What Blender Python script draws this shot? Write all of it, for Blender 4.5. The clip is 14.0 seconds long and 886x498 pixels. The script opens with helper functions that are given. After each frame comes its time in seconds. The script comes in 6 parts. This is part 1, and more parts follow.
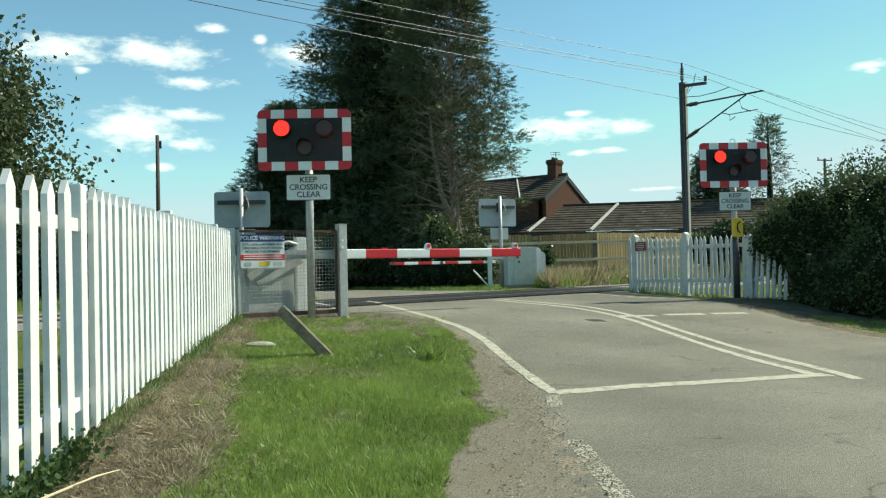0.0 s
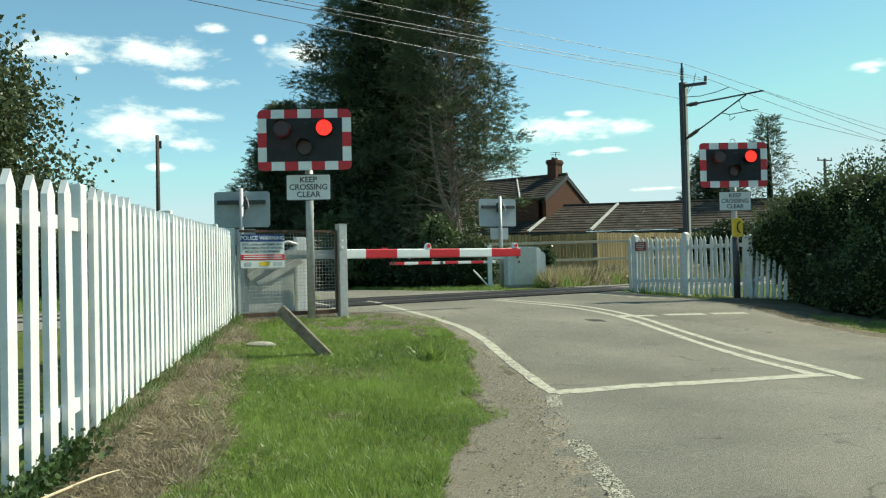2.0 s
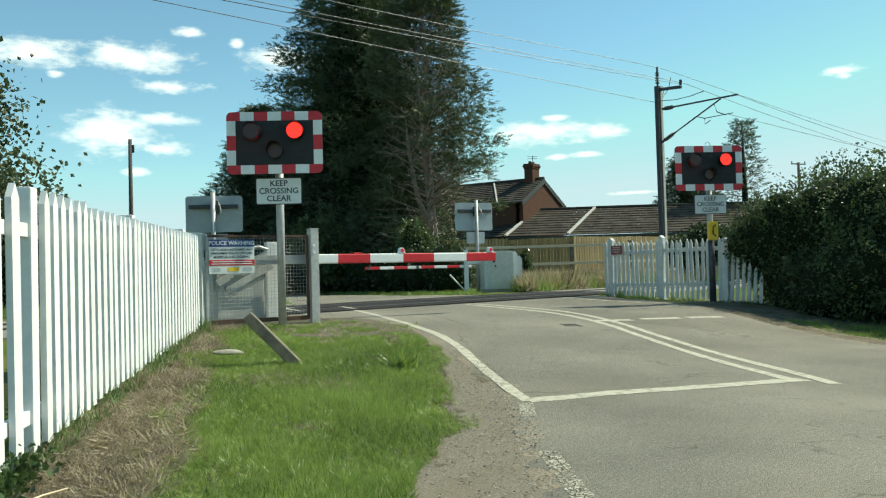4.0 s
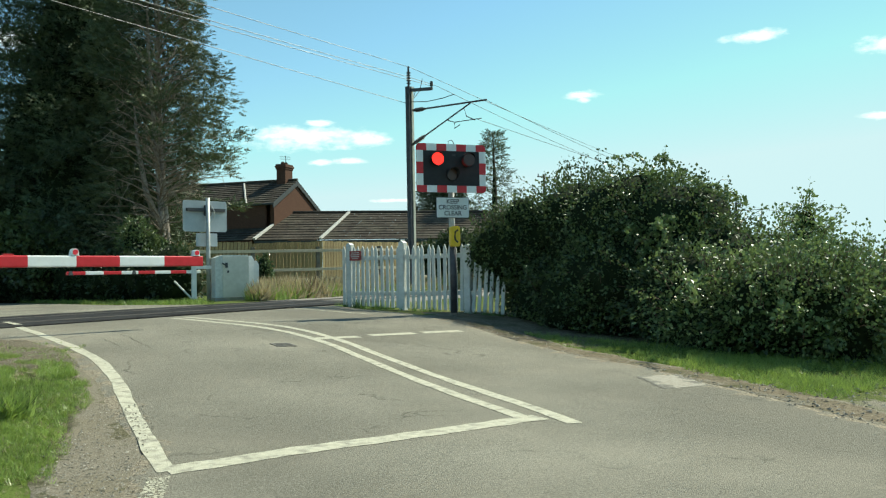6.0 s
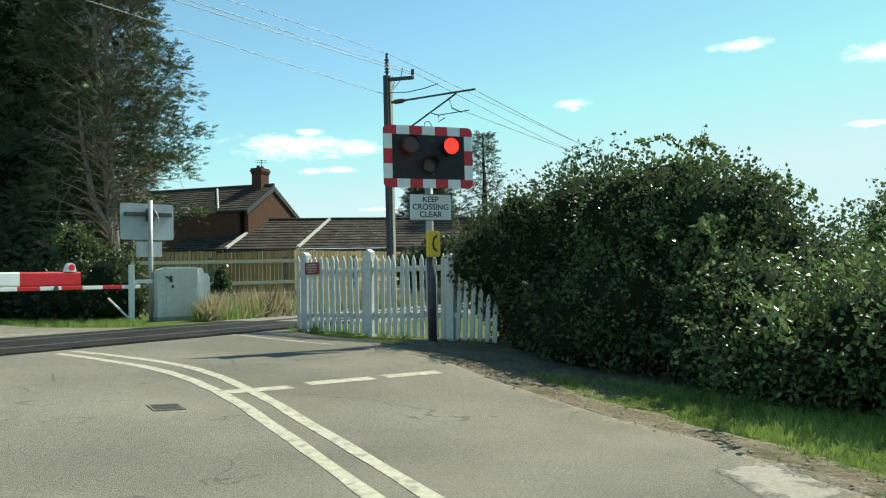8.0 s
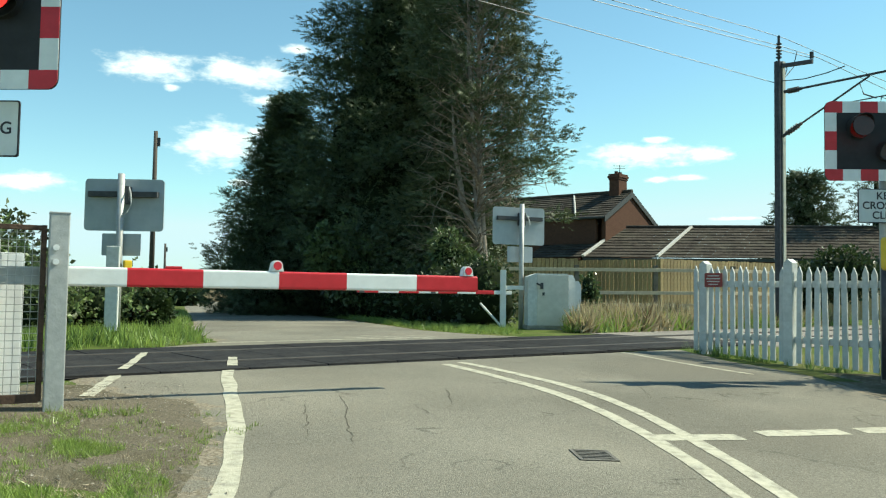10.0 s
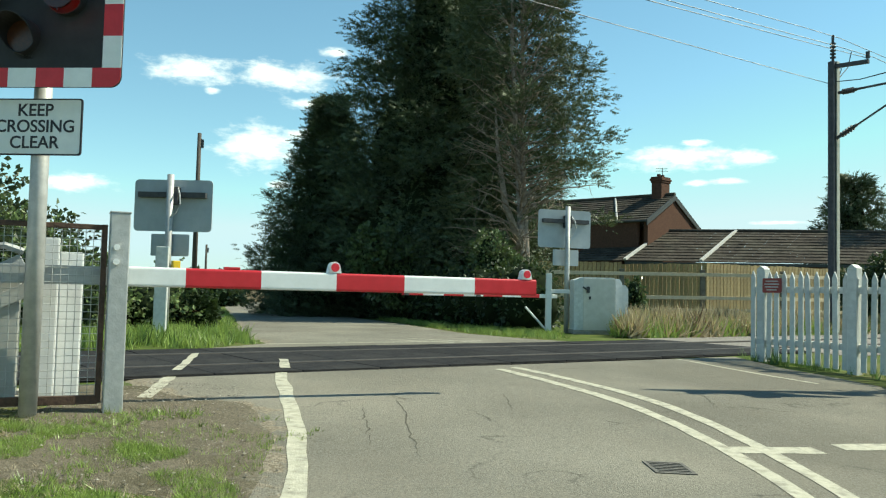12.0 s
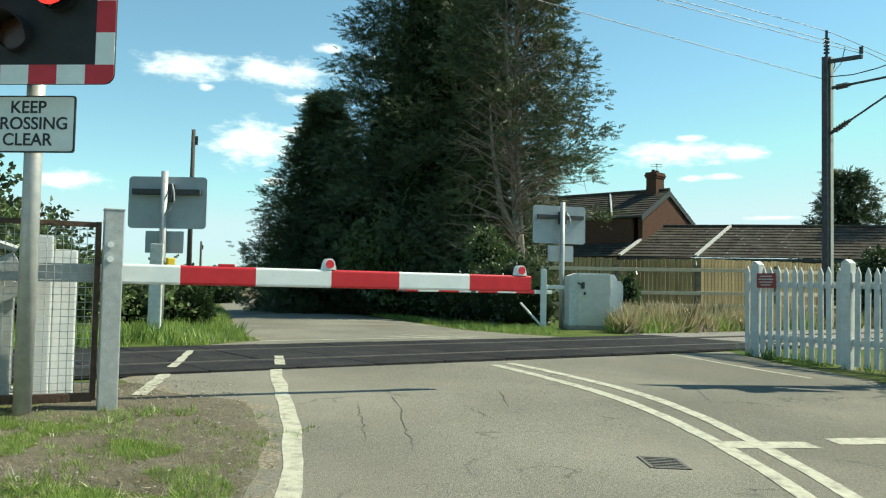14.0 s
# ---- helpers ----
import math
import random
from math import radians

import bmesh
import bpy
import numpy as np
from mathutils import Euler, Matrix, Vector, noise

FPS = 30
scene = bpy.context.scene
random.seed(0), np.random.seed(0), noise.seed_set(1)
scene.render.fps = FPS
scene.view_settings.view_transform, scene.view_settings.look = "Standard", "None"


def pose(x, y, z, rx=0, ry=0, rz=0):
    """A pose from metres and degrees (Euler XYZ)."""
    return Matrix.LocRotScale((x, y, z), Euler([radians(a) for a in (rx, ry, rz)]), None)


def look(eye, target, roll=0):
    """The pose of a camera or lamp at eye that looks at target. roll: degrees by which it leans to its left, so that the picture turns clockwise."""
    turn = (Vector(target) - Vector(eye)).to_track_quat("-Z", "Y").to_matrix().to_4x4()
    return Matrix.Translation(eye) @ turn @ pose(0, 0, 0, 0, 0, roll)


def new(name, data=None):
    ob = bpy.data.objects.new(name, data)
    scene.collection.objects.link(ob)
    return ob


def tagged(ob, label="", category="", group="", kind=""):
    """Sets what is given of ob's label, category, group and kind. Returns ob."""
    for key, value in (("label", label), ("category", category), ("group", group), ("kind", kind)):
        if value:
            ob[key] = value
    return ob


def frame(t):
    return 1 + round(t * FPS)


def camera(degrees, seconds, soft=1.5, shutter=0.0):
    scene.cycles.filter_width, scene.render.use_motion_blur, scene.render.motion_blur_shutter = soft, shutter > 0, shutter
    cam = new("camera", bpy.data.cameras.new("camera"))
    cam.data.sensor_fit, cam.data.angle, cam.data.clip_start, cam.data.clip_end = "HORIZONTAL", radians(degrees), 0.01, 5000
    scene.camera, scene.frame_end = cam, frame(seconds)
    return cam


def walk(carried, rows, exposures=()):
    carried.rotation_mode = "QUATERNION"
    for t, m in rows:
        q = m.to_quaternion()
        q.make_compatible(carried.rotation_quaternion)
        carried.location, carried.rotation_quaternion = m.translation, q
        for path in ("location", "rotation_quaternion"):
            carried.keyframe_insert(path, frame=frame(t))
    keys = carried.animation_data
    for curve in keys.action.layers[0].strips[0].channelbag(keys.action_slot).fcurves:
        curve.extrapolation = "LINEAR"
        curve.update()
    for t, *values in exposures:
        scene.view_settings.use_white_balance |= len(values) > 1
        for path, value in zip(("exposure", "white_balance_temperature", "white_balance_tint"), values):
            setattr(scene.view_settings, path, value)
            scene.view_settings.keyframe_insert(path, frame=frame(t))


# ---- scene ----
cam = camera(56.0, 14.0, soft=1.2)
PATH = [
    (0, (-0.106, 0.315, 1.072), (-0.069, 2.314, 1.119), -1.3),
    (2.2, (-0.106, 0.315, 1.072), (-0.069, 2.314, 1.119), -1.3),
    (4.3, (0.01, 0.613, 1.078), (0.13, 2.609, 1.134), -1.7),
    (4.5, (0.058, 0.749, 1.078), (0.212, 2.742, 1.126), -1.8),
    (5, (0.187, 1.064, 1.083), (0.444, 3.046, 1.137), -1.7),
    (5.5, (0.445, 1.567, 1.073), (0.862, 3.523, 1.134), -1.1),
    (6, (0.922, 2.361, 1.099), (1.566, 4.253, 1.155), -1.1),
    (6.5, (1.463, 3.106, 1.145), (2.303, 4.92, 1.203), -1.7),
    (7, (1.923, 3.918, 1.212), (2.899, 5.663, 1.269), -1.8),
    (7.5, (2.139, 4.659, 1.206), (3.019, 6.454, 1.266), -1.7),
    (8, (2.182, 5.39, 1.222), (2.848, 7.274, 1.298), -1.3),
    (8.5, (2.094, 5.983, 1.236), (2.544, 7.93, 1.324), -0.7),
    (9, (1.91, 6.505, 1.245), (2.108, 8.493, 1.342), -0.1),
    (9.2, (1.871, 6.694, 1.249), (1.978, 8.689, 1.346), 0.1),
    (11.3, (1.512, 7.303, 1.27), (1.272, 9.286, 1.375), 1.6),
    (11.5, (1.506, 7.303, 1.269), (1.273, 9.286, 1.374), 1.5),
    (12, (1.505, 7.304, 1.264), (1.283, 9.289, 1.369), 1.4),
    (12.5, (1.505, 7.302, 1.266), (1.292, 9.288, 1.369), 1.3),
    (13, (1.505, 7.303, 1.264), (1.292, 9.289, 1.366), 1.3),
    (13.5, (1.506, 7.303, 1.263), (1.293, 9.289, 1.362), 1.2),
    (14, (1.508, 7.302, 1.265), (1.298, 9.288, 1.361), 1.2),
]
walk(cam, [(t, look(eye, target, roll)) for t, eye, target, roll in PATH], exposures=[(0.0, 0.44, 6800, -3), (4.5, 0.47, 6800, -3), (5.5, 0.58, 6800, -3), (6.0, 0.56, 6800, -3), (7.0, 0.50, 6800, -3), (8.5, 0.64, 6800, -3), (9.2, 0.68, 6800, -3), (11.5, 0.60, 6800, -3), (14.0, 0.60, 6800, -3)])

# ---- sky and sun ----
SUN_AZ, SUN_EL = 71.0, 46.0        # degrees from +y towards +x, and up
CLOUDS = [                         # direction, height, half width, half height in degrees
    (-23.5, 14.1, 3.0, 0.78), (-17.8, 14.2, 3.4, 0.78), (-19.1, 9.5, 2.7, 1.32), (-15.9, 10.4, 2.0, 0.35), (-15.5, 12.5, 2.0, 0.35),
    (-14.2, 16.0, 0.9, 0.31), (-8.3, 14.5, 2.3, 0.7), (-11.1, 15.4, 0.5, 0.27), (9.6, 9.3, 3.8, 0.7), (13.4, 9.2, 1.8, 0.47),
    (10.4, 10.2, 1.0, 0.23), (12.6, 7.7, 1.0, 0.19), (10.5, 7.6, 0.7, 0.19), (-17.6, 7.0, 1.0, 0.23), (-22.2, 12.9, 0.5, 0.19),
    (15.7, 5.0, 1.4, 0.12), (-15.8, 8.5, 1.4, 0.39), (28.5, 11.7, 1.1, 0.27), (47.6, 13.2, 1.6, 0.55), (50.7, 13.9, 1.3, 0.45),
    (39.6, 14.6, 1.9, 0.3), (57.5, 12.7, 1.6, 0.6), (28.6, 11.4, 0.5, 0.25), (56.7, 8.7, 1.9, 0.35), (46.7, 9.0, 1.2, 0.2),
    (-30.6, 6.4, 2.3, 0.5),
]


def build_world():
    w = bpy.data.worlds.new("sky")
    scene.world = w
    w.use_nodes = True
    nt = w.node_tree
    nt.nodes.clear()
    N, L = nt.nodes.new, nt.links.new

    def math_node(op, a, b=None):
        m = N("ShaderNodeMath")
        m.operation = op
        for i, v in enumerate((a, b)):
            if v is None:
                continue
            if isinstance(v, (int, float)):
                m.inputs[i].default_value = v
            else:
                L(v, m.inputs[i])
        return m.outputs[0]
    sky = N("ShaderNodeTexSky")
    sky.sky_type, sky.sun_disc = "NISHITA", False
    sky.sun_elevation, sky.sun_rotation = radians(SUN_EL), radians(SUN_AZ)
    sky.air_density, sky.dust_density, sky.ozone_density = 1.0, 0.0, 2.0
    tc = N("ShaderNodeTexCoord")
    sep = N("ShaderNodeSeparateXYZ")
    L(tc.outputs["Generated"], sep.inputs[0])
    az = math_node("MULTIPLY", math_node("ARCTAN2", sep.outputs[0], sep.outputs[1]), 57.2958)
    el = math_node("MULTIPLY", math_node("ARCSINE", sep.outputs[2]), 57.2958)
    at = N("ShaderNodeCombineXYZ")
    L(az, at.inputs[0]), L(el, at.inputs[1])
    # ragged edges: push the place about by noise before measuring how far it lies from each cloud
    scale = N("ShaderNodeVectorMath")
    scale.operation = "MULTIPLY"
    scale.inputs[1].default_value = (0.55, 1.25, 1)
    L(at.outputs[0], scale.inputs[0])
    nz = N("ShaderNodeTexNoise")
    nz.inputs["Scale"].default_value, nz.inputs["Detail"].default_value, nz.inputs["Roughness"].default_value = 1.1, 7, 0.62
    L(scale.outputs[0], nz.inputs["Vector"])
    near = None
    for a, e, wd, ht in CLOUDS:
        s = N("ShaderNodeVectorMath")
        s.operation = "SUBTRACT"
        s.inputs[1].default_value = (a, e, 0)
        L(at.outputs[0], s.inputs[0])
        m = N("ShaderNodeVectorMath")
        m.operation = "MULTIPLY"
        m.inputs[1].default_value = (1 / (wd * 1.15), 1 / (ht * 1.25), 0)
        L(s.outputs[0], m.inputs[0])
        ln = N("ShaderNodeVectorMath")
        ln.operation = "LENGTH"
        L(m.outputs[0], ln.inputs[0])
        near = ln.outputs["Value"] if near is None else math_node("MINIMUM", near, ln.outputs["Value"])
    ragged = math_node("ADD", near, math_node("MULTIPLY", math_node("SUBTRACT", nz.outputs["Fac"], 0.5), 2.1))
    ramp = N("ShaderNodeMapRange")
    ramp.interpolation_type = "SMOOTHSTEP"
    ramp.inputs["From Min"].default_value, ramp.inputs["From Max"].default_value = 1.15, 0.1
    L(ragged, ramp.inputs["Value"])
    thin = math_node("MULTIPLY", ramp.outputs[0], 0.85)
    hue = N("ShaderNodeMix")
    hue.data_type, hue.blend_type = "RGBA", "MULTIPLY"
    hue.inputs[0].default_value = 1.0
    hue.inputs[7].default_value = (0.86, 1.06, 1.0, 1)
    L(sky.outputs[0], hue.inputs[6])
    mix = N("ShaderNodeMix")
    mix.data_type = "RGBA"
    mix.inputs[7].default_value = (8.6, 9.0, 8.8, 1)
    clear = N("ShaderNodeVectorMath")          # dry clear air: no white glare along the horizon
    clear.operation = "MINIMUM"
    clear.inputs[1].default_value = (4.1, 5.4, 6.1)
    L(hue.outputs[2], clear.inputs[0])
    L(thin, mix.inputs[0]), L(clear.outputs[0], mix.inputs[6])
    bg = N("ShaderNodeBackground")
    bg.inputs["Strength"].default_value = 0.112
    out = N("ShaderNodeOutputWorld")
    L(mix.outputs[2], bg.inputs["Color"]), L(bg.outputs[0], out.inputs[0])


build_world()
sun = new("sun", bpy.data.lights.new("sun", "SUN"))
sun.data.energy, sun.data.angle, sun.data.color = 4.6, radians(0.53), (1.0, 0.95, 0.84)
_a, _e = radians(SUN_AZ), radians(SUN_EL)
sun.matrix_world = look((60 * math.sin(_a) * math.cos(_e), 60 * math.cos(_a) * math.cos(_e), 60 * math.sin(_e)), (0, 0, 0))


# ---- materials ----
def surface(name, a, b, scale=6.0, rough=0.7, metal=0.0, bump=0.15, fine=60.0, stain=None, stain_scale=1.3, amount=0.5,
            each=0.0, island=0.0, coords="Object", gloss=0.5):
    """Two tones mixed by noise, stains at a larger scale, fine bump, and a value that differs from piece to piece."""
    m = bpy.data.materials.new(name)
    m.use_nodes = True
    nt = m.node_tree
    N, L = nt.nodes.new, nt.links.new
    bs = nt.nodes["Principled BSDF"]
    tc = N("ShaderNodeTexCoord")
    n1 = N("ShaderNodeTexNoise")
    n1.inputs["Scale"].default_value, n1.inputs["Detail"].default_value, n1.inputs["Roughness"].default_value = scale, 6, 0.65
    L(tc.outputs[coords], n1.inputs["Vector"])
    r1 = N("ShaderNodeValToRGB")
    r1.color_ramp.elements[0].position, r1.color_ramp.elements[1].position = 0.36, 0.66
    r1.color_ramp.elements[0].color, r1.color_ramp.elements[1].color = (*a, 1), (*b, 1)
    L(n1.outputs["Fac"], r1.inputs[0])
    col = r1.outputs[0]
    if stain:
        n2 = N("ShaderNodeTexNoise")
        n2.inputs["Scale"].default_value, n2.inputs["Detail"].default_value = stain_scale, 8
        L(tc.outputs[coords], n2.inputs["Vector"])
        r2 = N("ShaderNodeMapRange")
        r2.inputs["From Min"].default_value, r2.inputs["From Max"].default_value = 0.48, 0.72
        r2.inputs["To Max"].default_value = amount
        L(n2.outputs["Fac"], r2.inputs["Value"])
        mx = N("ShaderNodeMix")
        mx.data_type = "RGBA"
        mx.inputs[7].default_value = (*stain, 1)
        L(r2.outputs[0], mx.inputs[0]), L(col, mx.inputs[6])
        col = mx.outputs[2]
    if each or island:
        if each:
            src, width = N("ShaderNodeObjectInfo").outputs["Random"], each
        else:
            src, width = N("ShaderNodeNewGeometry").outputs["Random Per Island"], island
        mr = N("ShaderNodeMapRange")
        mr.inputs["To Min"].default_value, mr.inputs["To Max"].default_value = 1 - width, 1 + width
        L(src, mr.inputs["Value"])
        hs = N("ShaderNodeHueSaturation")
        L(mr.outputs[0], hs.inputs["Value"]), L(col, hs.inputs["Color"])
        col = hs.outputs[0]
    L(col, bs.inputs["Base Color"])
    bs.inputs["Roughness"].default_value, bs.inputs["Metallic"].default_value = rough, metal
    bs.inputs["Specular IOR Level"].default_value = 0.08 if rough >= 0.9 else gloss
    if bump:
        n3 = N("ShaderNodeTexNoise")
        n3.inputs["Scale"].default_value, n3.inputs["Detail"].default_value = fine, 4
        L(tc.outputs[coords], n3.inputs["Vector"])
        bp = N("ShaderNodeBump")
        bp.inputs["Strength"].default_value, bp.inputs["Distance"].default_value = bump, 0.02
        L(n3.outputs["Fac"], bp.inputs["Height"]), L(bp.outputs[0], bs.inputs["Normal"])
    return m


def leaf_material(name, a, b, rough=0.45, back=0.35, spread=0.45):
    """Foliage: each leaf a little different, light shining through."""
    m = bpy.data.materials.new(name)
    m.use_nodes = True
    nt = m.node_tree
    N, L = nt.nodes.new, nt.links.new
    bs = nt.nodes["Principled BSDF"]
    rnd = N("ShaderNodeNewGeometry").outputs["Random Per Island"]
    tc = N("ShaderNodeTexCoord")
    n1 = N("ShaderNodeTexNoise")
    n1.inputs["Scale"].default_value, n1.inputs["Detail"].default_value = 0.9, 3
    L(tc.outputs["Object"], n1.inputs["Vector"])
    add = N("ShaderNodeMath")
    add.operation = "MULTIPLY_ADD"
    add.inputs[1].default_value = spread
    L(rnd, add.inputs[0]), L(n1.outputs["Fac"], add.inputs[2])
    r = N("ShaderNodeValToRGB")
    r.color_ramp.elements[0].position, r.color_ramp.elements[1].position = 0.4, 0.95
    r.color_ramp.elements[0].color, r.color_ramp.elements[1].color = (*a, 1), (*b, 1)
    L(add.outputs[0], r.inputs[0])
    L(r.outputs[0], bs.inputs["Base Color"])
    bs.inputs["Roughness"].default_value = rough
    tr = N("ShaderNodeBsdfTranslucent")
    L(r.outputs[0], tr.inputs["Color"])
    mx = N("ShaderNodeMixShader")
    mx.inputs[0].default_value = back
    L(bs.outputs[0], mx.inputs[1]), L(tr.outputs[0], mx.inputs[2])
    L(mx.outputs[0], nt.nodes["Material Output"].inputs["Surface"])
    return m


def glow(name, colour, strength):
    m = surface(name, colour, colour, bump=0, rough=0.4)
    bs = m.node_tree.nodes["Principled BSDF"]
    nt = m.node_tree
    v = nt.nodes.new("ShaderNodeTexVoronoi")
    v.inputs["Scale"].default_value = 90
    tc = nt.nodes.new("ShaderNodeTexCoord")
    nt.links.new(tc.outputs["Object"], v.inputs["Vector"])
    mr = nt.nodes.new("ShaderNodeMapRange")
    mr.inputs["From Max"].default_value = 0.7
    mr.inputs["To Min"].default_value, mr.inputs["To Max"].default_value = strength, strength * 0.45
    nt.links.new(v.outputs["Distance"], mr.inputs["Value"])
    bs.inputs["Emission Color"].default_value = (*colour, 1)
    nt.links.new(mr.outputs[0], bs.inputs["Emission Strength"])
    return m


WHITE = surface("white_paint", (0.70, 0.70, 0.68), (0.79, 0.79, 0.77), 9, 0.5, bump=0.1, stain=(0.50, 0.50, 0.43), amount=0.4, each=0.06)
GREYWHITE = surface("weathered_white_paint", (0.50, 0.51, 0.48), (0.63, 0.64, 0.61), 12, 0.6, bump=0.15, stain=(0.36, 0.38, 0.32), amount=0.55, each=0.08)
GALV = surface("galvanised_steel", (0.40, 0.40, 0.385), (0.52, 0.52, 0.50), 14, 0.55, 0.3, 0.08, stain=(0.28, 0.27, 0.25), amount=0.5)
STEEL = surface("silver_sheet_steel", (0.36, 0.36, 0.335), (0.45, 0.45, 0.42), 5, 0.5, 0.2, 0.05, stain=(0.38, 0.37, 0.33), amount=0.5)
GREYBACK = surface("grey_sign_back", (0.36, 0.40, 0.42), (0.43, 0.47, 0.48), 4, 0.55, 0.1, 0.05, stain=(0.28, 0.30, 0.30), amount=0.4)
DARKSTEEL = surface("dark_bracket_steel", (0.05, 0.05, 0.055), (0.09, 0.09, 0.09), 10, 0.6, 0.3)
BLACK = surface("matt_black_board", (0.012, 0.013, 0.014), (0.022, 0.022, 0.024), 7, 0.7, bump=0.05)
RED = surface("red_reflective", (0.50, 0.012, 0.02), (0.58, 0.018, 0.03), 8, 0.4, bump=0.03)
REFWHITE = surface("white_reflective", (0.72, 0.74, 0.72), (0.80, 0.82, 0.80), 8, 0.4, bump=0.03)
SIGNWHITE = surface("sign_face_white", (0.62, 0.66, 0.65), (0.72, 0.75, 0.73), 5, 0.45, bump=0.02, stain=(0.5, 0.53, 0.5), amount=0.5)
INK = surface("black_lettering", (0.015, 0.015, 0.02), (0.03, 0.03, 0.035), 8, 0.6, bump=0)
BLUE = surface("dark_blue_band", (0.02, 0.04, 0.17), (0.03, 0.05, 0.20), 8, 0.5, bump=0)
YELLOW = surface("yellow_plastic", (0.72, 0.47, 0.02), (0.80, 0.55, 0.03), 8, 0.45, bump=0.04, stain=(0.5, 0.36, 0.05), amount=0.4)
SIGNRED = surface("faded_red_sign", (0.22, 0.035, 0.03), (0.30, 0.05, 0.045), 7, 0.6, bump=0.03)
LITRED = glow("lit_red_lamp", (1.0, 0.022, 0.016), 2.2)
DIMRED = surface("unlit_red_lens", (0.035, 0.008, 0.008), (0.05, 0.012, 0.01), 40, 0.25, bump=0.1)
DIMAMBER = surface("unlit_amber_lens", (0.045, 0.016, 0.007), (0.075, 0.026, 0.01), 40, 0.3, bump=0.1)
BOOMLENS = surface("red_boom_lens", (0.62, 0.02, 0.04), (0.75, 0.03, 0.05), 40, 0.3, bump=0.1)
RUST = surface("rusted_steel", (0.06, 0.035, 0.025), (0.12, 0.07, 0.045), 18, 0.85, 0.1, 0.3)
CONCRETE = surface("old_concrete", (0.30, 0.28, 0.23), (0.42, 0.39, 0.33), 14, 0.9, bump=0.5, stain=(0.16, 0.16, 0.10), amount=0.7)
OLDWOOD = surface("grey_weathered_wood", (0.15, 0.13, 0.10), (0.25, 0.22, 0.17), 11, 0.9, bump=0.4, fine=25, stain=(0.09, 0.08, 0.06), amount=0.6, each=0.12)
FENCEWOOD = surface("tan_fence_board", (0.36, 0.245, 0.115), (0.52, 0.37, 0.19), 8, 0.8, bump=0.3, fine=30, stain=(0.20, 0.14, 0.08), amount=0.7, each=0.2)
RAILWOOD = surface("pale_fence_rail", (0.58, 0.46, 0.30), (0.70, 0.58, 0.40), 8, 0.8, bump=0.3, fine=30, each=0.08)
DARKWOOD = surface("dark_stained_wood", (0.045, 0.03, 0.02), (0.08, 0.055, 0.035), 12, 0.8, bump=0.3, each=0.1)
POLEWOOD = surface("creosoted_pole", (0.05, 0.042, 0.036), (0.10, 0.085, 0.07), 14, 0.85, bump=0.3)
MASTDARK = surface("dark_mast_steel", (0.05, 0.05, 0.06), (0.09, 0.09, 0.10), 9, 0.6, 0.3, 0.1)
MASTLIT = surface("lit_mast_steel", (0.34, 0.34, 0.29), (0.45, 0.45, 0.39), 9, 0.6, 0.2, 0.1, stain=(0.25, 0.24, 0.18), amount=0.5)
WIRE = surface("copper_wire", (0.035, 0.04, 0.045), (0.06, 0.065, 0.07), 9, 0.5, 0.5, 0)
BRICK = surface("red_brick", (0.075, 0.042, 0.03), (0.14, 0.075, 0.052), 16, 0.9, bump=0.4, stain=(0.10, 0.055, 0.04), stain_scale=3, amount=0.6)
MORTAR = surface("pale_mortar", (0.48, 0.46, 0.42), (0.60, 0.58, 0.53), 12, 0.9, bump=0.3)
BARGE = surface("dark_barge_board", (0.03, 0.035, 0.035), (0.05, 0.055, 0.055), 9, 0.6)
GLASS_DARK = surface("dark_window_pane", (0.015, 0.018, 0.02), (0.03, 0.034, 0.038), 2, 0.08, bump=0)
BARK = surface("grey_conifer_bark", (0.24, 0.195, 0.16), (0.42, 0.36, 0.31), 9, 0.9, bump=0.6, fine=25)
DARKBARK = surface("dark_bark", (0.05, 0.04, 0.03), (0.10, 0.08, 0.06), 9, 0.9, bump=0.6, fine=25)
TWIG = surface("bramble_stem", (0.09, 0.045, 0.03), (0.16, 0.09, 0.06), 9, 0.8, bump=0.1)
RUBBER = surface("black_rubber_panel", (0.022, 0.022, 0.023), (0.040, 0.039, 0.039), 9, 0.9, bump=0.35, fine=70, stain=(0.055, 0.052, 0.047), stain_scale=1.6, amount=0.5, each=0.15)
RAILSTEEL = surface("worn_rail", (0.05, 0.045, 0.04), (0.09, 0.08, 0.07), 9, 0.7, 0.3, 0.05)
BALLAST = surface("grey_ballast", (0.16, 0.145, 0.125), (0.34, 0.31, 0.275), 22, 0.95, bump=1.0, fine=14)
PAINTLINE = surface("worn_white_road_paint", (0.40, 0.375, 0.28), (0.53, 0.50, 0.39), 18, 0.85, bump=0.3, fine=80, stain=(0.23, 0.215, 0.17), stain_scale=11, amount=1.0)
IRON = surface("cast_iron_grate", (0.10, 0.09, 0.075), (0.17, 0.155, 0.13), 30, 0.7, 0.3, 0.3)
CONIFER = leaf_material("conifer_needles", (0.026, 0.046, 0.022), (0.10, 0.135, 0.056), 0.6, 0.12, 0.35)
CONIFER_DRY = leaf_material("thin_conifer_needles", (0.038, 0.056, 0.024), (0.13, 0.155, 0.065), 0.6, 0.15, 0.35)
BRAMBLE = leaf_material("bramble_leaves", (0.026, 0.048, 0.017), (0.14, 0.19, 0.065), 0.36, 0.25)
BRAMBLE_PALE = leaf_material("pale_bramble_leaves", (0.07, 0.115, 0.035), (0.23, 0.30, 0.11), 0.42, 0.3)
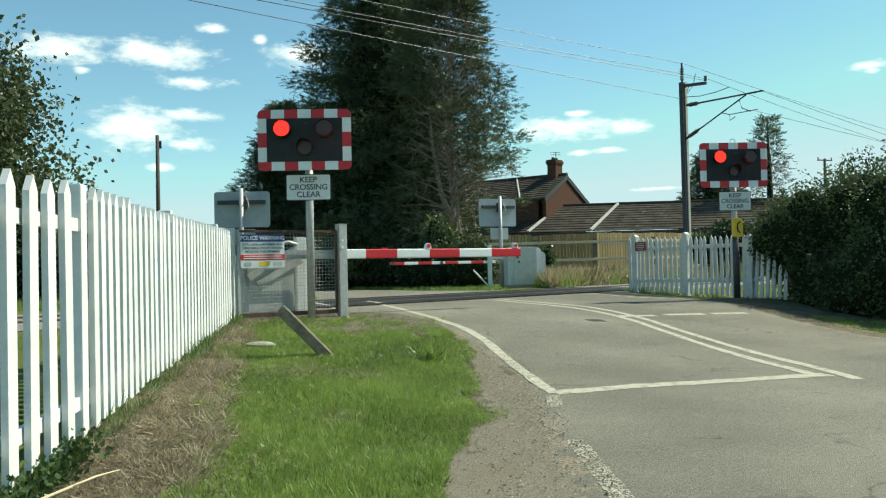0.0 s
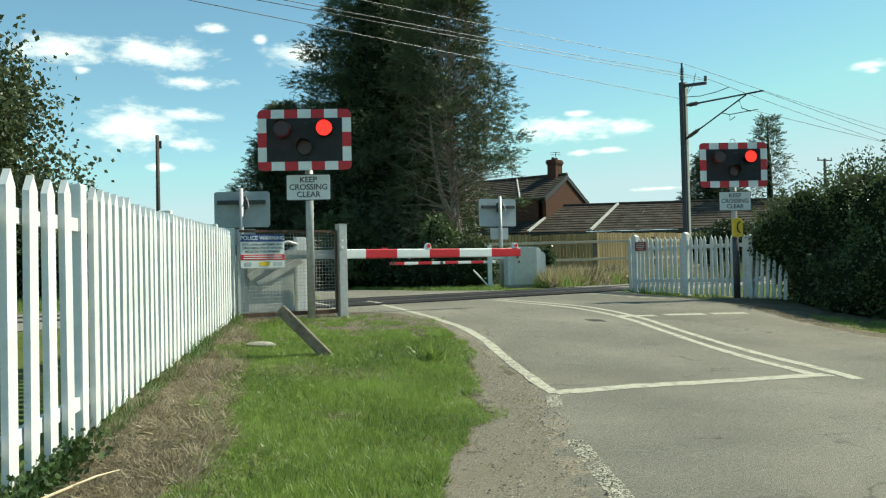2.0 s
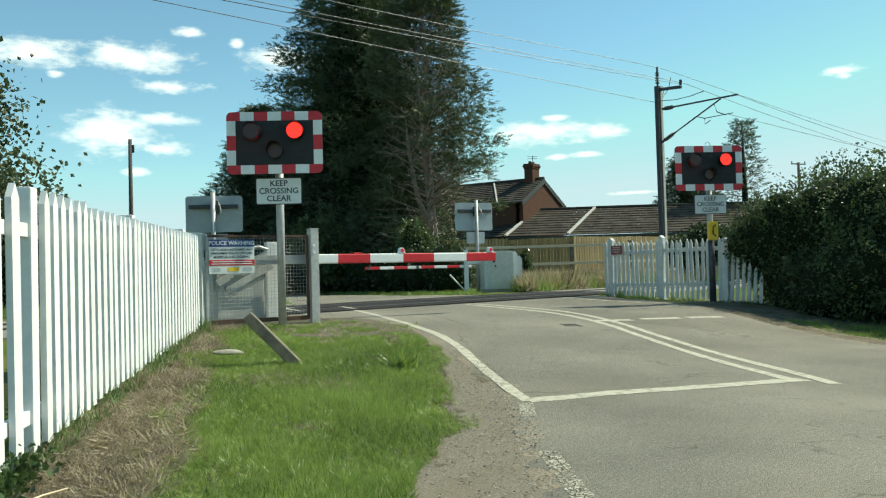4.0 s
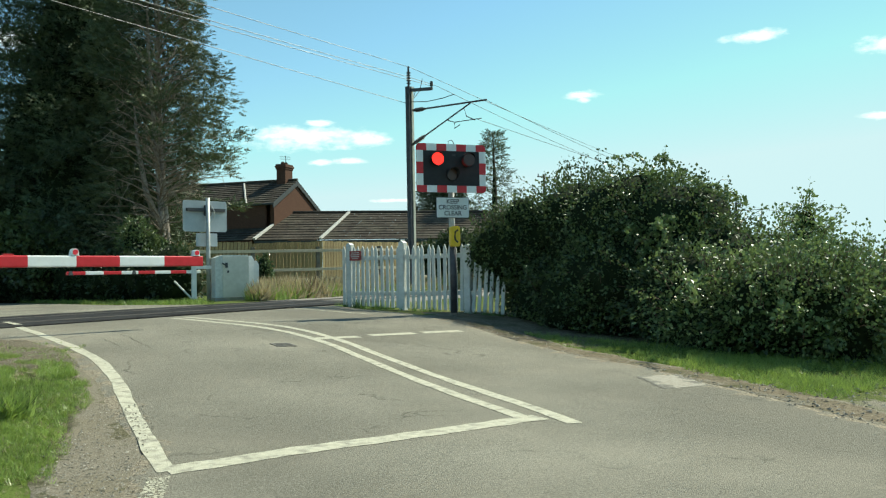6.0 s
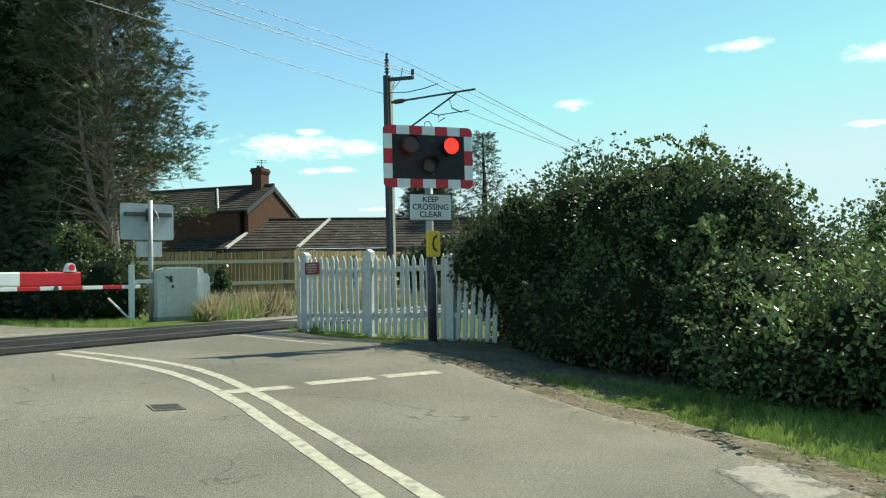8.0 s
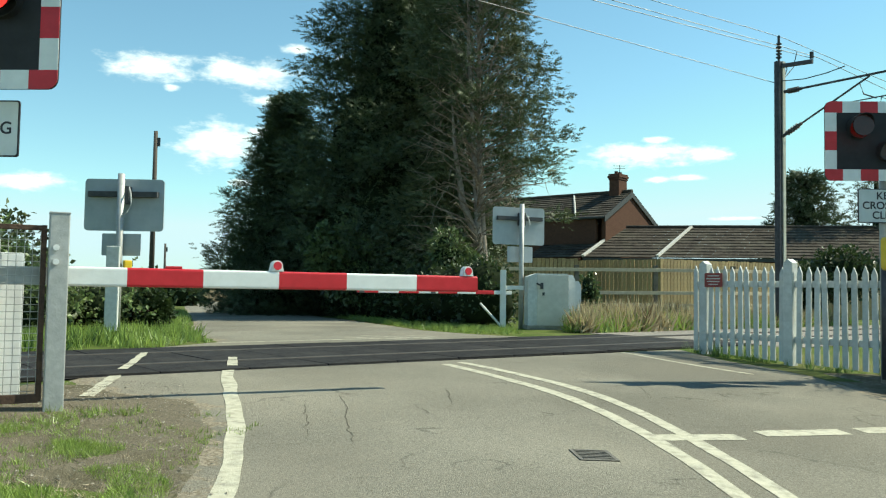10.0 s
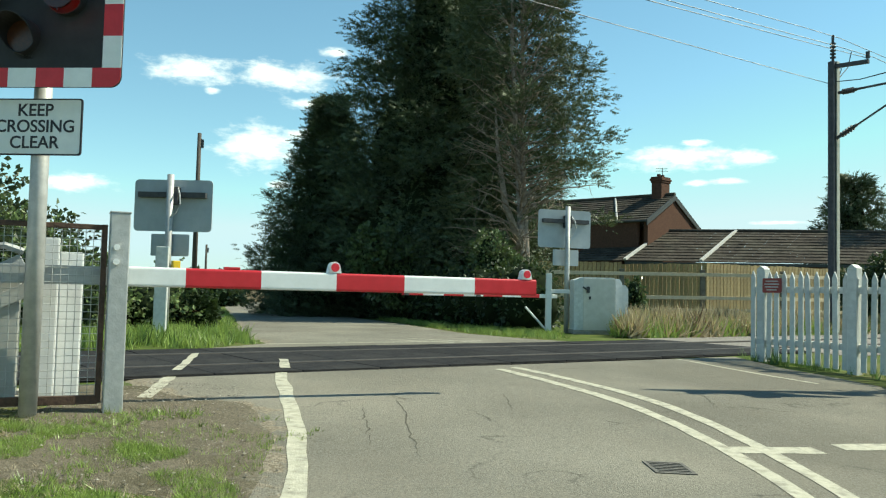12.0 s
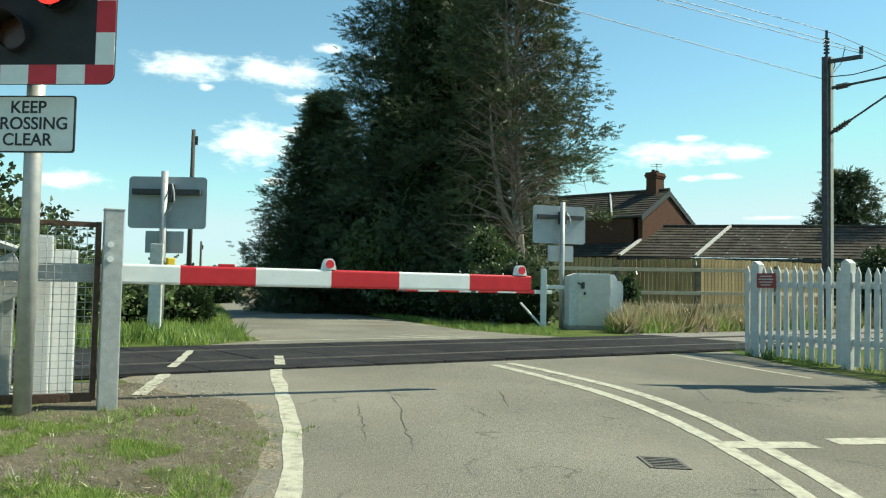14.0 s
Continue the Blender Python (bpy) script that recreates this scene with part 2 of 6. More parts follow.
BROADLEAF = leaf_material("broad_leaves", (0.042, 0.058, 0.028), (0.12, 0.15, 0.065), 0.45, 0.35)
HEDGELEAF = leaf_material("hedge_leaves", (0.014, 0.030, 0.010), (0.055, 0.085, 0.024), 0.5, 0.25)
GRASS = leaf_material("grass_blades", (0.046, 0.092, 0.016), (0.30, 0.40, 0.095), 0.4, 0.38, 0.75)
DRYGRASS = leaf_material("dry_grass_blades", (0.13, 0.095, 0.05), (0.50, 0.41, 0.24), 0.6, 0.35, 0.7)
IVY = leaf_material("ivy_leaves", (0.02, 0.045, 0.012), (0.08, 0.13, 0.04), 0.35, 0.2)
CABINET = surface("pale_sheet_steel", (0.58, 0.55, 0.47), (0.68, 0.65, 0.57), 5, 0.5, 0.1, 0.05, stain=(0.42, 0.39, 0.32), amount=0.5)
GRIT = surface("mixed_grit", (0.17, 0.155, 0.125), (0.34, 0.31, 0.26), 30, 0.9, bump=0.3, island=0.6)
DEADSTEM = leaf_material("dead_stems", (0.085, 0.068, 0.042), (0.40, 0.335, 0.225), 0.65, 0.3, 0.8)
WEED = leaf_material("weed_leaves", (0.05, 0.10, 0.02), (0.15, 0.24, 0.06), 0.5, 0.4)
# near-black tone of the solid cores that replace shade inside foliage
SHADE = surface("leaf_shade_core", (0.010, 0.016, 0.007), (0.020, 0.030, 0.012), 5, 0.95, bump=0.8, fine=9)


def road_material():
    """Chip-sealed asphalt: pale grey-brown chips, darker worn patches, cracks, dust."""
    m = surface("worn_asphalt", (0.165, 0.153, 0.122), (0.30, 0.28, 0.227), 75, 0.9, bump=0.55, fine=160, stain=(0.26, 0.235, 0.185), stain_scale=0.7, amount=0.6)
    nt = m.node_tree
    N, L = nt.nodes.new, nt.links.new
    bs = nt.nodes["Principled BSDF"]
    tc = N("ShaderNodeTexCoord")
    old = bs.inputs["Base Color"].links[0].from_socket
    n = N("ShaderNodeTexNoise")
    n.inputs["Scale"].default_value, n.inputs["Detail"].default_value = 0.45, 5
    L(tc.outputs["Object"], n.inputs["Vector"])
    mr = N("ShaderNodeMapRange")
    mr.inputs["From Min"].default_value, mr.inputs["From Max"].default_value = 0.38, 0.66
    mr.inputs["To Min"].default_value, mr.inputs["To Max"].default_value = 0.80, 1.12
    L(n.outputs["Fac"], mr.inputs["Value"])
    hs = N("ShaderNodeHueSaturation")
    L(mr.outputs[0], hs.inputs["Value"]), L(old, hs.inputs["Color"])
    v = N("ShaderNodeTexVoronoi")
    v.feature = "DISTANCE_TO_EDGE"
    v.inputs["Scale"].default_value = 0.55
    wob = N("ShaderNodeTexNoise")
    wob.inputs["Scale"].default_value, wob.inputs["Detail"].default_value = 1.7, 6
    L(tc.outputs["Object"], wob.inputs["Vector"])
    mx = N("ShaderNodeVectorMath")
    mx.operation = "MULTIPLY_ADD"
    mx.inputs[1].default_value = (1.6, 1.6, 0)
    L(wob.outputs["Color"], mx.inputs[0]), L(tc.outputs["Object"], mx.inputs[2])
    L(mx.outputs[0], v.inputs["Vector"])
    cr = N("ShaderNodeMapRange")
    cr.inputs["From Max"].default_value, cr.inputs["To Min"].default_value, cr.inputs["To Max"].default_value = 0.012, 0.55, 0.0
    L(v.outputs["Distance"], cr.inputs["Value"])
    gate = N("ShaderNodeMath")
    gate.operation = "MULTIPLY"
    gm = N("ShaderNodeMapRange")
    gm.inputs["From Min"].default_value, gm.inputs["From Max"].default_value = 0.5, 0.6
    L(wob.outputs["Fac"], gm.inputs["Value"])
    L(cr.outputs[0], gate.inputs[0]), L(gm.outputs[0], gate.inputs[1])
    dark = N("ShaderNodeMix")
    dark.data_type = "RGBA"
    dark.inputs[7].default_value = (0.05, 0.047, 0.04, 1)
    L(gate.outputs[0], dark.inputs[0]), L(hs.outputs[0], dark.inputs[6])
    L(dark.outputs[2], bs.inputs["Base Color"])
    return m


def earth_material():
    """Soil under the grass: green turf, straw and bare earth by broad noise."""
    m = surface("turf_and_soil", (0.060, 0.085, 0.020), (0.11, 0.145, 0.035), 3.0, 0.95, bump=0.8, fine=30, stain=(0.20, 0.165, 0.085), stain_scale=0.8, amount=0.6)
    return m


def frayed(m, a, b, width=0.35, scale=4.0):
    """Lets a surface fray into loose soil of two tones towards its own edge (the mesh carries how far the edge is)."""
    nt = m.node_tree
    N, L = nt.nodes.new, nt.links.new
    bs = nt.nodes["Principled BSDF"]
    old = bs.inputs["Base Color"].links[0].from_socket
    at = N("ShaderNodeAttribute")
    at.attribute_name = "edge"
    tc = N("ShaderNodeTexCoord")
    n = N("ShaderNodeTexNoise")
    n.inputs["Scale"].default_value, n.inputs["Detail"].default_value, n.inputs["Roughness"].default_value = scale, 9, 0.7
    L(tc.outputs["Object"], n.inputs["Vector"])
    mr = N("ShaderNodeMapRange")
    mr.inputs["From Min"].default_value, mr.inputs["From Max"].default_value = 0.3, 0.7
    mr.inputs["To Min"].default_value, mr.inputs["To Max"].default_value = -0.2 * width, width
    L(n.outputs["Fac"], mr.inputs["Value"])
    sub = N("ShaderNodeMath")
    sub.operation = "SUBTRACT"
    L(mr.outputs[0], sub.inputs[0]), L(at.outputs["Fac"], sub.inputs[1])
    k = N("ShaderNodeMapRange")
    k.interpolation_type = "SMOOTHSTEP"
    k.inputs["From Min"].default_value, k.inputs["From Max"].default_value = -0.12 * width, 0.12 * width
    L(sub.outputs[0], k.inputs["Value"])
    g = N("ShaderNodeTexNoise")
    g.inputs["Scale"].default_value, g.inputs["Detail"].default_value = 45, 5
    L(tc.outputs["Object"], g.inputs["Vector"])
    r = N("ShaderNodeValToRGB")
    r.color_ramp.elements[0].position, r.color_ramp.elements[1].position = 0.4, 0.62
    r.color_ramp.elements[0].color, r.color_ramp.elements[1].color = (*a, 1), (*b, 1)
    L(g.outputs["Fac"], r.inputs[0])
    mx = N("ShaderNodeMix")
    mx.data_type = "RGBA"
    L(k.outputs[0], mx.inputs[0]), L(old, mx.inputs[6]), L(r.outputs[0], mx.inputs[7])
    L(mx.outputs[2], bs.inputs["Base Color"])
    return m


ROAD = frayed(road_material(), (0.20, 0.165, 0.115), (0.36, 0.31, 0.235), 0.5)
EARTH = earth_material()
SOIL = frayed(surface("dark_crumbled_soil", (0.11, 0.088, 0.06), (0.24, 0.20, 0.14), 22, 0.95, bump=1.0, fine=30, stain=(0.06, 0.07, 0.025), stain_scale=2.5, amount=0.7), (0.16, 0.14, 0.10), (0.26, 0.235, 0.185), 0.3, 6)
DIRT = frayed(surface("dry_gravelly_dirt", (0.135, 0.118, 0.088), (0.31, 0.275, 0.215), 90, 0.95, bump=0.5, fine=190, stain=(0.20, 0.17, 0.115), stain_scale=1.6, amount=0.7), (0.085, 0.08, 0.045), (0.17, 0.15, 0.10), 0.3, 6)
DARKDIRT = frayed(surface("trodden_earth_and_grit", (0.095, 0.08, 0.056), (0.22, 0.19, 0.14), 60, 0.95, bump=0.6, fine=120, stain=(0.075, 0.07, 0.035), stain_scale=1.8, amount=0.8), (0.12, 0.105, 0.075), (0.22, 0.20, 0.155), 0.35, 6)
STRAW = frayed(surface("dry_straw_litter", (0.085, 0.066, 0.042), (0.20, 0.16, 0.10), 40, 0.95, bump=0.8, fine=60, stain=(0.06, 0.065, 0.025), stain_scale=2.0, amount=0.7), (0.06, 0.085, 0.02), (0.11, 0.14, 0.035), 0.5, 5)
GRAVEL = frayed(surface("stony_gateway", (0.14, 0.125, 0.098), (0.31, 0.28, 0.225), 80, 0.95, bump=0.6, fine=130, stain=(0.12, 0.13, 0.05), stain_scale=1.4, amount=0.8), (0.06, 0.085, 0.02), (0.14, 0.15, 0.05), 0.9, 2.5)
FIELD = surface("brown_stubble_field", (0.125, 0.095, 0.055), (0.19, 0.15, 0.09), 0.35, 0.95, bump=0.3, fine=2, stain=(0.17, 0.17, 0.07), stain_scale=0.03, amount=0.5)


# ---- mesh helpers ----
def link(name, bm, material, parent=None, label="", smooth=False):
    me = bpy.data.meshes.new(name)
    bm.to_mesh(me)
    bm.free()
    for m in material if isinstance(material, (list, tuple)) else [material]:
        me.materials.append(m)
    if smooth:
        me.shade_smooth()
    ob = new(name, me)
    if parent is not None:
        ob.parent = parent
    return tagged(ob, label)


def part(name, bm, material, parent, label="", smooth=False):
    return link(name, bm, material, parent, label, smooth)


def thing(name, label, category, x=0, y=0, z=0, rz=0, group="", kind=""):
    ob = new(name)
    ob.matrix_world = pose(x, y, z, 0, 0, rz)
    return tagged(ob, label, category, group, kind)


def box(bm, centre, size, bevel=0.0, rot=None):
    m = Matrix.Translation(centre) @ (rot or Matrix()) @ Matrix.Diagonal((*size, 1))
    g = bmesh.ops.create_cube(bm, size=1, matrix=m)
    if bevel:
        es = {e for v in g["verts"] for e in v.link_edges}
        bmesh.ops.bevel(bm, geom=list(es), offset=bevel, segments=2, affect="EDGES", profile=0.6)
    return bm


def rod(bm, p, q, r0, r1=None, n=10):
    p, q = Vector(p), Vector(q)
    d = q - p
    m = Matrix.Translation((p + q) / 2) @ d.to_track_quat("Z", "Y").to_matrix().to_4x4()
    bmesh.ops.create_cone(bm, cap_ends=True, segments=n, radius1=r0, radius2=r0 if r1 is None else r1, depth=d.length, matrix=m)
    return bm


def pipe(bm, pts, r, n=6, r_end=None):
    """One tube along a bent line, tapering from r to r_end."""
    p = [Vector(q) for q in pts]
    rings = []
    for i, q in enumerate(p):
        d = (p[min(i + 1, len(p) - 1)] - p[max(i - 1, 0)]).normalized()
        side = d.cross(Vector((0.31, 0.17, 0.93)) if abs(d.z) < 0.9 else Vector((1, 0, 0))).normalized()
        up = d.cross(side)
        k = r + ((r if r_end is None else r_end) - r) * i / (len(p) - 1)
        rings.append([bm.verts.new(q + (side * math.cos(2 * math.pi * j / n) + up * math.sin(2 * math.pi * j / n)) * k) for j in range(n)])
    for a, b in zip(rings, rings[1:]):
        for j in range(n):
            bm.faces.new((a[j], a[(j + 1) % n], b[(j + 1) % n], b[j]))
    bm.faces.new(rings[0][::-1])
    bm.faces.new(rings[-1])
    return bm


def outline(bm, pts, y0, y1):
    """A closed outline in x, z drawn out from y0 to y1."""
    a = [bm.verts.new((x, y0, z)) for x, z in pts]
    b = [bm.verts.new((x, y1, z)) for x, z in pts]
    bm.faces.new(a)
    bm.faces.new(b[::-1])
    for i in range(len(pts)):
        j = (i + 1) % len(pts)
        bm.faces.new((a[j], a[i], b[i], b[j]))
    bmesh.ops.recalc_face_normals(bm, faces=bm.faces)
    return bm


def rounded(x0, z0, x1, z1, r, n=5, corners=(1, 1, 1, 1)):
    pts = []
    for k, (cx, cz, a) in enumerate(((x1 - r, z1 - r, 0), (x0 + r, z1 - r, 90), (x0 + r, z0 + r, 180), (x1 - r, z0 + r, 270))):
        if corners[k]:
            pts += [(cx + r * math.cos(radians(a + 90 * i / n)), cz + r * math.sin(radians(a + 90 * i / n))) for i in range(n + 1)]
        else:
            pts.append(((x1, z1), (x0, z1), (x0, z0), (x1, z0))[k])
    return pts


def words(name, text, size, material, parent, x, y, z, rz=0, label=""):
    """Lettering as a mesh part, facing -y."""
    c = bpy.data.curves.new(name, "FONT")
    c.body, c.size, c.align_x, c.align_y, c.extrude = text, size, "CENTER", "CENTER", 0.001
    c.offset = size * 0.015
    tmp = bpy.data.objects.new(name, c)
    scene.collection.objects.link(tmp)
    me = bpy.data.meshes.new_from_object(tmp.evaluated_get(bpy.context.evaluated_depsgraph_get()))
    bpy.data.objects.remove(tmp)
    me.materials.clear()
    me.materials.append(material)
    ob = new(name, me)
    ob.parent = parent
    ob.matrix_local = pose(x, y, z, 90, 0, rz)
    return tagged(ob, label)


def soup(name, verts, faces, material, parent=None, label="", category="", kind="", origin=(0, 0, 0)):
    me = bpy.data.meshes.new(name)
    me.from_pydata(verts.tolist() if hasattr(verts, "tolist") else verts, [], faces.tolist() if hasattr(faces, "tolist") else faces)
    for m in material if isinstance(material, (list, tuple)) else [material]:
        me.materials.append(m)
    ob = new(name, me)
    ob.location = origin
    if parent is not None:
        ob.parent = parent
    return tagged(ob, label, category, "", kind)


# ---- the lie of the land ----
D = Vector((0.742, 0.670, 0))         # along the railway
NRM = Vector((-0.670, 0.742, 0))      # across it, away from the camera
_S = np.array([-60, -6, 0, 1.1, 2.0, 3.3, 4.85, 6.0, 7.6, 9.0, 10.5, 11.8, 16.5, 20, 26, 40, 90])
_Z = np.array([-0.35, -0.25, -0.20, -0.16, -0.07, -0.01, 0.0, 0.09, 0.28, 0.35, 0.39, 0.45, 0.45, 0.40, 0.33, 0.15, -0.25])
_fs = np.linspace(-60, 90, 1501)
_fz = np.convolve(np.pad(np.interp(_fs, _S, _Z), 6, mode="edge"), np.ones(13) / 13, mode="valid")


def level(x, y):
    """Height of the ground: the rise to the railway, with the verge falling off towards the tall fence."""
    x, y = np.asarray(x, float), np.asarray(y, float)
    s = -0.670 * x + 0.742 * y
    fall = np.clip((1.7 - x) / 1.6, 0, 1) * 0.05 + np.clip((-0.6 - x) / 1.6, 0, 1) * 0.07
    near = np.clip((s + 4) / 5, 0, 1) * np.clip((10.6 - s) / 2.5, 0, 1)
    return np.interp(s, _fs, _fz) - fall * near


def at_track(u, s, z=0.0):
    return Vector((D.x * u + NRM.x * s, D.y * u + NRM.y * s, z))


def sheet(name, left, right, lift, material, nu=60, nv=14, rough_edge=0.0, kind="structure", label="", category="", parent=None, dip=0.0, tuck=0):
    """A ribbon of ground between two lines, laid on the land."""
    def walk_line(pts, n):
        p = np.array(pts, float)
        d = np.r_[0, np.cumsum(np.hypot(*(p[1:] - p[:-1]).T))]
        q = np.linspace(0, d[-1], n)
        return np.c_[np.interp(q, d, p[:, 0]), np.interp(q, d, p[:, 1])]
    a, b = walk_line(left, nu), walk_line(right, nu)
    rng = np.random.RandomState(len(name) + nu)
    if rough_edge:
        for e, o in ((a, b), (b, a)):
            w = rng.randn(nu) * rough_edge
            w = np.convolve(w, [0.25, 0.5, 0.25], "same")
            t = o - e
            e += t / np.linalg.norm(t, axis=1)[:, None] * w[:, None]
    k = np.linspace(0, 1, nv)[None, :, None]
    g = (a[:, None] * (1 - k) + b[:, None] * k).reshape(-1, 2)
    z = level(g[:, 0], g[:, 1]) + lift
    if dip:
        kk = np.tile(np.linspace(0, 1, nv), nu)
        z = z - dip * (np.abs(kk - 0.5) * 2) ** 6
    if tuck:
        z = z.reshape(nu, nv)
        z[:, 0] -= 0.03
        z[:, -1] -= 0.03
        z[0] -= 0.03
        z[-1] -= 0.03 if tuck > 1 else 0.0
        z = z.ravel()
    v = np.c_[g, z]
    i, j = np.meshgrid(np.arange(nu - 1), np.arange(nv - 1), indexing="ij")
    q = (i * nv + j).ravel()
    f = np.c_[q, q + 1, q + nv + 1, q + nv]
    n = np.cross(v[f[0][1]] - v[f[0][0]], v[f[0][3]] - v[f[0][0]])
    if n[2] < 0:
        f = f[:, ::-1]
    ob = soup(name, v, f, material, parent, label, category, kind)
    wide = np.linalg.norm(b - a, axis=1)
    kk = np.linspace(0, 1, nv)
    at = ob.data.attributes.new("edge", "FLOAT", "POINT")
    at.data.foreach_set("value", (wide[:, None] * np.minimum(kk, 1 - kk)[None]).ravel())
    ob.data.shade_smooth()
    return ob


# ---- ground, road, railway ----
def build_ground():
    def axis(lo, hi, fine, far):
        a = list(np.arange(lo, hi + fine / 2, fine))
        step, x = fine, hi
        while x < far:
            step *= 1.35
            x += step
            a.append(x)
        step, x = fine, lo
        while x > -far:
            step *= 1.35
            x -= step
            a.insert(0, x)
        return np.array(a)
    xs, ys = axis(-10, 14, 0.4, 3500), axis(-6, 34, 0.4, 3500)
    X, Y = np.meshgrid(xs, ys, indexing="ij")
    Z = level(X, Y) - 0.012
    rng = np.random.RandomState(3)
    near = (np.abs(X) < 40) & (np.abs(Y) < 60)
    Z = Z + np.where(near, rng.randn(*X.shape) * 0.002, 0)
    v = np.c_[X.ravel(), Y.ravel(), Z.ravel()]
    n = len(ys)
    i, j = np.meshgrid(np.arange(len(xs) - 1), np.arange(n - 1), indexing="ij")
    q = (i * n + j).ravel()
    f = np.c_[q, q + n, q + n + 1, q + 1]
    c = v[f].mean(axis=1)
    ob = soup("ground", v, f, [EARTH, FIELD], None, "green turf with straw and bare soil reaching the horizon", "ground", "structure")
    far = ((np.hypot(c[:, 0], c[:, 1]) > 75) | ((c[:, 0] > 34) & (c[:, 1] < 60))).astype(int)
    ob.data.polygons.foreach_set("material_index", far)
    ob.data.shade_smooth()


EDGE = [(0.95, 7.40), (0.86, 7.85), (0.79, 8.4), (0.70, 9.2), (0.63, 9.8), (0.54, 10.5), (0.42, 11.2), (0.23, 11.9), (-0.02, 12.7), (-0.25, 13.3), (-0.5, 14.0), (-0.8, 14.75), (-1.0, 15.4)]
VERGE = [(-0.12, -6), (-0.1, 4.3), (0.0, 5.2), (0.2, 6.1), (0.42, 6.5), (0.34, 7.1), (0.32, 7.5), (0.38, 8.5), (0.38, 9.4), (0.3, 10.4), (0.05, 11.3), (-0.45, 11.9), (-0.95, 12.0)]
ROAD_LEFT = [(0.55, -9), (0.52, 5.6), (0.6, 6.5), (0.66, 7.3), (0.72, 8.0), (0.5, 8.9), (0.34, 9.9), (0.08, 11.2), (-0.3, 12.6), (-0.75, 13.4), (-1.5, 13.5), (-2.1, 14.2)]
ROAD_RIGHT = [(6.2, -9), (6.25, 6.9), (6.1, 8.2), (6.05, 9.4), (6.12, 10.6), (6.1, 11.6), (5.95, 12.7), (5.78, 13.8), (5.62, 15.0), (5.4, 17.2), (4.75, 18.8), (4.5, 19.9)]
build_ground()
sheet("road", ROAD_LEFT, ROAD_RIGHT, 0.005, ROAD, 150, 50, 0.03, tuck=1, label="worn grey chip-sealed asphalt lane up to the crossing", category="road")
sheet("road_far", [(-3.4, 16.9), (-2.5, 19.4), (-4.1, 22.4), (-6.9, 30), (-11.2, 41), (-18, 58), (-29, 88)],
      [(3.4, 22.2), (1.5, 23.0), (0.2, 24.9), (-1.3, 29.0), (-5.6, 39.5), (-12.5, 60), (-23, 90)],
      0.006, ROAD, 90, 20, 0.03, tuck=1, label="grey asphalt lane beyond the railway", category="road")
sheet("gravel_verge", [(x - 0.12, y) for x, y in VERGE], [(0.95, -6), (0.95, 6.3), (0.9, 7.3), (0.92, 8.0), (0.7, 8.9), (0.52, 9.9), (0.25, 11.2), (-0.1, 12.2), (-0.5, 13.0)],
      0.0, DIRT, 120, 12, 0.05, tuck=2, label="dusty gravel shoulder worn along the grass", category="verge")
sheet("dirt_patch", [(-1.5, 11.2), (-1.85, 12.4), (-2.3, 13.9)], [(0.42, 11.0), (0.0, 12.5), (-0.9, 14.3)],
      0.002, DARKDIRT, 24, 14, 0.08, tuck=2, label="dusty bare earth beside the barrier post", category="verge")
sheet("straw_strip", [(-2.42, 1), (-2.5, 5.5), (-2.75, 9), (-2.95, 12.0)], [(-1.2, 1), (-1.3, 4.5), (-1.65, 6), (-2.05, 8), (-2.45, 11.0), (-2.55, 12.0)],
      -0.004, STRAW, 60, 12, 0.06, tuck=2, label="dry dead grass and straw along the picket fence", category="verge")
sheet("dirt_kerb", [(6.0, 7.2), (5.95, 9.4), (5.98, 11.4), (5.8, 12.7), (5.62, 14.0), (5.3, 16.8)], [(6.7, 7.2), (6.55, 9.4), (6.5, 11.4), (6.4, 12.7), (6.3, 14.0), (5.9, 16.8)],
      0.003, SOIL, 60, 10, 0.06, tuck=2, label="crumbled dirt edge of the lane", category="verge")
# soil sheet in place of grass, its dark colour deepens the bush's shade
sheet("leaf_litter", [(6.3, 12.6), (6.15, 13.8), (5.75, 16.0), (5.5, 17.6)], [(9.6, 12.6), (9.6, 13.8), (9.0, 16.0), (7.4, 17.9)],
      -0.002, SOIL, 40, 20, 0.08, tuck=2, label="bare soil kept dark for the shade under the bush", category="verge")
sheet("gravel_track", [(5.9, 7.6), (6.3, 8.25), (7.5, 8.9), (9.0, 9.5), (11.5, 10.1), (15, 10.6)], [(5.9, 2.6), (6.6, 4.4), (8.4, 4.8), (10, 5.2), (12, 5.6), (15, 6.2)],
      0.0, GRAVEL, 60, 24, 0.1, tuck=2, label="stony grey gateway track onto the grass", category="track")
sheet("concrete_patch", [(5.25, 8.95), (5.5, 9.9)], [(5.9, 9.1), (6.05, 9.85)], 0.009, frayed(surface("pale_road_patch", (0.30, 0.27, 0.22), (0.40, 0.37, 0.31), 20, 0.9, bump=0.4), (0.155, 0.145, 0.122), (0.225, 0.212, 0.18), 0.3), 16, 16, 0.03,
      tuck=2, label="pale patch in the asphalt edge", category="road patch")


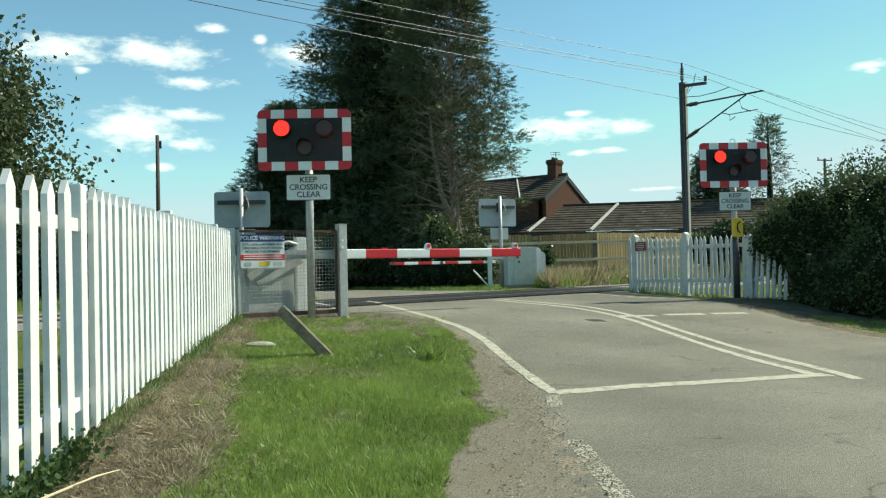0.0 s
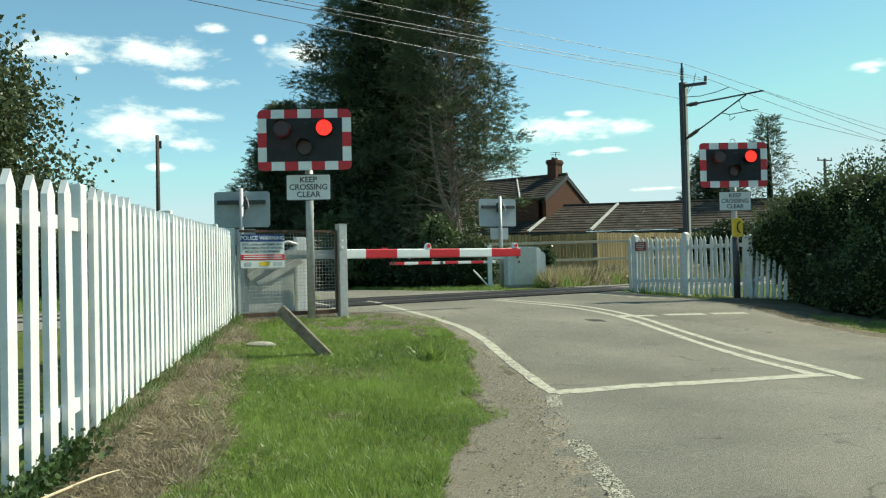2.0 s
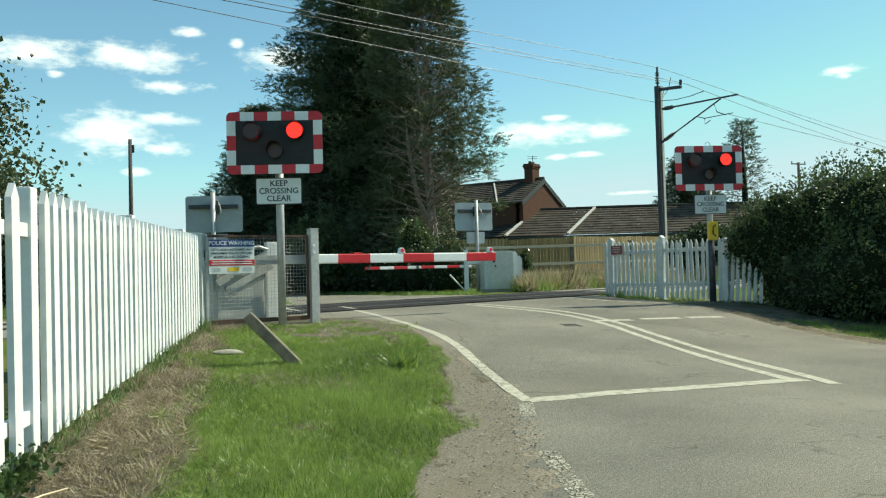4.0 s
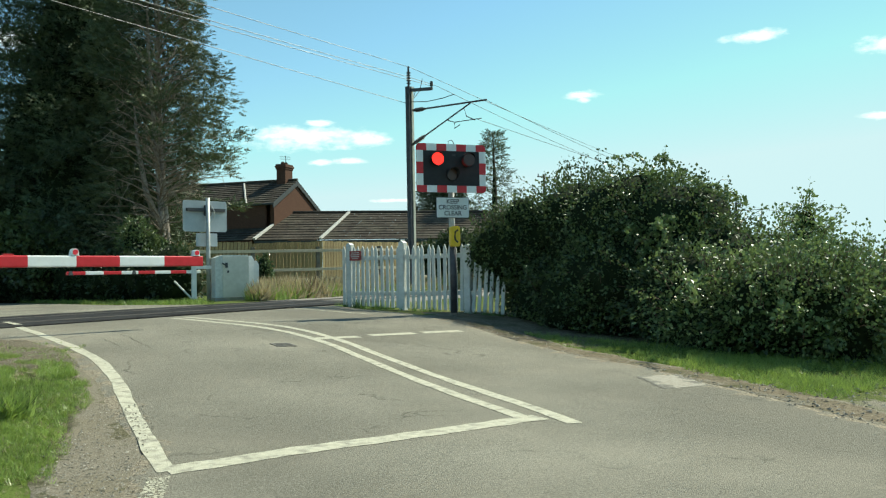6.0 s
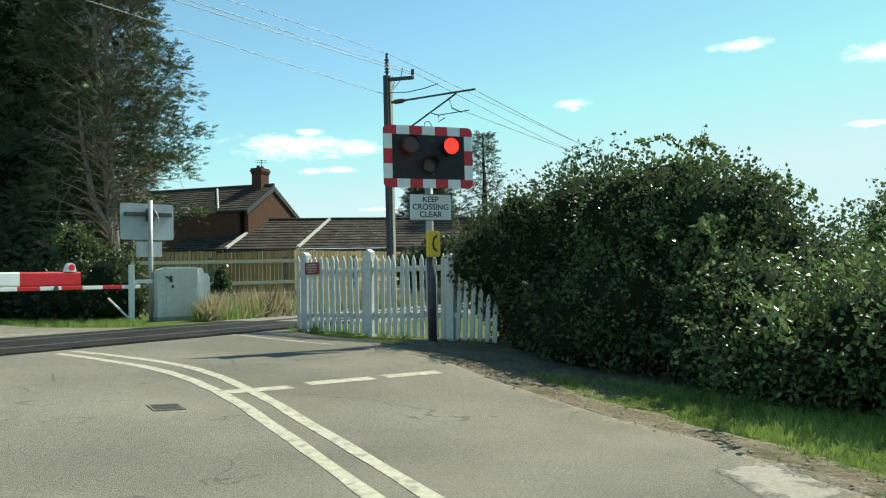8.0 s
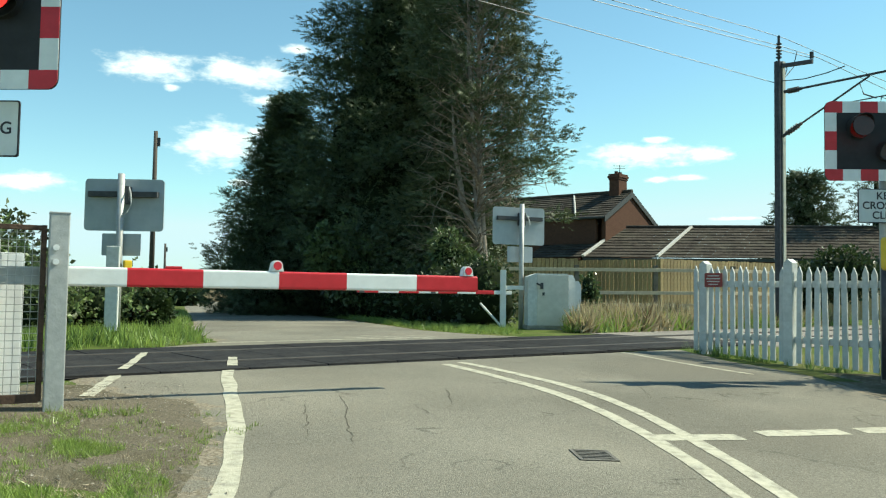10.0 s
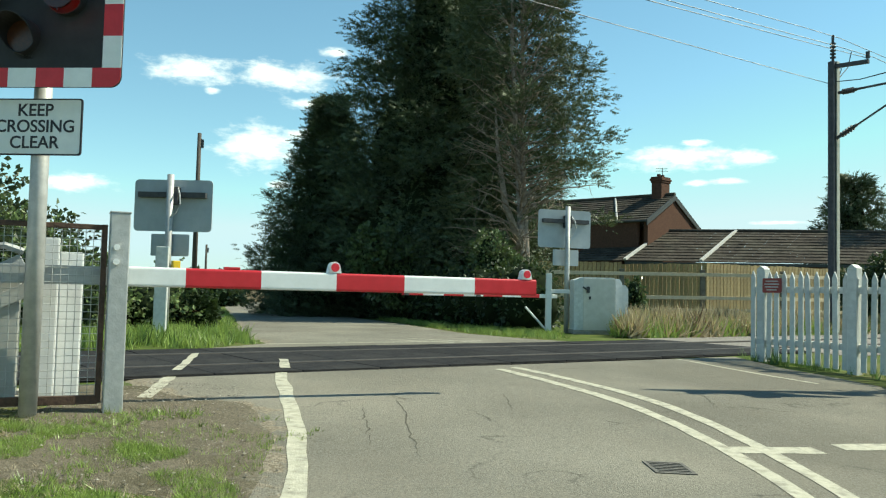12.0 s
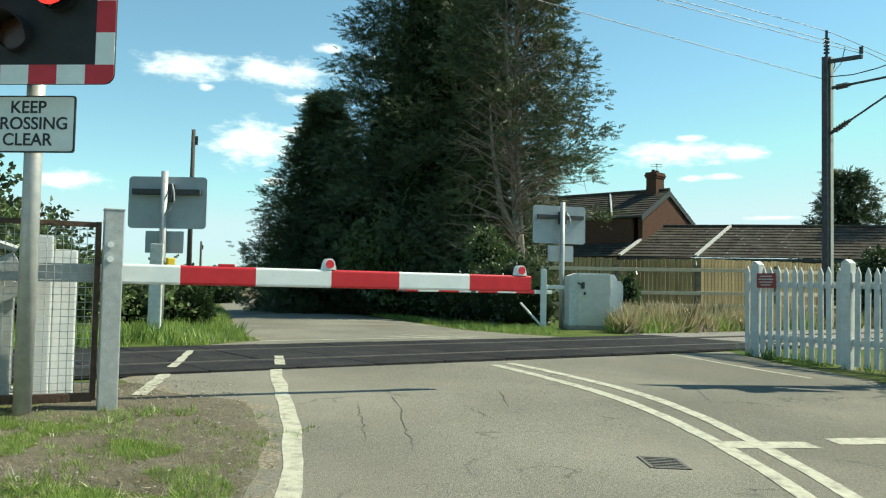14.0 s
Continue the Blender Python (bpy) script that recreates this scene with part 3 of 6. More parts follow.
def marking(name, pts, width, label, lift=0.0085, n=60, paint=None):
    """A painted line of constant width along a path."""
    p = np.array(pts, float)
    d = np.r_[0, np.cumsum(np.hypot(*(p[1:] - p[:-1]).T))]
    q = np.linspace(0, d[-1], n)
    c = np.c_[np.interp(q, d, p[:, 0]), np.interp(q, d, p[:, 1])]
    for _ in range(60 if n > 30 else 4):
        c[1:-1] = (c[:-2] + 2 * c[1:-1] + c[2:]) / 4
    t = np.gradient(c, axis=0)
    t /= np.linalg.norm(t, axis=1)[:, None]
    o = np.c_[-t[:, 1], t[:, 0]] * width / 2
    sheet(name, (c + o).tolist(), (c - o).tolist(), lift, paint or PAINTLINE, n, 4, 0.008, label=label, category="road marking")


marking("edge_line", EDGE, 0.115, "worn white edge line curving to the crossing")


def flaked_line():
    """What is left of the edge line below the corner: loose flakes of white paint on the chippings."""
    rng = np.random.RandomState(31)
    V, F = [], []
    for _ in range(5200):
        y = rng.uniform(2.8, 7.3)
        if 5.6 < y < 6.75:
            continue
        if rng.rand() > 0.55 + 0.45 * math.sin(y * 5.1) * math.sin(y * 2.3 + 1):
            continue
        x = float(np.interp(y, [3.0, 4.4, 5.5, 6.4, 7.4], [0.80, 0.81, 0.80, 0.82, 0.92])) + rng.uniform(-0.06, 0.06)
        r = 0.002 + 0.008 * rng.rand() ** 2
        o, z = len(V), float(level(x, y)) + 0.0085
        k = rng.randint(4, 7)
        ph = rng.rand() * 6.28
        V += [(x + r * rng.uniform(0.6, 1.3) * math.cos(ph + 6.283 * q / k), y + 1.5 * r * rng.uniform(0.6, 1.3) * math.sin(ph + 6.283 * q / k), z) for q in range(k)]
        F.append(tuple(range(o, o + k)))
    soup("paint_flakes", V, F, PAINTLINE, None, "broken flakes of a white edge line", "road marking", "stuff")


flaked_line()
marking("stop_line", [(0.95, 7.42), (1.8, 7.62), (2.7, 7.84), (3.62, 8.1)], 0.2, "worn white line across the lane")
LINE_B = [(3.5, 8.05), (3.46, 9.0), (3.33, 10.3), (3.1, 11.45), (2.87, 12.55), (2.68, 13.3), (2.44, 14.25), (2.1, 15.15), (1.7, 15.8), (1.12, 16.55)]
LINE_A = [(3.76, 7.8), (3.76, 9.0), (3.64, 10.4), (3.37, 11.6), (3.13, 12.6), (2.93, 13.5), (2.72, 14.5), (2.4, 15.4), (1.93, 16.1), (1.28, 16.8)]
marking("centre_line", LINE_A, 0.12, "white centre line bending over the crossing")
marking("centre_line", LINE_B, 0.12, "white centre line bending over the crossing, patched", paint=None)
for a, b in (((2.75, 12.95), (3.42, 13.2)), ((3.6, 13.37), (4.33, 13.7)), ((4.48, 13.8), (5.19, 14.12))):
    marking("give_way_dash", [a, b], 0.16, "worn white dash across the side of the lane", n=12)
marking("footway_line", [(-1.43, 13.38), (-1.6, 14.05), (-1.78, 14.65)], 0.11, "short white line marking the footway", n=20)
marking("footway_line", [(-1.85, 14.9), (-2.1, 15.7), (-2.5, 16.9)], 0.09, "faint white footway line over the deck", 0.027, n=20)
marking("edge_line", [(-0.98, 15.5), (-1.3, 16.5)], 0.1, "faint white edge line over the deck", 0.027, n=10)
marking("edge_line", [(3.42, 18.9), (4.0, 17.9), (4.6, 16.9)], 0.07, "white edge line beside the picket fence", n=20)
marking("edge_line", [(-2.4, 19.1), (-0.9, 20.4), (0.6, 21.7)], 0.07, "thin white line at the far side of the crossing", n=24)
marking("centre_line", [(-0.9, 21.2), (0.2, 20.9)], 0.08, "white line beyond the railway", n=20)
marking("centre_line", [(-0.7, 21.8), (0.6, 21.2)], 0.08, "white line beyond the railway", n=20)


def build_railway():
    bed = sheet("track_bed", [tuple(at_track(u, 11.3)[:2]) for u in (-120, 7.0)], [tuple(at_track(u, 15.7)[:2]) for u in (-120, 7.0)], 0.0, BALLAST, 90, 8,
                label="grey stone ballast under the single line", category="ballast")
    sheet("track_bed_far", [tuple(at_track(u, 11.3)[:2]) for u in (18.9, 160)], [tuple(at_track(u, 15.7)[:2]) for u in (18.9, 160)], 0.0, BALLAST, 90, 8,
          label="grey stone ballast under the single line", category="ballast")
    for s in (12.76, 14.2):
        bm = bmesh.new()
        a, b = at_track(-120, s, 0.468), at_track(160, s, 0.468)
        rot = Matrix.Rotation(math.atan2(D.y, D.x), 4, "Z")
        box(bm, (a + b) / 2 - Vector((0, 0, 0.06)), (280, 0.07, 0.14), 0.01, rot)
        tagged(link("rail", bm, RAILSTEEL), "worn steel running rail", "rail", "running rails", "structure")
    sub = sheet("crossing_base", [tuple(at_track(u, 11.9)[:2]) for u in (7.0, 18.9)], [tuple(at_track(u, 15.05)[:2]) for u in (7.0, 18.9)], 0.006, RUBBER, 30, 8,
                label="dark rubber level crossing deck between the rails", category="crossing deck")
    rot = math.degrees(math.atan2(D.y, D.x))
    meshes = {}
    for s0, s1 in ((11.93, 12.71), (12.81, 14.15), (14.25, 15.0)):
        w = s1 - s0
        for k in range(13):
            u = 7.5 + k * 0.9
            key = round(w, 2)
            if key not in meshes:
                bm = bmesh.new()
                box(bm, (0, 0, 0), (0.885, w - 0.012, 0.05), 0.006)
                me = bpy.data.meshes.new("panel")
                bm.to_mesh(me)
                bm.free()
                me.materials.append(RUBBER)
                meshes[key] = me
            o = new("panel", meshes[key])
            p = at_track(u, (s0 + s1) / 2, 0.445 + random.uniform(-0.003, 0.003))
            o.parent = sub
            o.matrix_world = pose(*p, 0, 0, rot)


build_railway()


def crack(pts, width):
    """A dark crack in the asphalt, wandering and thinning to its ends."""
    rng = np.random.RandomState(int(pts[0][0] * 100) % 997 + 5)
    p = np.array(pts, float)
    q = np.linspace(0, len(p) - 1, 26)
    c = np.c_[np.interp(q, range(len(p)), p[:, 0]), np.interp(q, range(len(p)), p[:, 1])] + rng.randn(26, 2) * 0.012
    w = width * np.sin(np.linspace(0.15, 3.0, 26)) * (0.5 + rng.rand(26))
    sheet("road_crack", np.c_[c[:, 0] - w, c[:, 1]].tolist(), np.c_[c[:, 0] + w, c[:, 1]].tolist(), 0.0075, BLACKTAR, 26, 3, label="thin dark crack in the asphalt", category="road crack")


BLACKTAR = surface("dark_crack_fill", (0.08, 0.073, 0.058), (0.12, 0.11, 0.088), 30, 0.9, bump=0.3)
for _pts in ([(0.18, 13.77), (0.37, 13.0), (0.52, 12.38)], [(0.30, 14.38), (0.52, 13.69), (0.72, 12.71), (0.87, 12.17)], [(1.06, 13.75), (1.25, 13.31)], [(3.07, 15.46), (3.07, 14.93), (3.05, 14.62)], [(1.24, 14.76), (1.36, 13.85)]):
    crack(_pts, 0.0045)


def drain():
    d = thing("drain_cover", "rusty cast iron drain grate in the road", "drain cover", 2.30, 12.34, float(level(2.3, 12.34)) + 0.006, 12)
    up = Vector((-float(level(2.4, 12.34) - level(2.2, 12.34)) / 0.2, -float(level(2.3, 12.44) - level(2.3, 12.24)) / 0.2, 1)).normalized()
    d.matrix_world = Matrix.Translation(d.matrix_world.translation) @ Vector((0, 0, 1)).rotation_difference(up).to_matrix().to_4x4() @ pose(0, 0, 0, 0, 0, 12) @ Matrix.Scale(0.8, 4)
    bm = bmesh.new()
    for x in (-0.14, 0.14):
        box(bm, (x, 0, 0), (0.03, 0.3, 0.012), 0.002)
    for y in (-0.14, 0.14):
        box(bm, (0, y, 0), (0.25, 0.026, 0.012), 0.002)
    part("frame", bm, IRON, d)
    for k in range(6):
        bm = bmesh.new()
        box(bm, (0, -0.105 + k * 0.042, 0), (0.25, 0.02, 0.01), 0.002)
        part("bar", bm, IRON, d)
    # flat black plate, painted darkness instead of a hollow below the bars
    bm = bmesh.new()
    box(bm, (0, 0, -0.003), (0.29, 0.29, 0.004))
    part("pit_shade", bm, BLACK, d)


drain()


# ---- crossing equipment ----
def picket(bm, h, w=0.075, t=0.022):
    outline(bm, [(-w / 2, 0), (w / 2, 0), (w / 2, h - 0.09), (0, h), (-w / 2, h - 0.09)], -t / 2, t / 2)
    return bm


def fence_left():
    f = thing("picket_fence", "tall white-painted wooden picket fence along the grass", "fence")
    rnd = random.Random(5)
    line = lambda y: -2.38 - 0.0675 * (y - 4.82)
    ang = 90 + math.degrees(math.atan(0.0675))
    ys = [4.80 + 0.285 * k for k in range(-13, 5)] + [6.17 + 0.1625 * k for k in range(35)]
    for y in ys:
        if abs(y - 6.0) < 0.08:
            continue
        x = line(y)
        z0 = float(level(x, y)) + 0.02 + rnd.uniform(0, 0.03)
        top = 1.66 + (0.03 if 5.6 < y < 7 else 0) + rnd.uniform(-0.005, 0.005)
        bm = bmesh.new()
        picket(bm, top - z0, 0.12 if y < 6 else 0.095, 0.04)
        o = part("picket", bm, WHITE, f)
        o.matrix_local = pose(x + 0.035, y, z0, rnd.uniform(-0.25, 0.25), rnd.uniform(-0.25, 0.25), ang)
    for y in (1.2, 3.6, 6.0, 8.5, 10.9):
        x = line(y)
        z0 = float(level(x, y)) - 0.05
        bm = bmesh.new()
        box(bm, (0, 0, (1.70 - z0) / 2), (0.12, 0.12, 1.70 - z0), 0.012)
        o = part("post", bm, WHITE, f)
        o.matrix_local = pose(x - 0.03, y, z0, 0, 0, ang)
    for z in (1.42, 0.24):
        for a, b in ((0.9, 6.0), (6.0, 11.95)):
            za = z if z > 1 else float(level(line(a), a)) + 0.24
            zb = z if z > 1 else float(level(line(b), b)) + 0.24
            p, q = Vector((line(a) - 0.01, a, za)), Vector((line(b) - 0.01, b, zb))
            bm = bmesh.new()
            d = q - p
            box(bm, (0, 0, 0), (0.038, d.length, 0.09), 0.004)
            o = part("rail", bm, WHITE, f)
            o.matrix_local = Matrix.Translation((p + q) / 2) @ d.to_track_quat("Y", "Z").to_matrix().to_4x4()
    bm = bmesh.new()
    box(bm, (-2.86, 11.97, 1.0), (0.13, 0.13, 1.40), 0.01)
    part("end_post", bm, GREYWHITE, f, "grey-white square end post")


fence_left()


def fence_right():
    f = thing("picket_fence", "weathered white picket fence with a red notice beside the dark bush", "fence")
    rnd = random.Random(8)
    a, b = Vector((4.6, 19.52, 0)), Vector((6.92, 16.58, 0))
    d = (b - a)
    n = 31
    ang = math.degrees(math.atan2(d.y, d.x))
    side = Vector((d.y, -d.x, 0)).normalized()
    if side.x > 0:
        side = -side
    for k in range(n):
        t = k / (n - 1)
        p = a + d * t
        z0 = float(level(p.x, p.y)) + 0.03
        top = 1.675 - 0.06 * t
        lean = rnd.uniform(-1.2, 1.2)
        if k >= n - 7:
            top -= 0.10 * (k - (n - 8))
            lean += 4
        bm = bmesh.new()
        picket(bm, top - z0 + rnd.uniform(-0.012, 0.012), 0.07)
        o = part("picket", bm, GREYWHITE, f)
        q = p + side * 0.04
        o.matrix_local = pose(q.x, q.y, z0, rnd.uniform(-1, 1), lean, ang)
    for t in (0.035, 0.395, 0.80):
        p = a + d * t
        bm = bmesh.new()
        z0 = float(level(p.x, p.y)) - 0.05
        h = 1.70 - z0 - 0.12 * (t > 0.7)
        box(bm, (0, 0, h / 2), (0.13, 0.13, h), 0.012)
        outline(bm, [(-0.065, h), (0.065, h), (0, h + 0.05)], -0.065, 0.065)
        o = part("post", bm, GREYWHITE, f)
        o.matrix_local = pose(p.x, p.y, z0, 0, 0, ang)
    for z in (1.42, 0.70):
        p, q = a.copy(), a + d * 0.86
        p.z = q.z = z
        bm = bmesh.new()
        box(bm, (0, 0, 0), ((q - p).length, 0.038, 0.085), 0.004)
        o = part("rail", bm, GREYWHITE, f)
        m = (p + q) / 2
        o.matrix_local = pose(m.x, m.y, m.z, 0, 0, ang)
    # red notice
    s = thing("notice_sign", "small faded red notice screwed to the white pickets", "sign", *(a + d * 0.085 + side * 0.065)[:2], 1.475, ang + 0)
    bm = bmesh.new()
    outline(bm, rounded(-0.15, -0.1, 0.15, 0.1, 0.015), -0.004, 0.004)
    part("plate", bm, SIGNRED, s)
    for k, w in enumerate((0.2, 0.23, 0.21, 0.16)):
        bm = bmesh.new()
        box(bm, (0, -0.006, 0.06 - k * 0.04), (w, 0.003, 0.014))
        part("text_bar", bm, GREYWHITE, s)


fence_right()


def wigwag(x, y, z, rz, post_dx, post_dy, ground, group="crossing signals"):
    """Twin red flashing crossing signal on a black board with a red and white border. z: the board's foot."""
    W, H, B = 1.34, 0.88, 0.126
    s = thing("crossing_signal", "black crossing signal board with red and white border", "traffic signal", x, y, z, rz, group)
    bm = bmesh.new()
    outline(bm, rounded(-W / 2, 0, W / 2, H, 0.07), 0.0, 0.018)
    board = part("board", bm, BLACK, s)
    cols = 7
    cw, rh = W / cols, (H - 2 * B) / 3
    for k in range(cols):
        for top in (0, 1):
            x0, x1 = -W / 2 + k * cw, -W / 2 + (k + 1) * cw
            z0 = H - B if top else 0
            z0, z1 = z0 + 0, z0 + B
            cor = [0, 0, 0, 0]
            if top:
                cor[0], cor[1] = int(k == cols - 1), int(k == 0)
            else:
                cor[3], cor[2] = int(k == cols - 1), int(k == 0)
            bm = bmesh.new()
            outline(bm, rounded(x0, z0, x1, z1, 0.07, 5, cor), -0.004, -0.0005)
            part("border_block", bm, REFWHITE if k % 2 else RED, board)
    for k in range(3):
        for sd in (-1, 1):
            bm = bmesh.new()
            xa = -W / 2 if sd < 0 else W / 2 - B
            z0 = B + k * rh
            outline(bm, [(xa, z0), (xa + B, z0), (xa + B, z0 + rh), (xa, z0 + rh)], -0.004, -0.0005)
            part("border_block", bm, RED if k == 1 else REFWHITE, board)
    rotors = []
    for name, lx, lz, r in (("red_lamp", -0.31, 0.59, 0.115), ("red_lamp", 0.295, 0.59, 0.115), ("amber_lamp", 0.0, 0.33, 0.105)):
        bm = bmesh.new()
        # a hood: an open tube cut back towards its foot
        n = 28
        for i in range(n):
            a0, a1 = 2 * math.pi * i / n, 2 * math.pi * (i + 1) / n
            quad = []
            for a, ry, rr in ((a0, 0, r * 1.1), (a1, 0, r * 1.1), (a1, 1, r * 1.1), (a0, 1, r * 1.1)):
                depth = -(0.06 + 0.13 * max(0.0, math.sin(a) * 0.75 + 0.35)) if ry else 0.0
                quad.append(bm.verts.new((lx + rr * math.cos(a), depth, lz + rr * math.sin(a))))
            bm.faces.new(quad)
        bmesh.ops.remove_doubles(bm, verts=bm.verts, dist=0.0005)
        bmesh.ops.solidify(bm, geom=bm.faces[:], thickness=0.006)
        lamp = part(name, bm, BLACK, board, "hooded red lamp" if "red" in name else "hooded amber lamp, unlit")
        if "amber" in name:
            bm = bmesh.new()
            rod(bm, (lx, -0.02, lz), (lx, -0.006, lz), r, r * 0.97, 28)
            part("lens", bm, DIMAMBER, lamp, "unlit amber lens")
        else:
            # a disc that glows on one face and is dark on the other, turned to flash
            bm = bmesh.new()
            rod(bm, (0, -0.009, 0), (0, 0.009, 0), r * 0.98, r * 0.98, 28)
            rot = part("lamp_disc", bm, [LITRED, DIMRED], lamp, "lamp disc, bright red on one face and dark on the other")
            for p in rot.data.polygons:
                p.material_index = 0 if p.center.y < -0.001 and p.normal.y < -0.5 else 1
            rot.matrix_local = pose(lx, -0.13, lz)
            rotors.append((rot, lx, lz))
            for q in (-1, 1):
                bm = bmesh.new()
                rod(bm, (lx, -0.13, lz + q * r * 0.98), (lx, -0.13, lz + q * r * 1.1), 0.004, n=6)
                part("pivot", bm, DARKSTEEL, lamp)
    bm = bmesh.new()
    rod(bm, (post_dx, post_dy, ground - z - 0.05), (post_dx, post_dy, H - 0.05), 0.057, n=18)
    post = part("post", bm, GALV, s, "grey galvanised round post", True)
    for zz in (0.2, 0.68):
        bm = bmesh.new()
        box(bm, (post_dx / 2, post_dy / 2 + 0.01, zz), (0.5, 0.04, 0.05), 0.005)
        box(bm, (post_dx, post_dy / 2, zz), (0.08, abs(post_dy), 0.04), 0.004)
        part("bracket", bm, DARKSTEEL, s)
    bm = bmesh.new()
    pipe(bm, [(-0.05, 0.03, H - 0.02), (-0.04, 0.03, H + 0.06), (0.02, 0.03, H + 0.08), (0.06, 0.04, H + 0.04), (0.07, 0.06, H - 0.06)], 0.006)
    part("cable", bm, DARKSTEEL, s)
    return s, rotors


def keep_clear(x, y, z, rz):
    """KEEP CROSSING CLEAR plate; z is its middle."""
    s = thing("crossing_sign", "white plate lettered keep crossing clear on the signal post", "sign", x, y, z, rz, "keep clear signs")
    bm = bmesh.new()
    outline(bm, rounded(-0.325, -0.19, 0.325, 0.19, 0.02), 0, 0.012)
    plate = part("plate", bm, INK, s, "dark plate edge")
    bm = bmesh.new()
    outline(bm, rounded(-0.315, -0.18, 0.315, 0.18, 0.016), -0.003, -0.0005)
    part("face", bm, SIGNWHITE, plate, "white face")
    for t, zz in (("KEEP", 0.108), ("CROSSING", 0.0), ("CLEAR", -0.108)):
        words("lettering", t, 0.116, INK, s, 0, -0.005, zz)


GA, GB = float(level(-1.82, 12.59)), float(level(5.99, 16.7))
SIG_A, ROT_A = wigwag(-1.845, 12.33, 2.535, 1.0, 0.03, 0.2, GA)
SIG_B, ROT_B = wigwag(5.945, 16.55, 2.54, 1.5, 0.05, 0.17, GB)
keep_clear(-1.82, 12.46, 2.30, 1)
keep_clear(5.985, 16.64, 2.275, 3)


def phone_box():
    s = thing("telephone_box", "yellow crossing telephone box with black handset sign on the post", "telephone", 5.985, 16.6, 1.56, 4)
    bm = bmesh.new()
    outline(bm, rounded(-0.085, 0, 0.085, 0.37, 0.045), -0.1, 0.04)
    bmesh.ops.bevel(bm, geom=[e for e in bm.edges if abs(e.verts[0].co.y - e.verts[1].co.y) < 1e-4], offset=0.012, segments=2, affect="EDGES")
    part("body", bm, YELLOW, s)
    bm = bmesh.new()
    pipe(bm, [(0.03, -0.104, 0.30), (-0.02, -0.104, 0.26), (-0.03, -0.104, 0.19), (-0.02, -0.104, 0.12), (0.03, -0.104, 0.08)], 0.016, 8)
    part("handset_sign", bm, INK, s, "black handset shape")
    # added cover in dark colour, gives the shade on the lower post
    bm = bmesh.new()
    rod(bm, (0.02, 0.11, -1.2), (0.02, 0.11, 0.3), 0.062, n=16)
    part("shade_sleeve", bm, MASTDARK, s, "lower post coloured dark for its shade", True)


phone_box()


def back_board(x, y, rz, top):
    """A crossing signal seen from behind."""
    W, H = 1.34, 0.88
    g = float(level(x, y))
    s = thing("crossing_signal", "grey back of a crossing signal board on a galvanised post", "traffic signal", x, y, top - H, rz, "crossing signals")
    bm = bmesh.new()
    outline(bm, rounded(-W / 2, 0, W / 2, H, 0.07), 0.0, 0.018)
    board = part("board", bm, GREYBACK, s)
    for lx, lz in ((-0.3, 0.59), (0.3, 0.59), (0, 0.33)):
        bm = bmesh.new()
        rod(bm, (lx, 0.02, lz), (lx, 0.14, lz), 0.12, n=20)
        part("lamp", bm, BLACK, board)
    bm = bmesh.new()
    outline(bm, [(-0.58, 0.57), (0.58, 0.57), (0.58, 0.66), (-0.58, 0.66)], -0.10, 0.0)
    part("bracket", bm, DARKSTEEL, s, "dark horizontal bracket")
    bm = bmesh.new()
    box(bm, (0.04, -0.07, 0.6), (0.16, 0.14, 0.3), 0.01)
    part("junction_box", bm, DARKSTEEL, s)
    bm = bmesh.new()
    rod(bm, (0, -0.16, g - top + H - 0.05), (0, -0.16, H + 0.07), 0.057, n=16)
    part("post", bm, GALV, s, "galvanised post", True)
    bm = bmesh.new()
    pipe(bm, [(0.1, -0.1, 0.75), (0.17, -0.18, 0.62), (0.19, -0.2, 0.45), (0.12, -0.2, 0.3), (0.03, -0.2, 0.22)], 0.014)
    part("cable", bm, GALV, s)
    bm = bmesh.new()
    outline(bm, rounded(-0.325, -0.42, 0.325, -0.05, 0.02), -0.08, -0.068)
    part("plate_back", bm, GREYBACK, s, "grey back of a small plate")
    return s


back_board(-4.63, 20.8, 4, 3.07)
back_board(2.16, 26.9, 24, 3.26)

# barrier line: along it x', across it y'
BAR = math.degrees(math.atan2(0.532, 0.847))


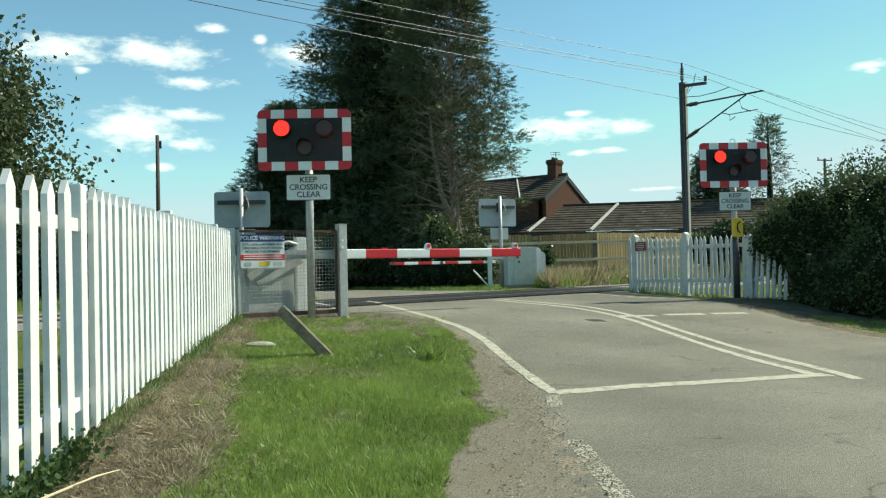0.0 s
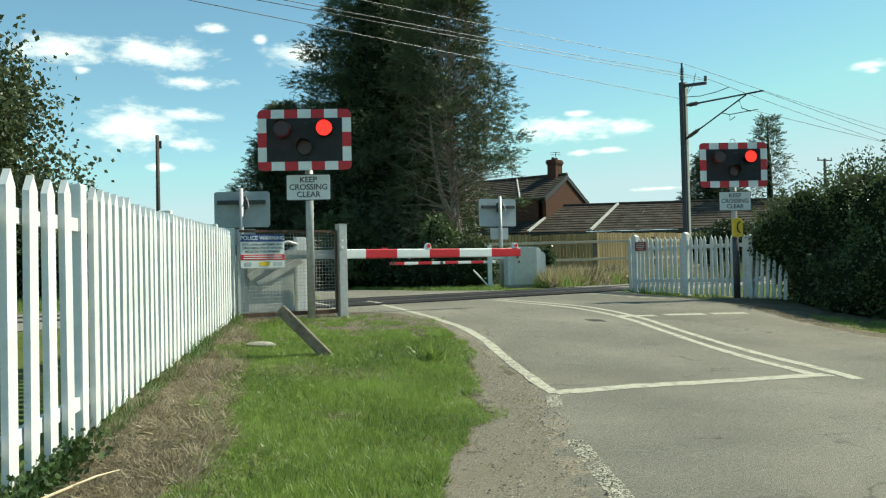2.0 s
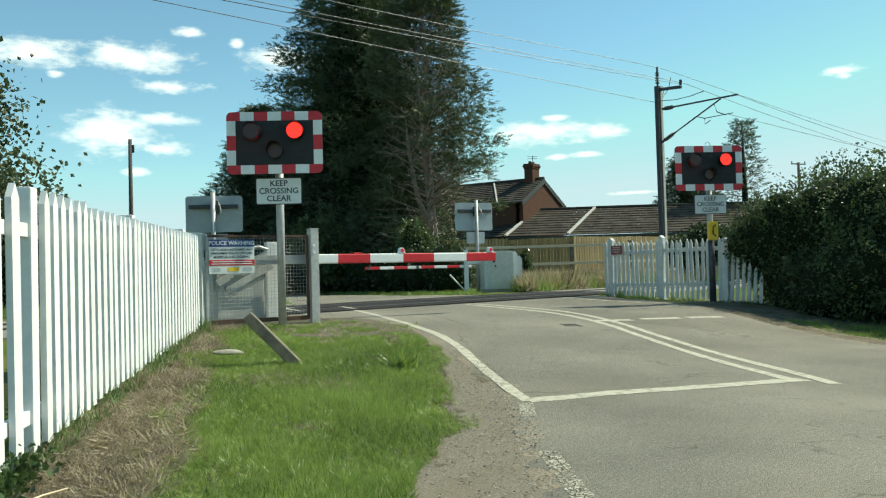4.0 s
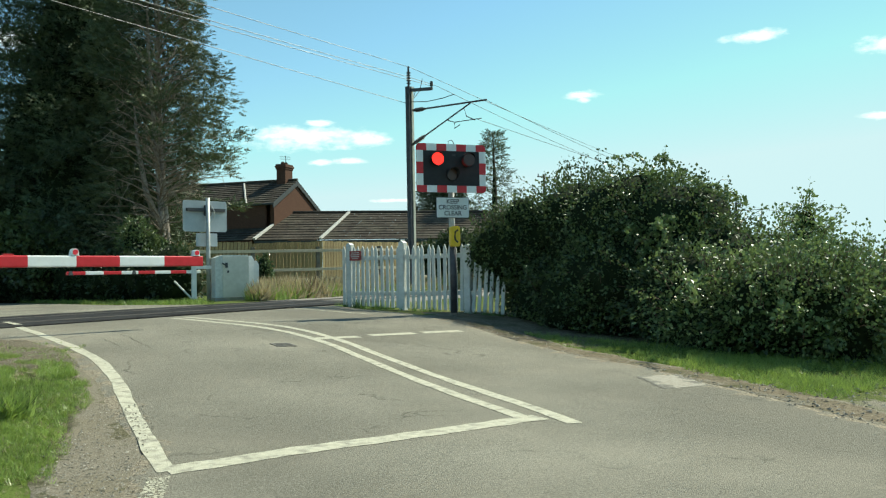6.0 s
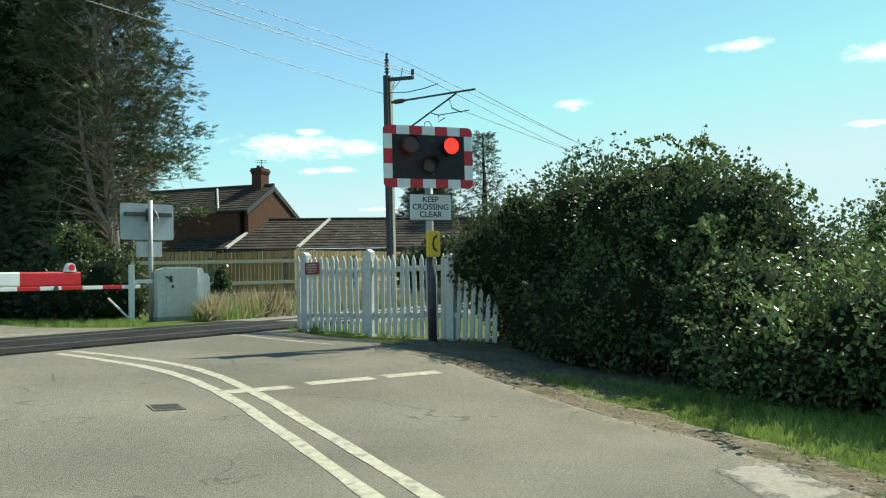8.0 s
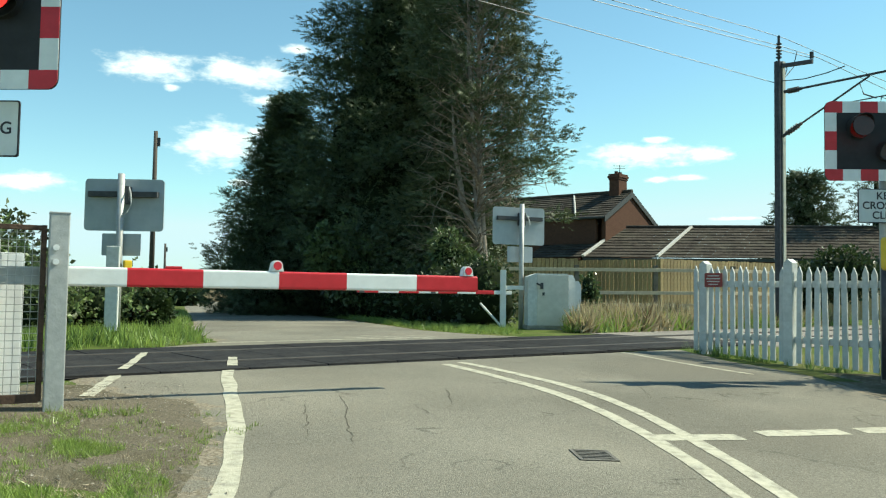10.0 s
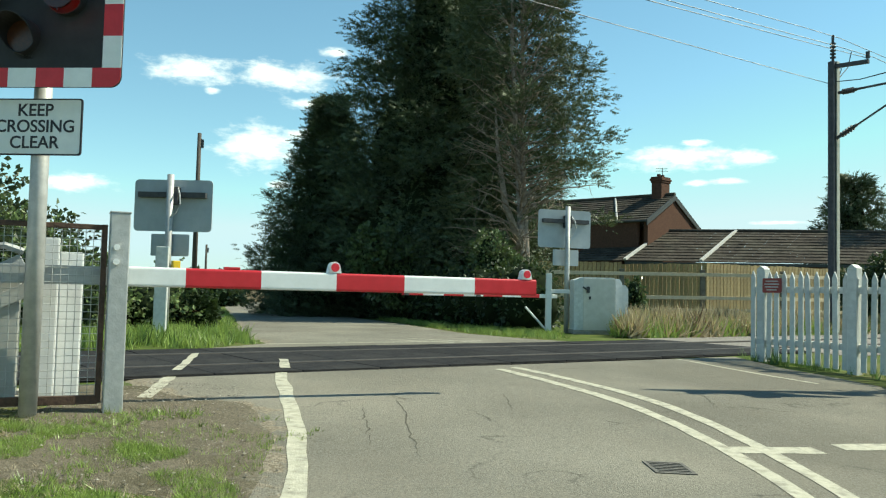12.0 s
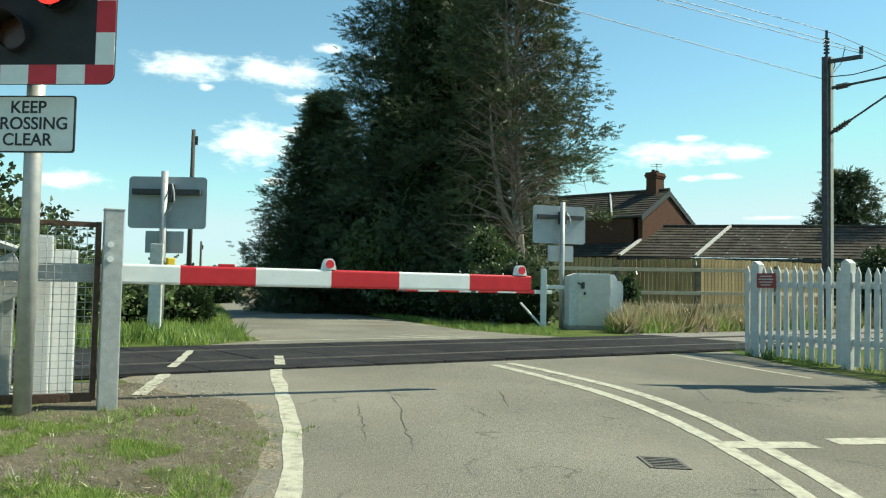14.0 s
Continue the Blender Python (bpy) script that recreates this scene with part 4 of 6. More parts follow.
def barrier_near():
    b = thing("level_crossing_barrier", "lowered red and white barrier boom with its grey machine", "barrier", -1.4, 12.85, 0, BAR)
    g = GA
    # boom along local x, just behind the post
    y = 0.16
    bands = [(-0.05, 0.48, REFWHITE), (0.48, 1.04, RED), (1.04, 1.645, REFWHITE), (1.645, 2.235, RED), (2.235, 2.895, REFWHITE), (2.895, 3.52, RED)]
    boom = None
    for x0, x1, m in bands:
        bm = bmesh.new()
        pts = rounded(-0.035, 1.255, 0.035, 1.40, 0.018, 3)
        outline(bm, [(px, pz) for px, pz in pts], x0, x1)
        bmesh.ops.transform(bm, matrix=Matrix(((0, 1, 0, 0), (1, 0, 0, y), (0, 0, 1, 0), (0, 0, 0, 1))), verts=bm.verts)
        bmesh.ops.recalc_face_normals(bm, faces=bm.faces)
        o = part("boom_band", bm, m, b)
    for x in (1.63, 3.42):
        bm = bmesh.new()
        outline(bm, [(-0.055, 1.40), (0.055, 1.40)] + [(0.045 * math.cos(radians(a)), 1.445 + 0.045 * math.sin(radians(a))) for a in range(0, 181, 15)], -0.035, 0.035)
        lamp = part("boom_lamp", bm, REFWHITE, b, "half-round white lamp housing on the boom")
        lamp.matrix_local = pose(x, y, 0)
        bm = bmesh.new()
        rod(bm, (0, -0.042, 1.445), (0, -0.034, 1.445), 0.034, n=20)
        part("lens", bm, BOOMLENS, lamp, "round red lens")
    bm = bmesh.new()
    box(bm, (0.82, y, 1.41), (0.12, 0.05, 0.02), 0.004)
    part("clip", bm, RED, b)
    # grey arms back to the machine
    for yy in (y - 0.06, y + 0.06):
        bm = bmesh.new()
        box(bm, (-0.42, yy, 1.325), (0.85, 0.012, 0.13), 0.003)
        part("arm_plate", bm, GALV, b, "grey steel arm plate")
    bm = bmesh.new()
    box(bm, (-1.0, 0.62, 0.86), (0.78, 0.5, 0.95), 0.02)
    body = part("machine_cabinet", bm, STEEL, b, "light grey barrier machine cabinet")
    bm = bmesh.new()
    box(bm, (-1.0, 0.62, 0.40), (0.9, 0.62, 0.12), 0.01)
    part("plinth", bm, CONCRETE, body)
    bm = bmesh.new()
    box(bm, (-1.0, 0.362, 0.9), (0.66, 0.012, 0.78), 0.004)
    part("door", bm, STEEL, body)
    for x, yy, h in ((-0.45, 0.5, 1.60), (-0.28, 0.62, 1.5)):
        bm = bmesh.new()
        box(bm, (x, yy, (h + g) / 2), (0.17, 0.09, h - g), 0.015)
        part("counterweight_guard", bm, WHITE, b, "white upright guard plate")
    for a, c in (((-1.35, 0.30, 1.0), (-0.6, 0.30, 1.42)), ((-1.2, 0.34, 0.9), (-0.5, 0.34, 1.25))):
        bm = bmesh.new()
        p, q = Vector(a), Vector(c)
        box(bm, (p + q) / 2, ((q - p).length, 0.03, 0.1), 0.006, Matrix.Rotation(-math.atan2(q.z - p.z, q.x - p.x), 4, "Y"))
        part("linkage", bm, GALV, b, "sloping grey linkage bar")
    bm = bmesh.new()
    pipe(bm, [(-0.95, 0.3, 1.40), (-0.85, 0.28, 1.5), (-0.72, 0.28, 1.52), (-0.6, 0.28, 1.48)], 0.025, 8)
    part("handle", bm, GALV, b)
    return b


barrier_near()


def boom_post():
    p = thing("barrier_rest_post", "square galvanised steel post beside the barrier boom", "post", -1.4, 12.85, GA - 0.05, BAR)
    bm = bmesh.new()
    box(bm, (0, 0, 0.7), (0.13, 0.13, 1.44), 0.008)
    part("shaft", bm, GALV, p)
    bm = bmesh.new()
    box(bm, (0, 0, 1.425), (0.137, 0.137, 0.012), 0.003)
    part("cap", bm, GALV, p)
    for z in (1.18, 1.08):
        bm = bmesh.new()
        rod(bm, (-0.02, -0.085, z), (-0.02, -0.06, z), 0.022, n=10)
        part("bolt", bm, WHITE, p, "painted bolt head")


boom_post()


def mesh_panel():
    p = thing("mesh_fence_panel", "wire mesh guard panel in a rusty brown frame", "fence panel", -2.86, 11.93, 0, BAR)
    x0, x1, z0, z1 = 0.13, 1.63, GA + 0.08, 1.66
    for a, c, w in (((x0, 0, z1), (x1, 0, z1), 0.035), ((x0, 0, z0), (x1, 0, z0), 0.06)):
        bm = bmesh.new()
        box(bm, ((a[0] + c[0]) / 2, 0, a[2]), (c[0] - a[0], 0.04, w), 0.004)
        part("frame_rail", bm, RUST, p)
    for x in (x0, x1):
        bm = bmesh.new()
        box(bm, (x, 0, (z0 + z1) / 2), (0.035, 0.04, z1 - z0 + 0.04), 0.004)
        part("frame_upright", bm, RUST if x == x1 else GALV, p)
    bm = bmesh.new()
    x = x0 + 0.03
    while x < x1:
        rod(bm, (x, 0, z0), (x, 0, z1), 0.0022, n=4)
        x += 0.05
    z = z0 + 0.05
    while z < z1:
        rod(bm, (x0, 0, z), (x1, 0, z), 0.0022, n=4)
        z += 0.05
    part("wire_mesh", bm, GALV, p, "square welded wire mesh")


mesh_panel()


def police_sign():
    m = Matrix.Translation((-2.86, 11.93, 0)) @ pose(0, 0, 0, 0, 0, BAR) @ pose(0.47, -0.05, 1.375)
    s = new("warning_sign")
    s.matrix_world = m
    tagged(s, "white police warning board with blue heading on the mesh", "sign")
    bm = bmesh.new()
    outline(bm, rounded(-0.325, -0.235, 0.325, 0.235, 0.012), 0, 0.006)
    part("plate", bm, SIGNWHITE, s)
    bm = bmesh.new()
    outline(bm, [(-0.325, 0.135), (0.325, 0.135), (0.325, 0.235), (-0.325, 0.235)], -0.003, -0.0005)
    part("heading_band", bm, BLUE, s, "dark blue band")
    words("lettering", "POLICE WARNING", 0.078, SIGNWHITE, s, 0, -0.005, 0.185)
    for t, z in (("CCTV, NON-UNIFORMED AND", 0.095), ("UNIFORMED POLICE OFFICERS", 0.045), ("MONITOR THIS CROSSING", -0.005)):
        words("lettering", t, 0.043, INK, s, 0, -0.003, z)
    bm = bmesh.new()
    outline(bm, [(-0.325, -0.125), (0.325, -0.125), (0.325, -0.045), (-0.325, -0.045)], -0.003, -0.0005)
    part("red_band", bm, RED, s, "red band")
    for z, w in ((-0.07, 0.56), (-0.10, 0.58)):
        bm = bmesh.new()
        box(bm, (0, -0.005, z), (w, 0.002, 0.012))
        part("text_bar", bm, SIGNWHITE, s)
    for x, w, m in ((-0.22, 0.1, GREYBACK), (0.02, 0.16, YELLOW), (0.22, 0.13, GREYBACK)):
        bm = bmesh.new()
        outline(bm, rounded(x - w / 2, -0.205, x + w / 2, -0.15, 0.01), -0.003, -0.0005)
        part("badge", bm, m, s)


police_sign()


def far_barrier():
    b = thing("level_crossing_barrier", "far red and white barrier boom with silver machine cabinet", "barrier", 1.9, 26.02, 0, BAR)
    g = float(level(2.3, 26.2))
    n = 8
    L0 = 3.75
    for k in range(n):
        x1, x0 = 0.1 - k * L0 / n, 0.1 - (k + 1) * L0 / n
        za, zb = 1.37 - 0.02 * k / n, 1.37 - 0.02 * (k + 1) / n
        bm = bmesh.new()
        box(bm, ((x0 + x1) / 2, 0, 1.245), (x1 - x0, 0.05, 0.085), 0.012)
        part("boom_band", bm, REFWHITE if k % 2 == 0 else RED, b)
    for x in (-1.9, -3.55):
        bm = bmesh.new()
        outline(bm, [(-0.06, 1.20), (0.06, 1.20)] + [(0.05 * math.cos(radians(a)), 1.25 + 0.05 * math.sin(radians(a))) for a in range(0, 181, 20)], -0.03, 0.03)
        o = part("boom_lamp", bm, DARKSTEEL, b)
        o.matrix_local = pose(x, 0, 0)
    c = thing("barrier_machine", "silver barrier machine cabinet with white side guard", "cabinet", 2.75, 26.45, g, 6)
    bm = bmesh.new()
    outline(bm, [(-0.42, 0.08), (0.50, 0.08), (0.50, 1.22), (0.46, 1.26), (-0.24, 1.26), (-0.42, 1.19)], -0.35, 0.35)
    body = part("body", bm, GREYWHITE, c, "silver sheet steel body")
    bm = bmesh.new()
    box(bm, (0.13, -0.36, 0.66), (0.70, 0.02, 1.14), 0.006)
    door = part("door", bm, CABINET, c, "silver door")
    bm = bmesh.new()
    box(bm, (-0.12, -0.385, 0.98), (0.07, 0.03, 0.14), 0.008)
    box(bm, (-0.17, -0.395, 1.0), (0.16, 0.02, 0.04), 0.006, Matrix.Rotation(0.5, 4, "Y"))
    part("lock", bm, DARKSTEEL, door, "dark lever lock")
    bm = bmesh.new()
    box(bm, (-0.08, -0.385, 0.80), (0.05, 0.02, 0.07), 0.006)
    part("keyhole_cover", bm, DARKSTEEL, door)
    bm = bmesh.new()
    box(bm, (0.05, 0, 0.04), (1.0, 0.8, 0.1), 0.01)
    part("plinth", bm, CONCRETE, c)
    for x, h in ((0.58, 1.24), (0.72, 1.1)):
        bm = bmesh.new()
        outline(bm, [(x - 0.05, 0.0), (x + 0.09, 0.0), (x + 0.09, h - 0.1), (x + 0.03, h), (x - 0.05, h)], -0.2, 0.1)
        part("guard", bm, WHITE, c, "white upright guard")
    p = thing("barrier_rest_post", "white painted post with a raking strut", "post", 1.80, 25.95, g - 0.05, 10)
    bm = bmesh.new()
    box(bm, (0, 0, 0.68), (0.12, 0.12, 1.38), 0.01)
    part("shaft", bm, WHITE, p)
    bm = bmesh.new()
    rod(bm, (-0.5, 0.1, 0.62), (0.0, 0.06, 0.08), 0.025, n=8)
    part("strut", bm, WHITE, p)
    bm = bmesh.new()
    box(bm, (0.22, 0, 0.98), (0.5, 0.05, 0.09), 0.006)
    part("cross_arm", bm, WHITE, p)


far_barrier()


def small_posts():
    p = thing("square_post", "grey-white square post in the grass beyond the rails", "post", -4.55, 20.3, 0.38, 20)
    bm = bmesh.new()
    box(bm, (0, 0, 0.75), (0.2, 0.2, 1.55), 0.015)
    part("shaft", bm, GREYWHITE, p)
    y = thing("telephone_box", "small yellow telephone box on the far signal post", "telephone", -4.46, 20.62, 1.45, 40)
    bm = bmesh.new()
    box(bm, (0, 0, 0.12), (0.13, 0.12, 0.24), 0.02)
    part("body", bm, YELLOW, y)
    lp = thing("leaning_post", "old weathered marker post leaning over in the grass", "post", -1.20, 9.15, float(level(-1.2, 9.15)))
    bm = bmesh.new()
    top = Vector((-0.47, -0.05, 0.50))
    L = top.length + 0.15
    outline(bm, [(-0.07, -0.15), (0.07, -0.15), (0.07, L - 0.2), (0.05, L - 0.165), (0, L - 0.15), (-0.05, L - 0.165), (-0.07, L - 0.2)], -0.055, 0.055)
    bmesh.ops.bevel(bm, geom=bm.edges[:], offset=0.008, segments=1, affect="EDGES")
    o = part("shaft", bm, OLDWOOD, lp)
    o.matrix_local = top.to_track_quat("Z", "Y").to_matrix().to_4x4()
    st = thing("stone", "flat pale stone lying in the grass", "stone", -2.0, 9.72, float(level(-2, 9.72)) + 0.03)
    bm = bmesh.new()
    bmesh.ops.create_icosphere(bm, subdivisions=3, radius=0.16)
    for v in bm.verts:
        k = 1 + 0.25 * noise.noise(v.co * 7)
        v.co = Vector((v.co.x * 1.1 * k, v.co.y * 0.5 * k, v.co.z * 0.22))
    part("body", bm, CONCRETE, st)


def stick():
    s = thing("dead_stick", "pale dry stick lying in the straw", "stick", -1.98, 4.8, float(level(-1.98, 4.8)) + 0.05)
    bm = bmesh.new()
    pipe(bm, [(-0.13, -0.33, 0.0), (-0.02, -0.05, 0.02), (0.04, 0.12, 0.03), (0.10, 0.30, 0.02)], 0.009, 6, 0.004)
    pipe(bm, [(-0.02, -0.05, 0.02), (0.08, 0.0, 0.05)], 0.005, 5, 0.002)
    part("twig", bm, RAILWOOD, s)


small_posts()
stick()


# ---- overhead line ----
def mast(name, x, y, h, full=True):
    g = float(level(x, y))
    m = thing(name, "dark steel electrification mast with brackets and insulators", "mast", x, y, g, math.degrees(math.atan2(NRM.y, NRM.x)), "overhead line masts")
    bm = bmesh.new()
    box(bm, (0, -0.10, (h - g) / 2), (0.03, 0.02, h - g), 0)
    box(bm, (0, 0.0, (h - g) / 2), (0.02, 0.22, h - g), 0)
    box(bm, (0, 0.0, (h - g) / 2), (0.16, 0.20, h - g), 0.004)
    part("column", bm, MASTDARK, m, "dark steel column")
    # paler tone here paints sunlight on the mast's right-hand face
    bm = bmesh.new()
    box(bm, (-0.10, -0.06, (h - g) / 2), (0.03, 0.13, h - g), 0.004)
    part("flange", bm, MASTLIT, m, "steel flange coloured pale as the lit side")
    z = lambda v: v - g
    # local x points away from the railway, so the arms reach to -x
    bm = bmesh.new()
    box(bm, (-0.45, 0, z(7.30)), (0.95, 0.09, 0.1), 0.006, Matrix.Rotation(-0.06, 4, "Y"))
    part("bracket", bm, MASTDARK, m)
    bm = bmesh.new()
    rod(bm, (0, 0, z(7.45)), (0, 0, z(8.15)), 0.035, n=8)
    for k in range(5):
        rod(bm, (0, 0, z(7.55 + 0.09 * k)), (0, 0, z(7.58 + 0.09 * k)), 0.075, n=10)
    part("insulator", bm, DARKSTEEL, m, "ribbed post insulator")
    bm = bmesh.new()
    rod(bm, (-0.9, 0, z(7.35)), (-0.9, 0, z(7.52)), 0.05, n=8)
    part("insulator", bm, DARKSTEEL, m)
    bm = bmesh.new()
    rod(bm, (-0.15, 0, z(6.62)), (-2.95, 0, z(6.66)), 0.03, n=8)
    part("cantilever_tube", bm, MASTDARK, m)
    bm = bmesh.new()
    rod(bm, (-0.3, 0, z(5.55)), (-2.35, 0, z(6.62)), 0.026, n=8)
    part("stay_tube", bm, MASTDARK, m)
    for p, q in (((-0.15, 0, 6.62), (-0.62, 0, 6.625)), ((-0.1, 0, 5.45), (-0.62, 0, 5.72))):
        bm = bmesh.new()
        a, b = Vector((p[0], p[1], z(p[2]))), Vector((q[0], q[1], z(q[2])))
        rod(bm, a, b, 0.045, n=8)
        for k in range(5):
            c = a.lerp(b, 0.25 + 0.13 * k)
            e = a.lerp(b, 0.31 + 0.13 * k)
            rod(bm, c, e, 0.075, n=10)
        part("insulator", bm, DARKSTEEL, m, "ribbed strut insulator")
    bm = bmesh.new()
    pipe(bm, [(-2.1, 0, z(6.49)), (-2.2, 0, z(6.2)), (-2.5, 0, z(6.05))], 0.018)
    pipe(bm, [(-1.5, 0, z(6.14)), (-1.75, 0, z(6.05)), (-2.75, 0, z(6.08))], 0.016)
    pipe(bm, [(-1.75, 0, z(6.05)), (-1.75, 0, z(5.85)), (-1.95, 0, z(5.95))], 0.016)
    part("registration_arm", bm, MASTDARK, m)
    bm = bmesh.new()
    pipe(bm, [(-0.1, 0.0, z(6.92)), (-0.7, 0, z(6.86)), (-1.3, 0, z(6.9)), (-1.75, 0, z(6.98))], 0.014)
    part("jumper_wire", bm, WIRE, m)
    if full:
        bm = bmesh.new()
        pipe(bm, [(0.02, 0, z(7.0)), (0.1, -0.5, z(7.15)), (0.12, -0.95, z(7.5)), (0.1, -1.1, z(7.95))], 0.012)
        pipe(bm, [(0.02, 0, z(7.0)), (0.05, -0.35, z(7.1)), (0.05, -0.5, z(7.35)), (0.0, -0.3, z(7.5))], 0.012)
        part("jumper_wire", bm, WIRE, m)
        for zz in (7.15, 7.4):
            bm = bmesh.new()
            box(bm, (0.06, -0.12, z(zz)), (0.12, 0.16, 0.1), 0.01)
            part("clamp", bm, DARKSTEEL, m)
    return m


mast("catenary_mast", 9.02, 29.46, 7.45)
mast("catenary_mast", 9.02 + 62 * D.x, 29.46 + 62 * D.y, 7.45, False)


def wire(label, s_off, pts, r=0.009):
    """An overhead wire: points of (metres along the railway from the mast, height), drawn smoothly."""
    base = Vector((9.02, 29.46, 0)) + NRM * s_off
    p = np.array(pts, float)
    q = np.linspace(p[0, 0], p[-1, 0], 60)
    z = np.interp(q, p[:, 0], p[:, 1])
    bm = bmesh.new()
    pipe(bm, [tuple(base + D * float(u) + Vector((0, 0, float(h)))) for u, h in zip(q, z)], r, 5)
    tagged(link("overhead_wire", bm, WIRE), label, "wire", "overhead wires")


def span(h0, h1, length, sag, start):
    return [(start + length * k / 12, h0 + (h1 - h0) * k / 12 - 4 * sag * (k / 12) * (1 - k / 12)) for k in range(13)]


wire("dark return wire on the mast top", 0.0, span(6.6, 8.15, 45, 0.22, -45) + span(8.15, 8.15, 62, 0.5, 0)[1:])
wire("dark feeder wire sloping to the mast", 0.05, span(6.3, 6.88, 45, 0.05, -45))
wire("dark catenary wire over the bracket", -0.9, span(5.9, 7.45, 45, 0.19, -45) + span(7.45, 7.35, 62, 0.9, 0)[1:])
wire("dark second catenary wire", -0.85, span(5.78, 7.38, 45, 0.19, -45))
wire("catenary wire on the cantilever", -2.9, span(6.66, 6.66, 62, 0.7, 0))
wire("contact wire on the cantilever", -2.6, span(6.06, 6.05, 62, 0.05, 0))


def pole(label, x, y, h, r=0.13, arm=None, box_on=False):
    g = float(level(x, y))
    p = thing("utility_pole", label, "utility pole", x, y, g - 0.1, 20)
    bm = bmesh.new()
    rod(bm, (0, 0, 0), (0, 0, h), r, r * 0.7, 12)
    part("shaft", bm, POLEWOOD, p, "", True)
    if arm:
        bm = bmesh.new()
        box(bm, (0, 0.0, h - 0.15), (arm, 0.1, 0.1), 0.008)
        part("crossarm", bm, POLEWOOD, p)
        for x0 in (-arm / 2 + 0.08, arm / 2 - 0.08):
            bm = bmesh.new()
            rod(bm, (x0, 0, h - 0.1), (x0, 0, h + 0.12), 0.05, n=8)
            part("insulator", bm, DARKSTEEL, p)
    else:
        bm = bmesh.new()
        box(bm, (r, 0, h - 0.5), (0.16, 0.12, 0.4), 0.01)
        part("insulator", bm, DARKSTEEL, p)
    if box_on:
        bm = bmesh.new()
        box(bm, (0.85, 0, h - 2.9), (0.8, 0.7, 1.1), 0.04)
        part("transformer", bm, DARKSTEEL, p, "grey pole transformer")
        bm = bmesh.new()
        box(bm, (0.65, 0, h - 3.55), (1.3, 0.5, 0.1), 0.01)
        rod(bm, (0.1, 0, h - 4.6), (1.15, 0, h - 3.6), 0.05, n=6)
        part("platform", bm, POLEWOOD, p)
        bm = bmesh.new()
        pipe(bm, [(0.15, 0, h - 0.6), (0.5, 0, h - 1.3), (0.3, 0, h - 1.9), (0.75, 0, h - 2.3)], 0.03)
        part("lead", bm, WIRE, p)


pole("dark wooden pole beyond the far verge", -14.3, 44.6, 8.45)
pole("distant dark pole with a short crossarm", 38.0, 79.0, 10.6, 0.18, 1.8)
pole("dark pole carrying a transformer by the field", 1.92 + 72 * math.sin(radians(50)), 3.92 + 72 * math.cos(radians(50)), 8.0, 0.28, 1.6, True)
pole("thin far pole beside the lane", -27.0, 77.0, 5.2, 0.12)


# ---- house and fences beyond the railway ----
def roof(name, parent, a, b, c, d, material, rows=14, label="", thick=0.05):
    """A roof slope in lapped courses of tiles from the eaves a-b up to the ridge d-c, each course one strip of tiles."""
    a, b, c, d = (Vector(v) for v in (a, b, c, d))
    n = (b - a).cross(d - a).normalized()
    if n.z < 0:
        n = -n
    bm = bmesh.new()
    for k in range(rows):
        t0, t1 = k / rows, min(1.0, (k + 1.25) / rows)
        p0, p1 = a.lerp(d, t0), b.lerp(c, t0)
        q0, q1 = a.lerp(d, t1), b.lerp(c, t1)
        cols = max(2, int((p1 - p0).length / 0.42))
        for i in range(cols):
            u0, u1 = i / cols, (i + 1) / cols
            jit = random.uniform(-0.008, 0.012)
            lo = [p0.lerp(p1, u0) + n * (thick + jit), p0.lerp(p1, u1) + n * (thick + jit)]
            hi = [q0.lerp(q1, u0) + n * 0.005, q0.lerp(q1, u1) + n * 0.005]
            v = [bm.verts.new(x) for x in (lo[0], lo[1], hi[1], hi[0], lo[0] - n * 0.045, lo[1] - n * 0.045)]
            bm.faces.new((v[0], v[1], v[2], v[3]))
            bm.faces.new((v[4], v[5], v[1], v[0]))
    return part(name, bm, material, parent, label)


def slab(bm, pts, thick):
    """A flat polygon given thickness along its normal."""
    p = [Vector(q) for q in pts]
    n = (p[1] - p[0]).cross(p[2] - p[0]).normalized() * thick
    a = [bm.verts.new(q) for q in p]
    b = [bm.verts.new(q + n) for q in p]
    bm.faces.new(a), bm.faces.new(b[::-1])
    for i in range(len(p)):
        j = (i + 1) % len(p)
        bm.faces.new((a[i], b[i], b[j], a[j]))
    bmesh.ops.recalc_face_normals(bm, faces=bm.faces)
    return bm


ROOFTILE = surface("brown_pantile", (0.045, 0.038, 0.032), (0.085, 0.072, 0.058), 7, 0.95, bump=0.4, stain=(0.12, 0.112, 0.085), stain_scale=0.8, amount=0.6, island=0.2)


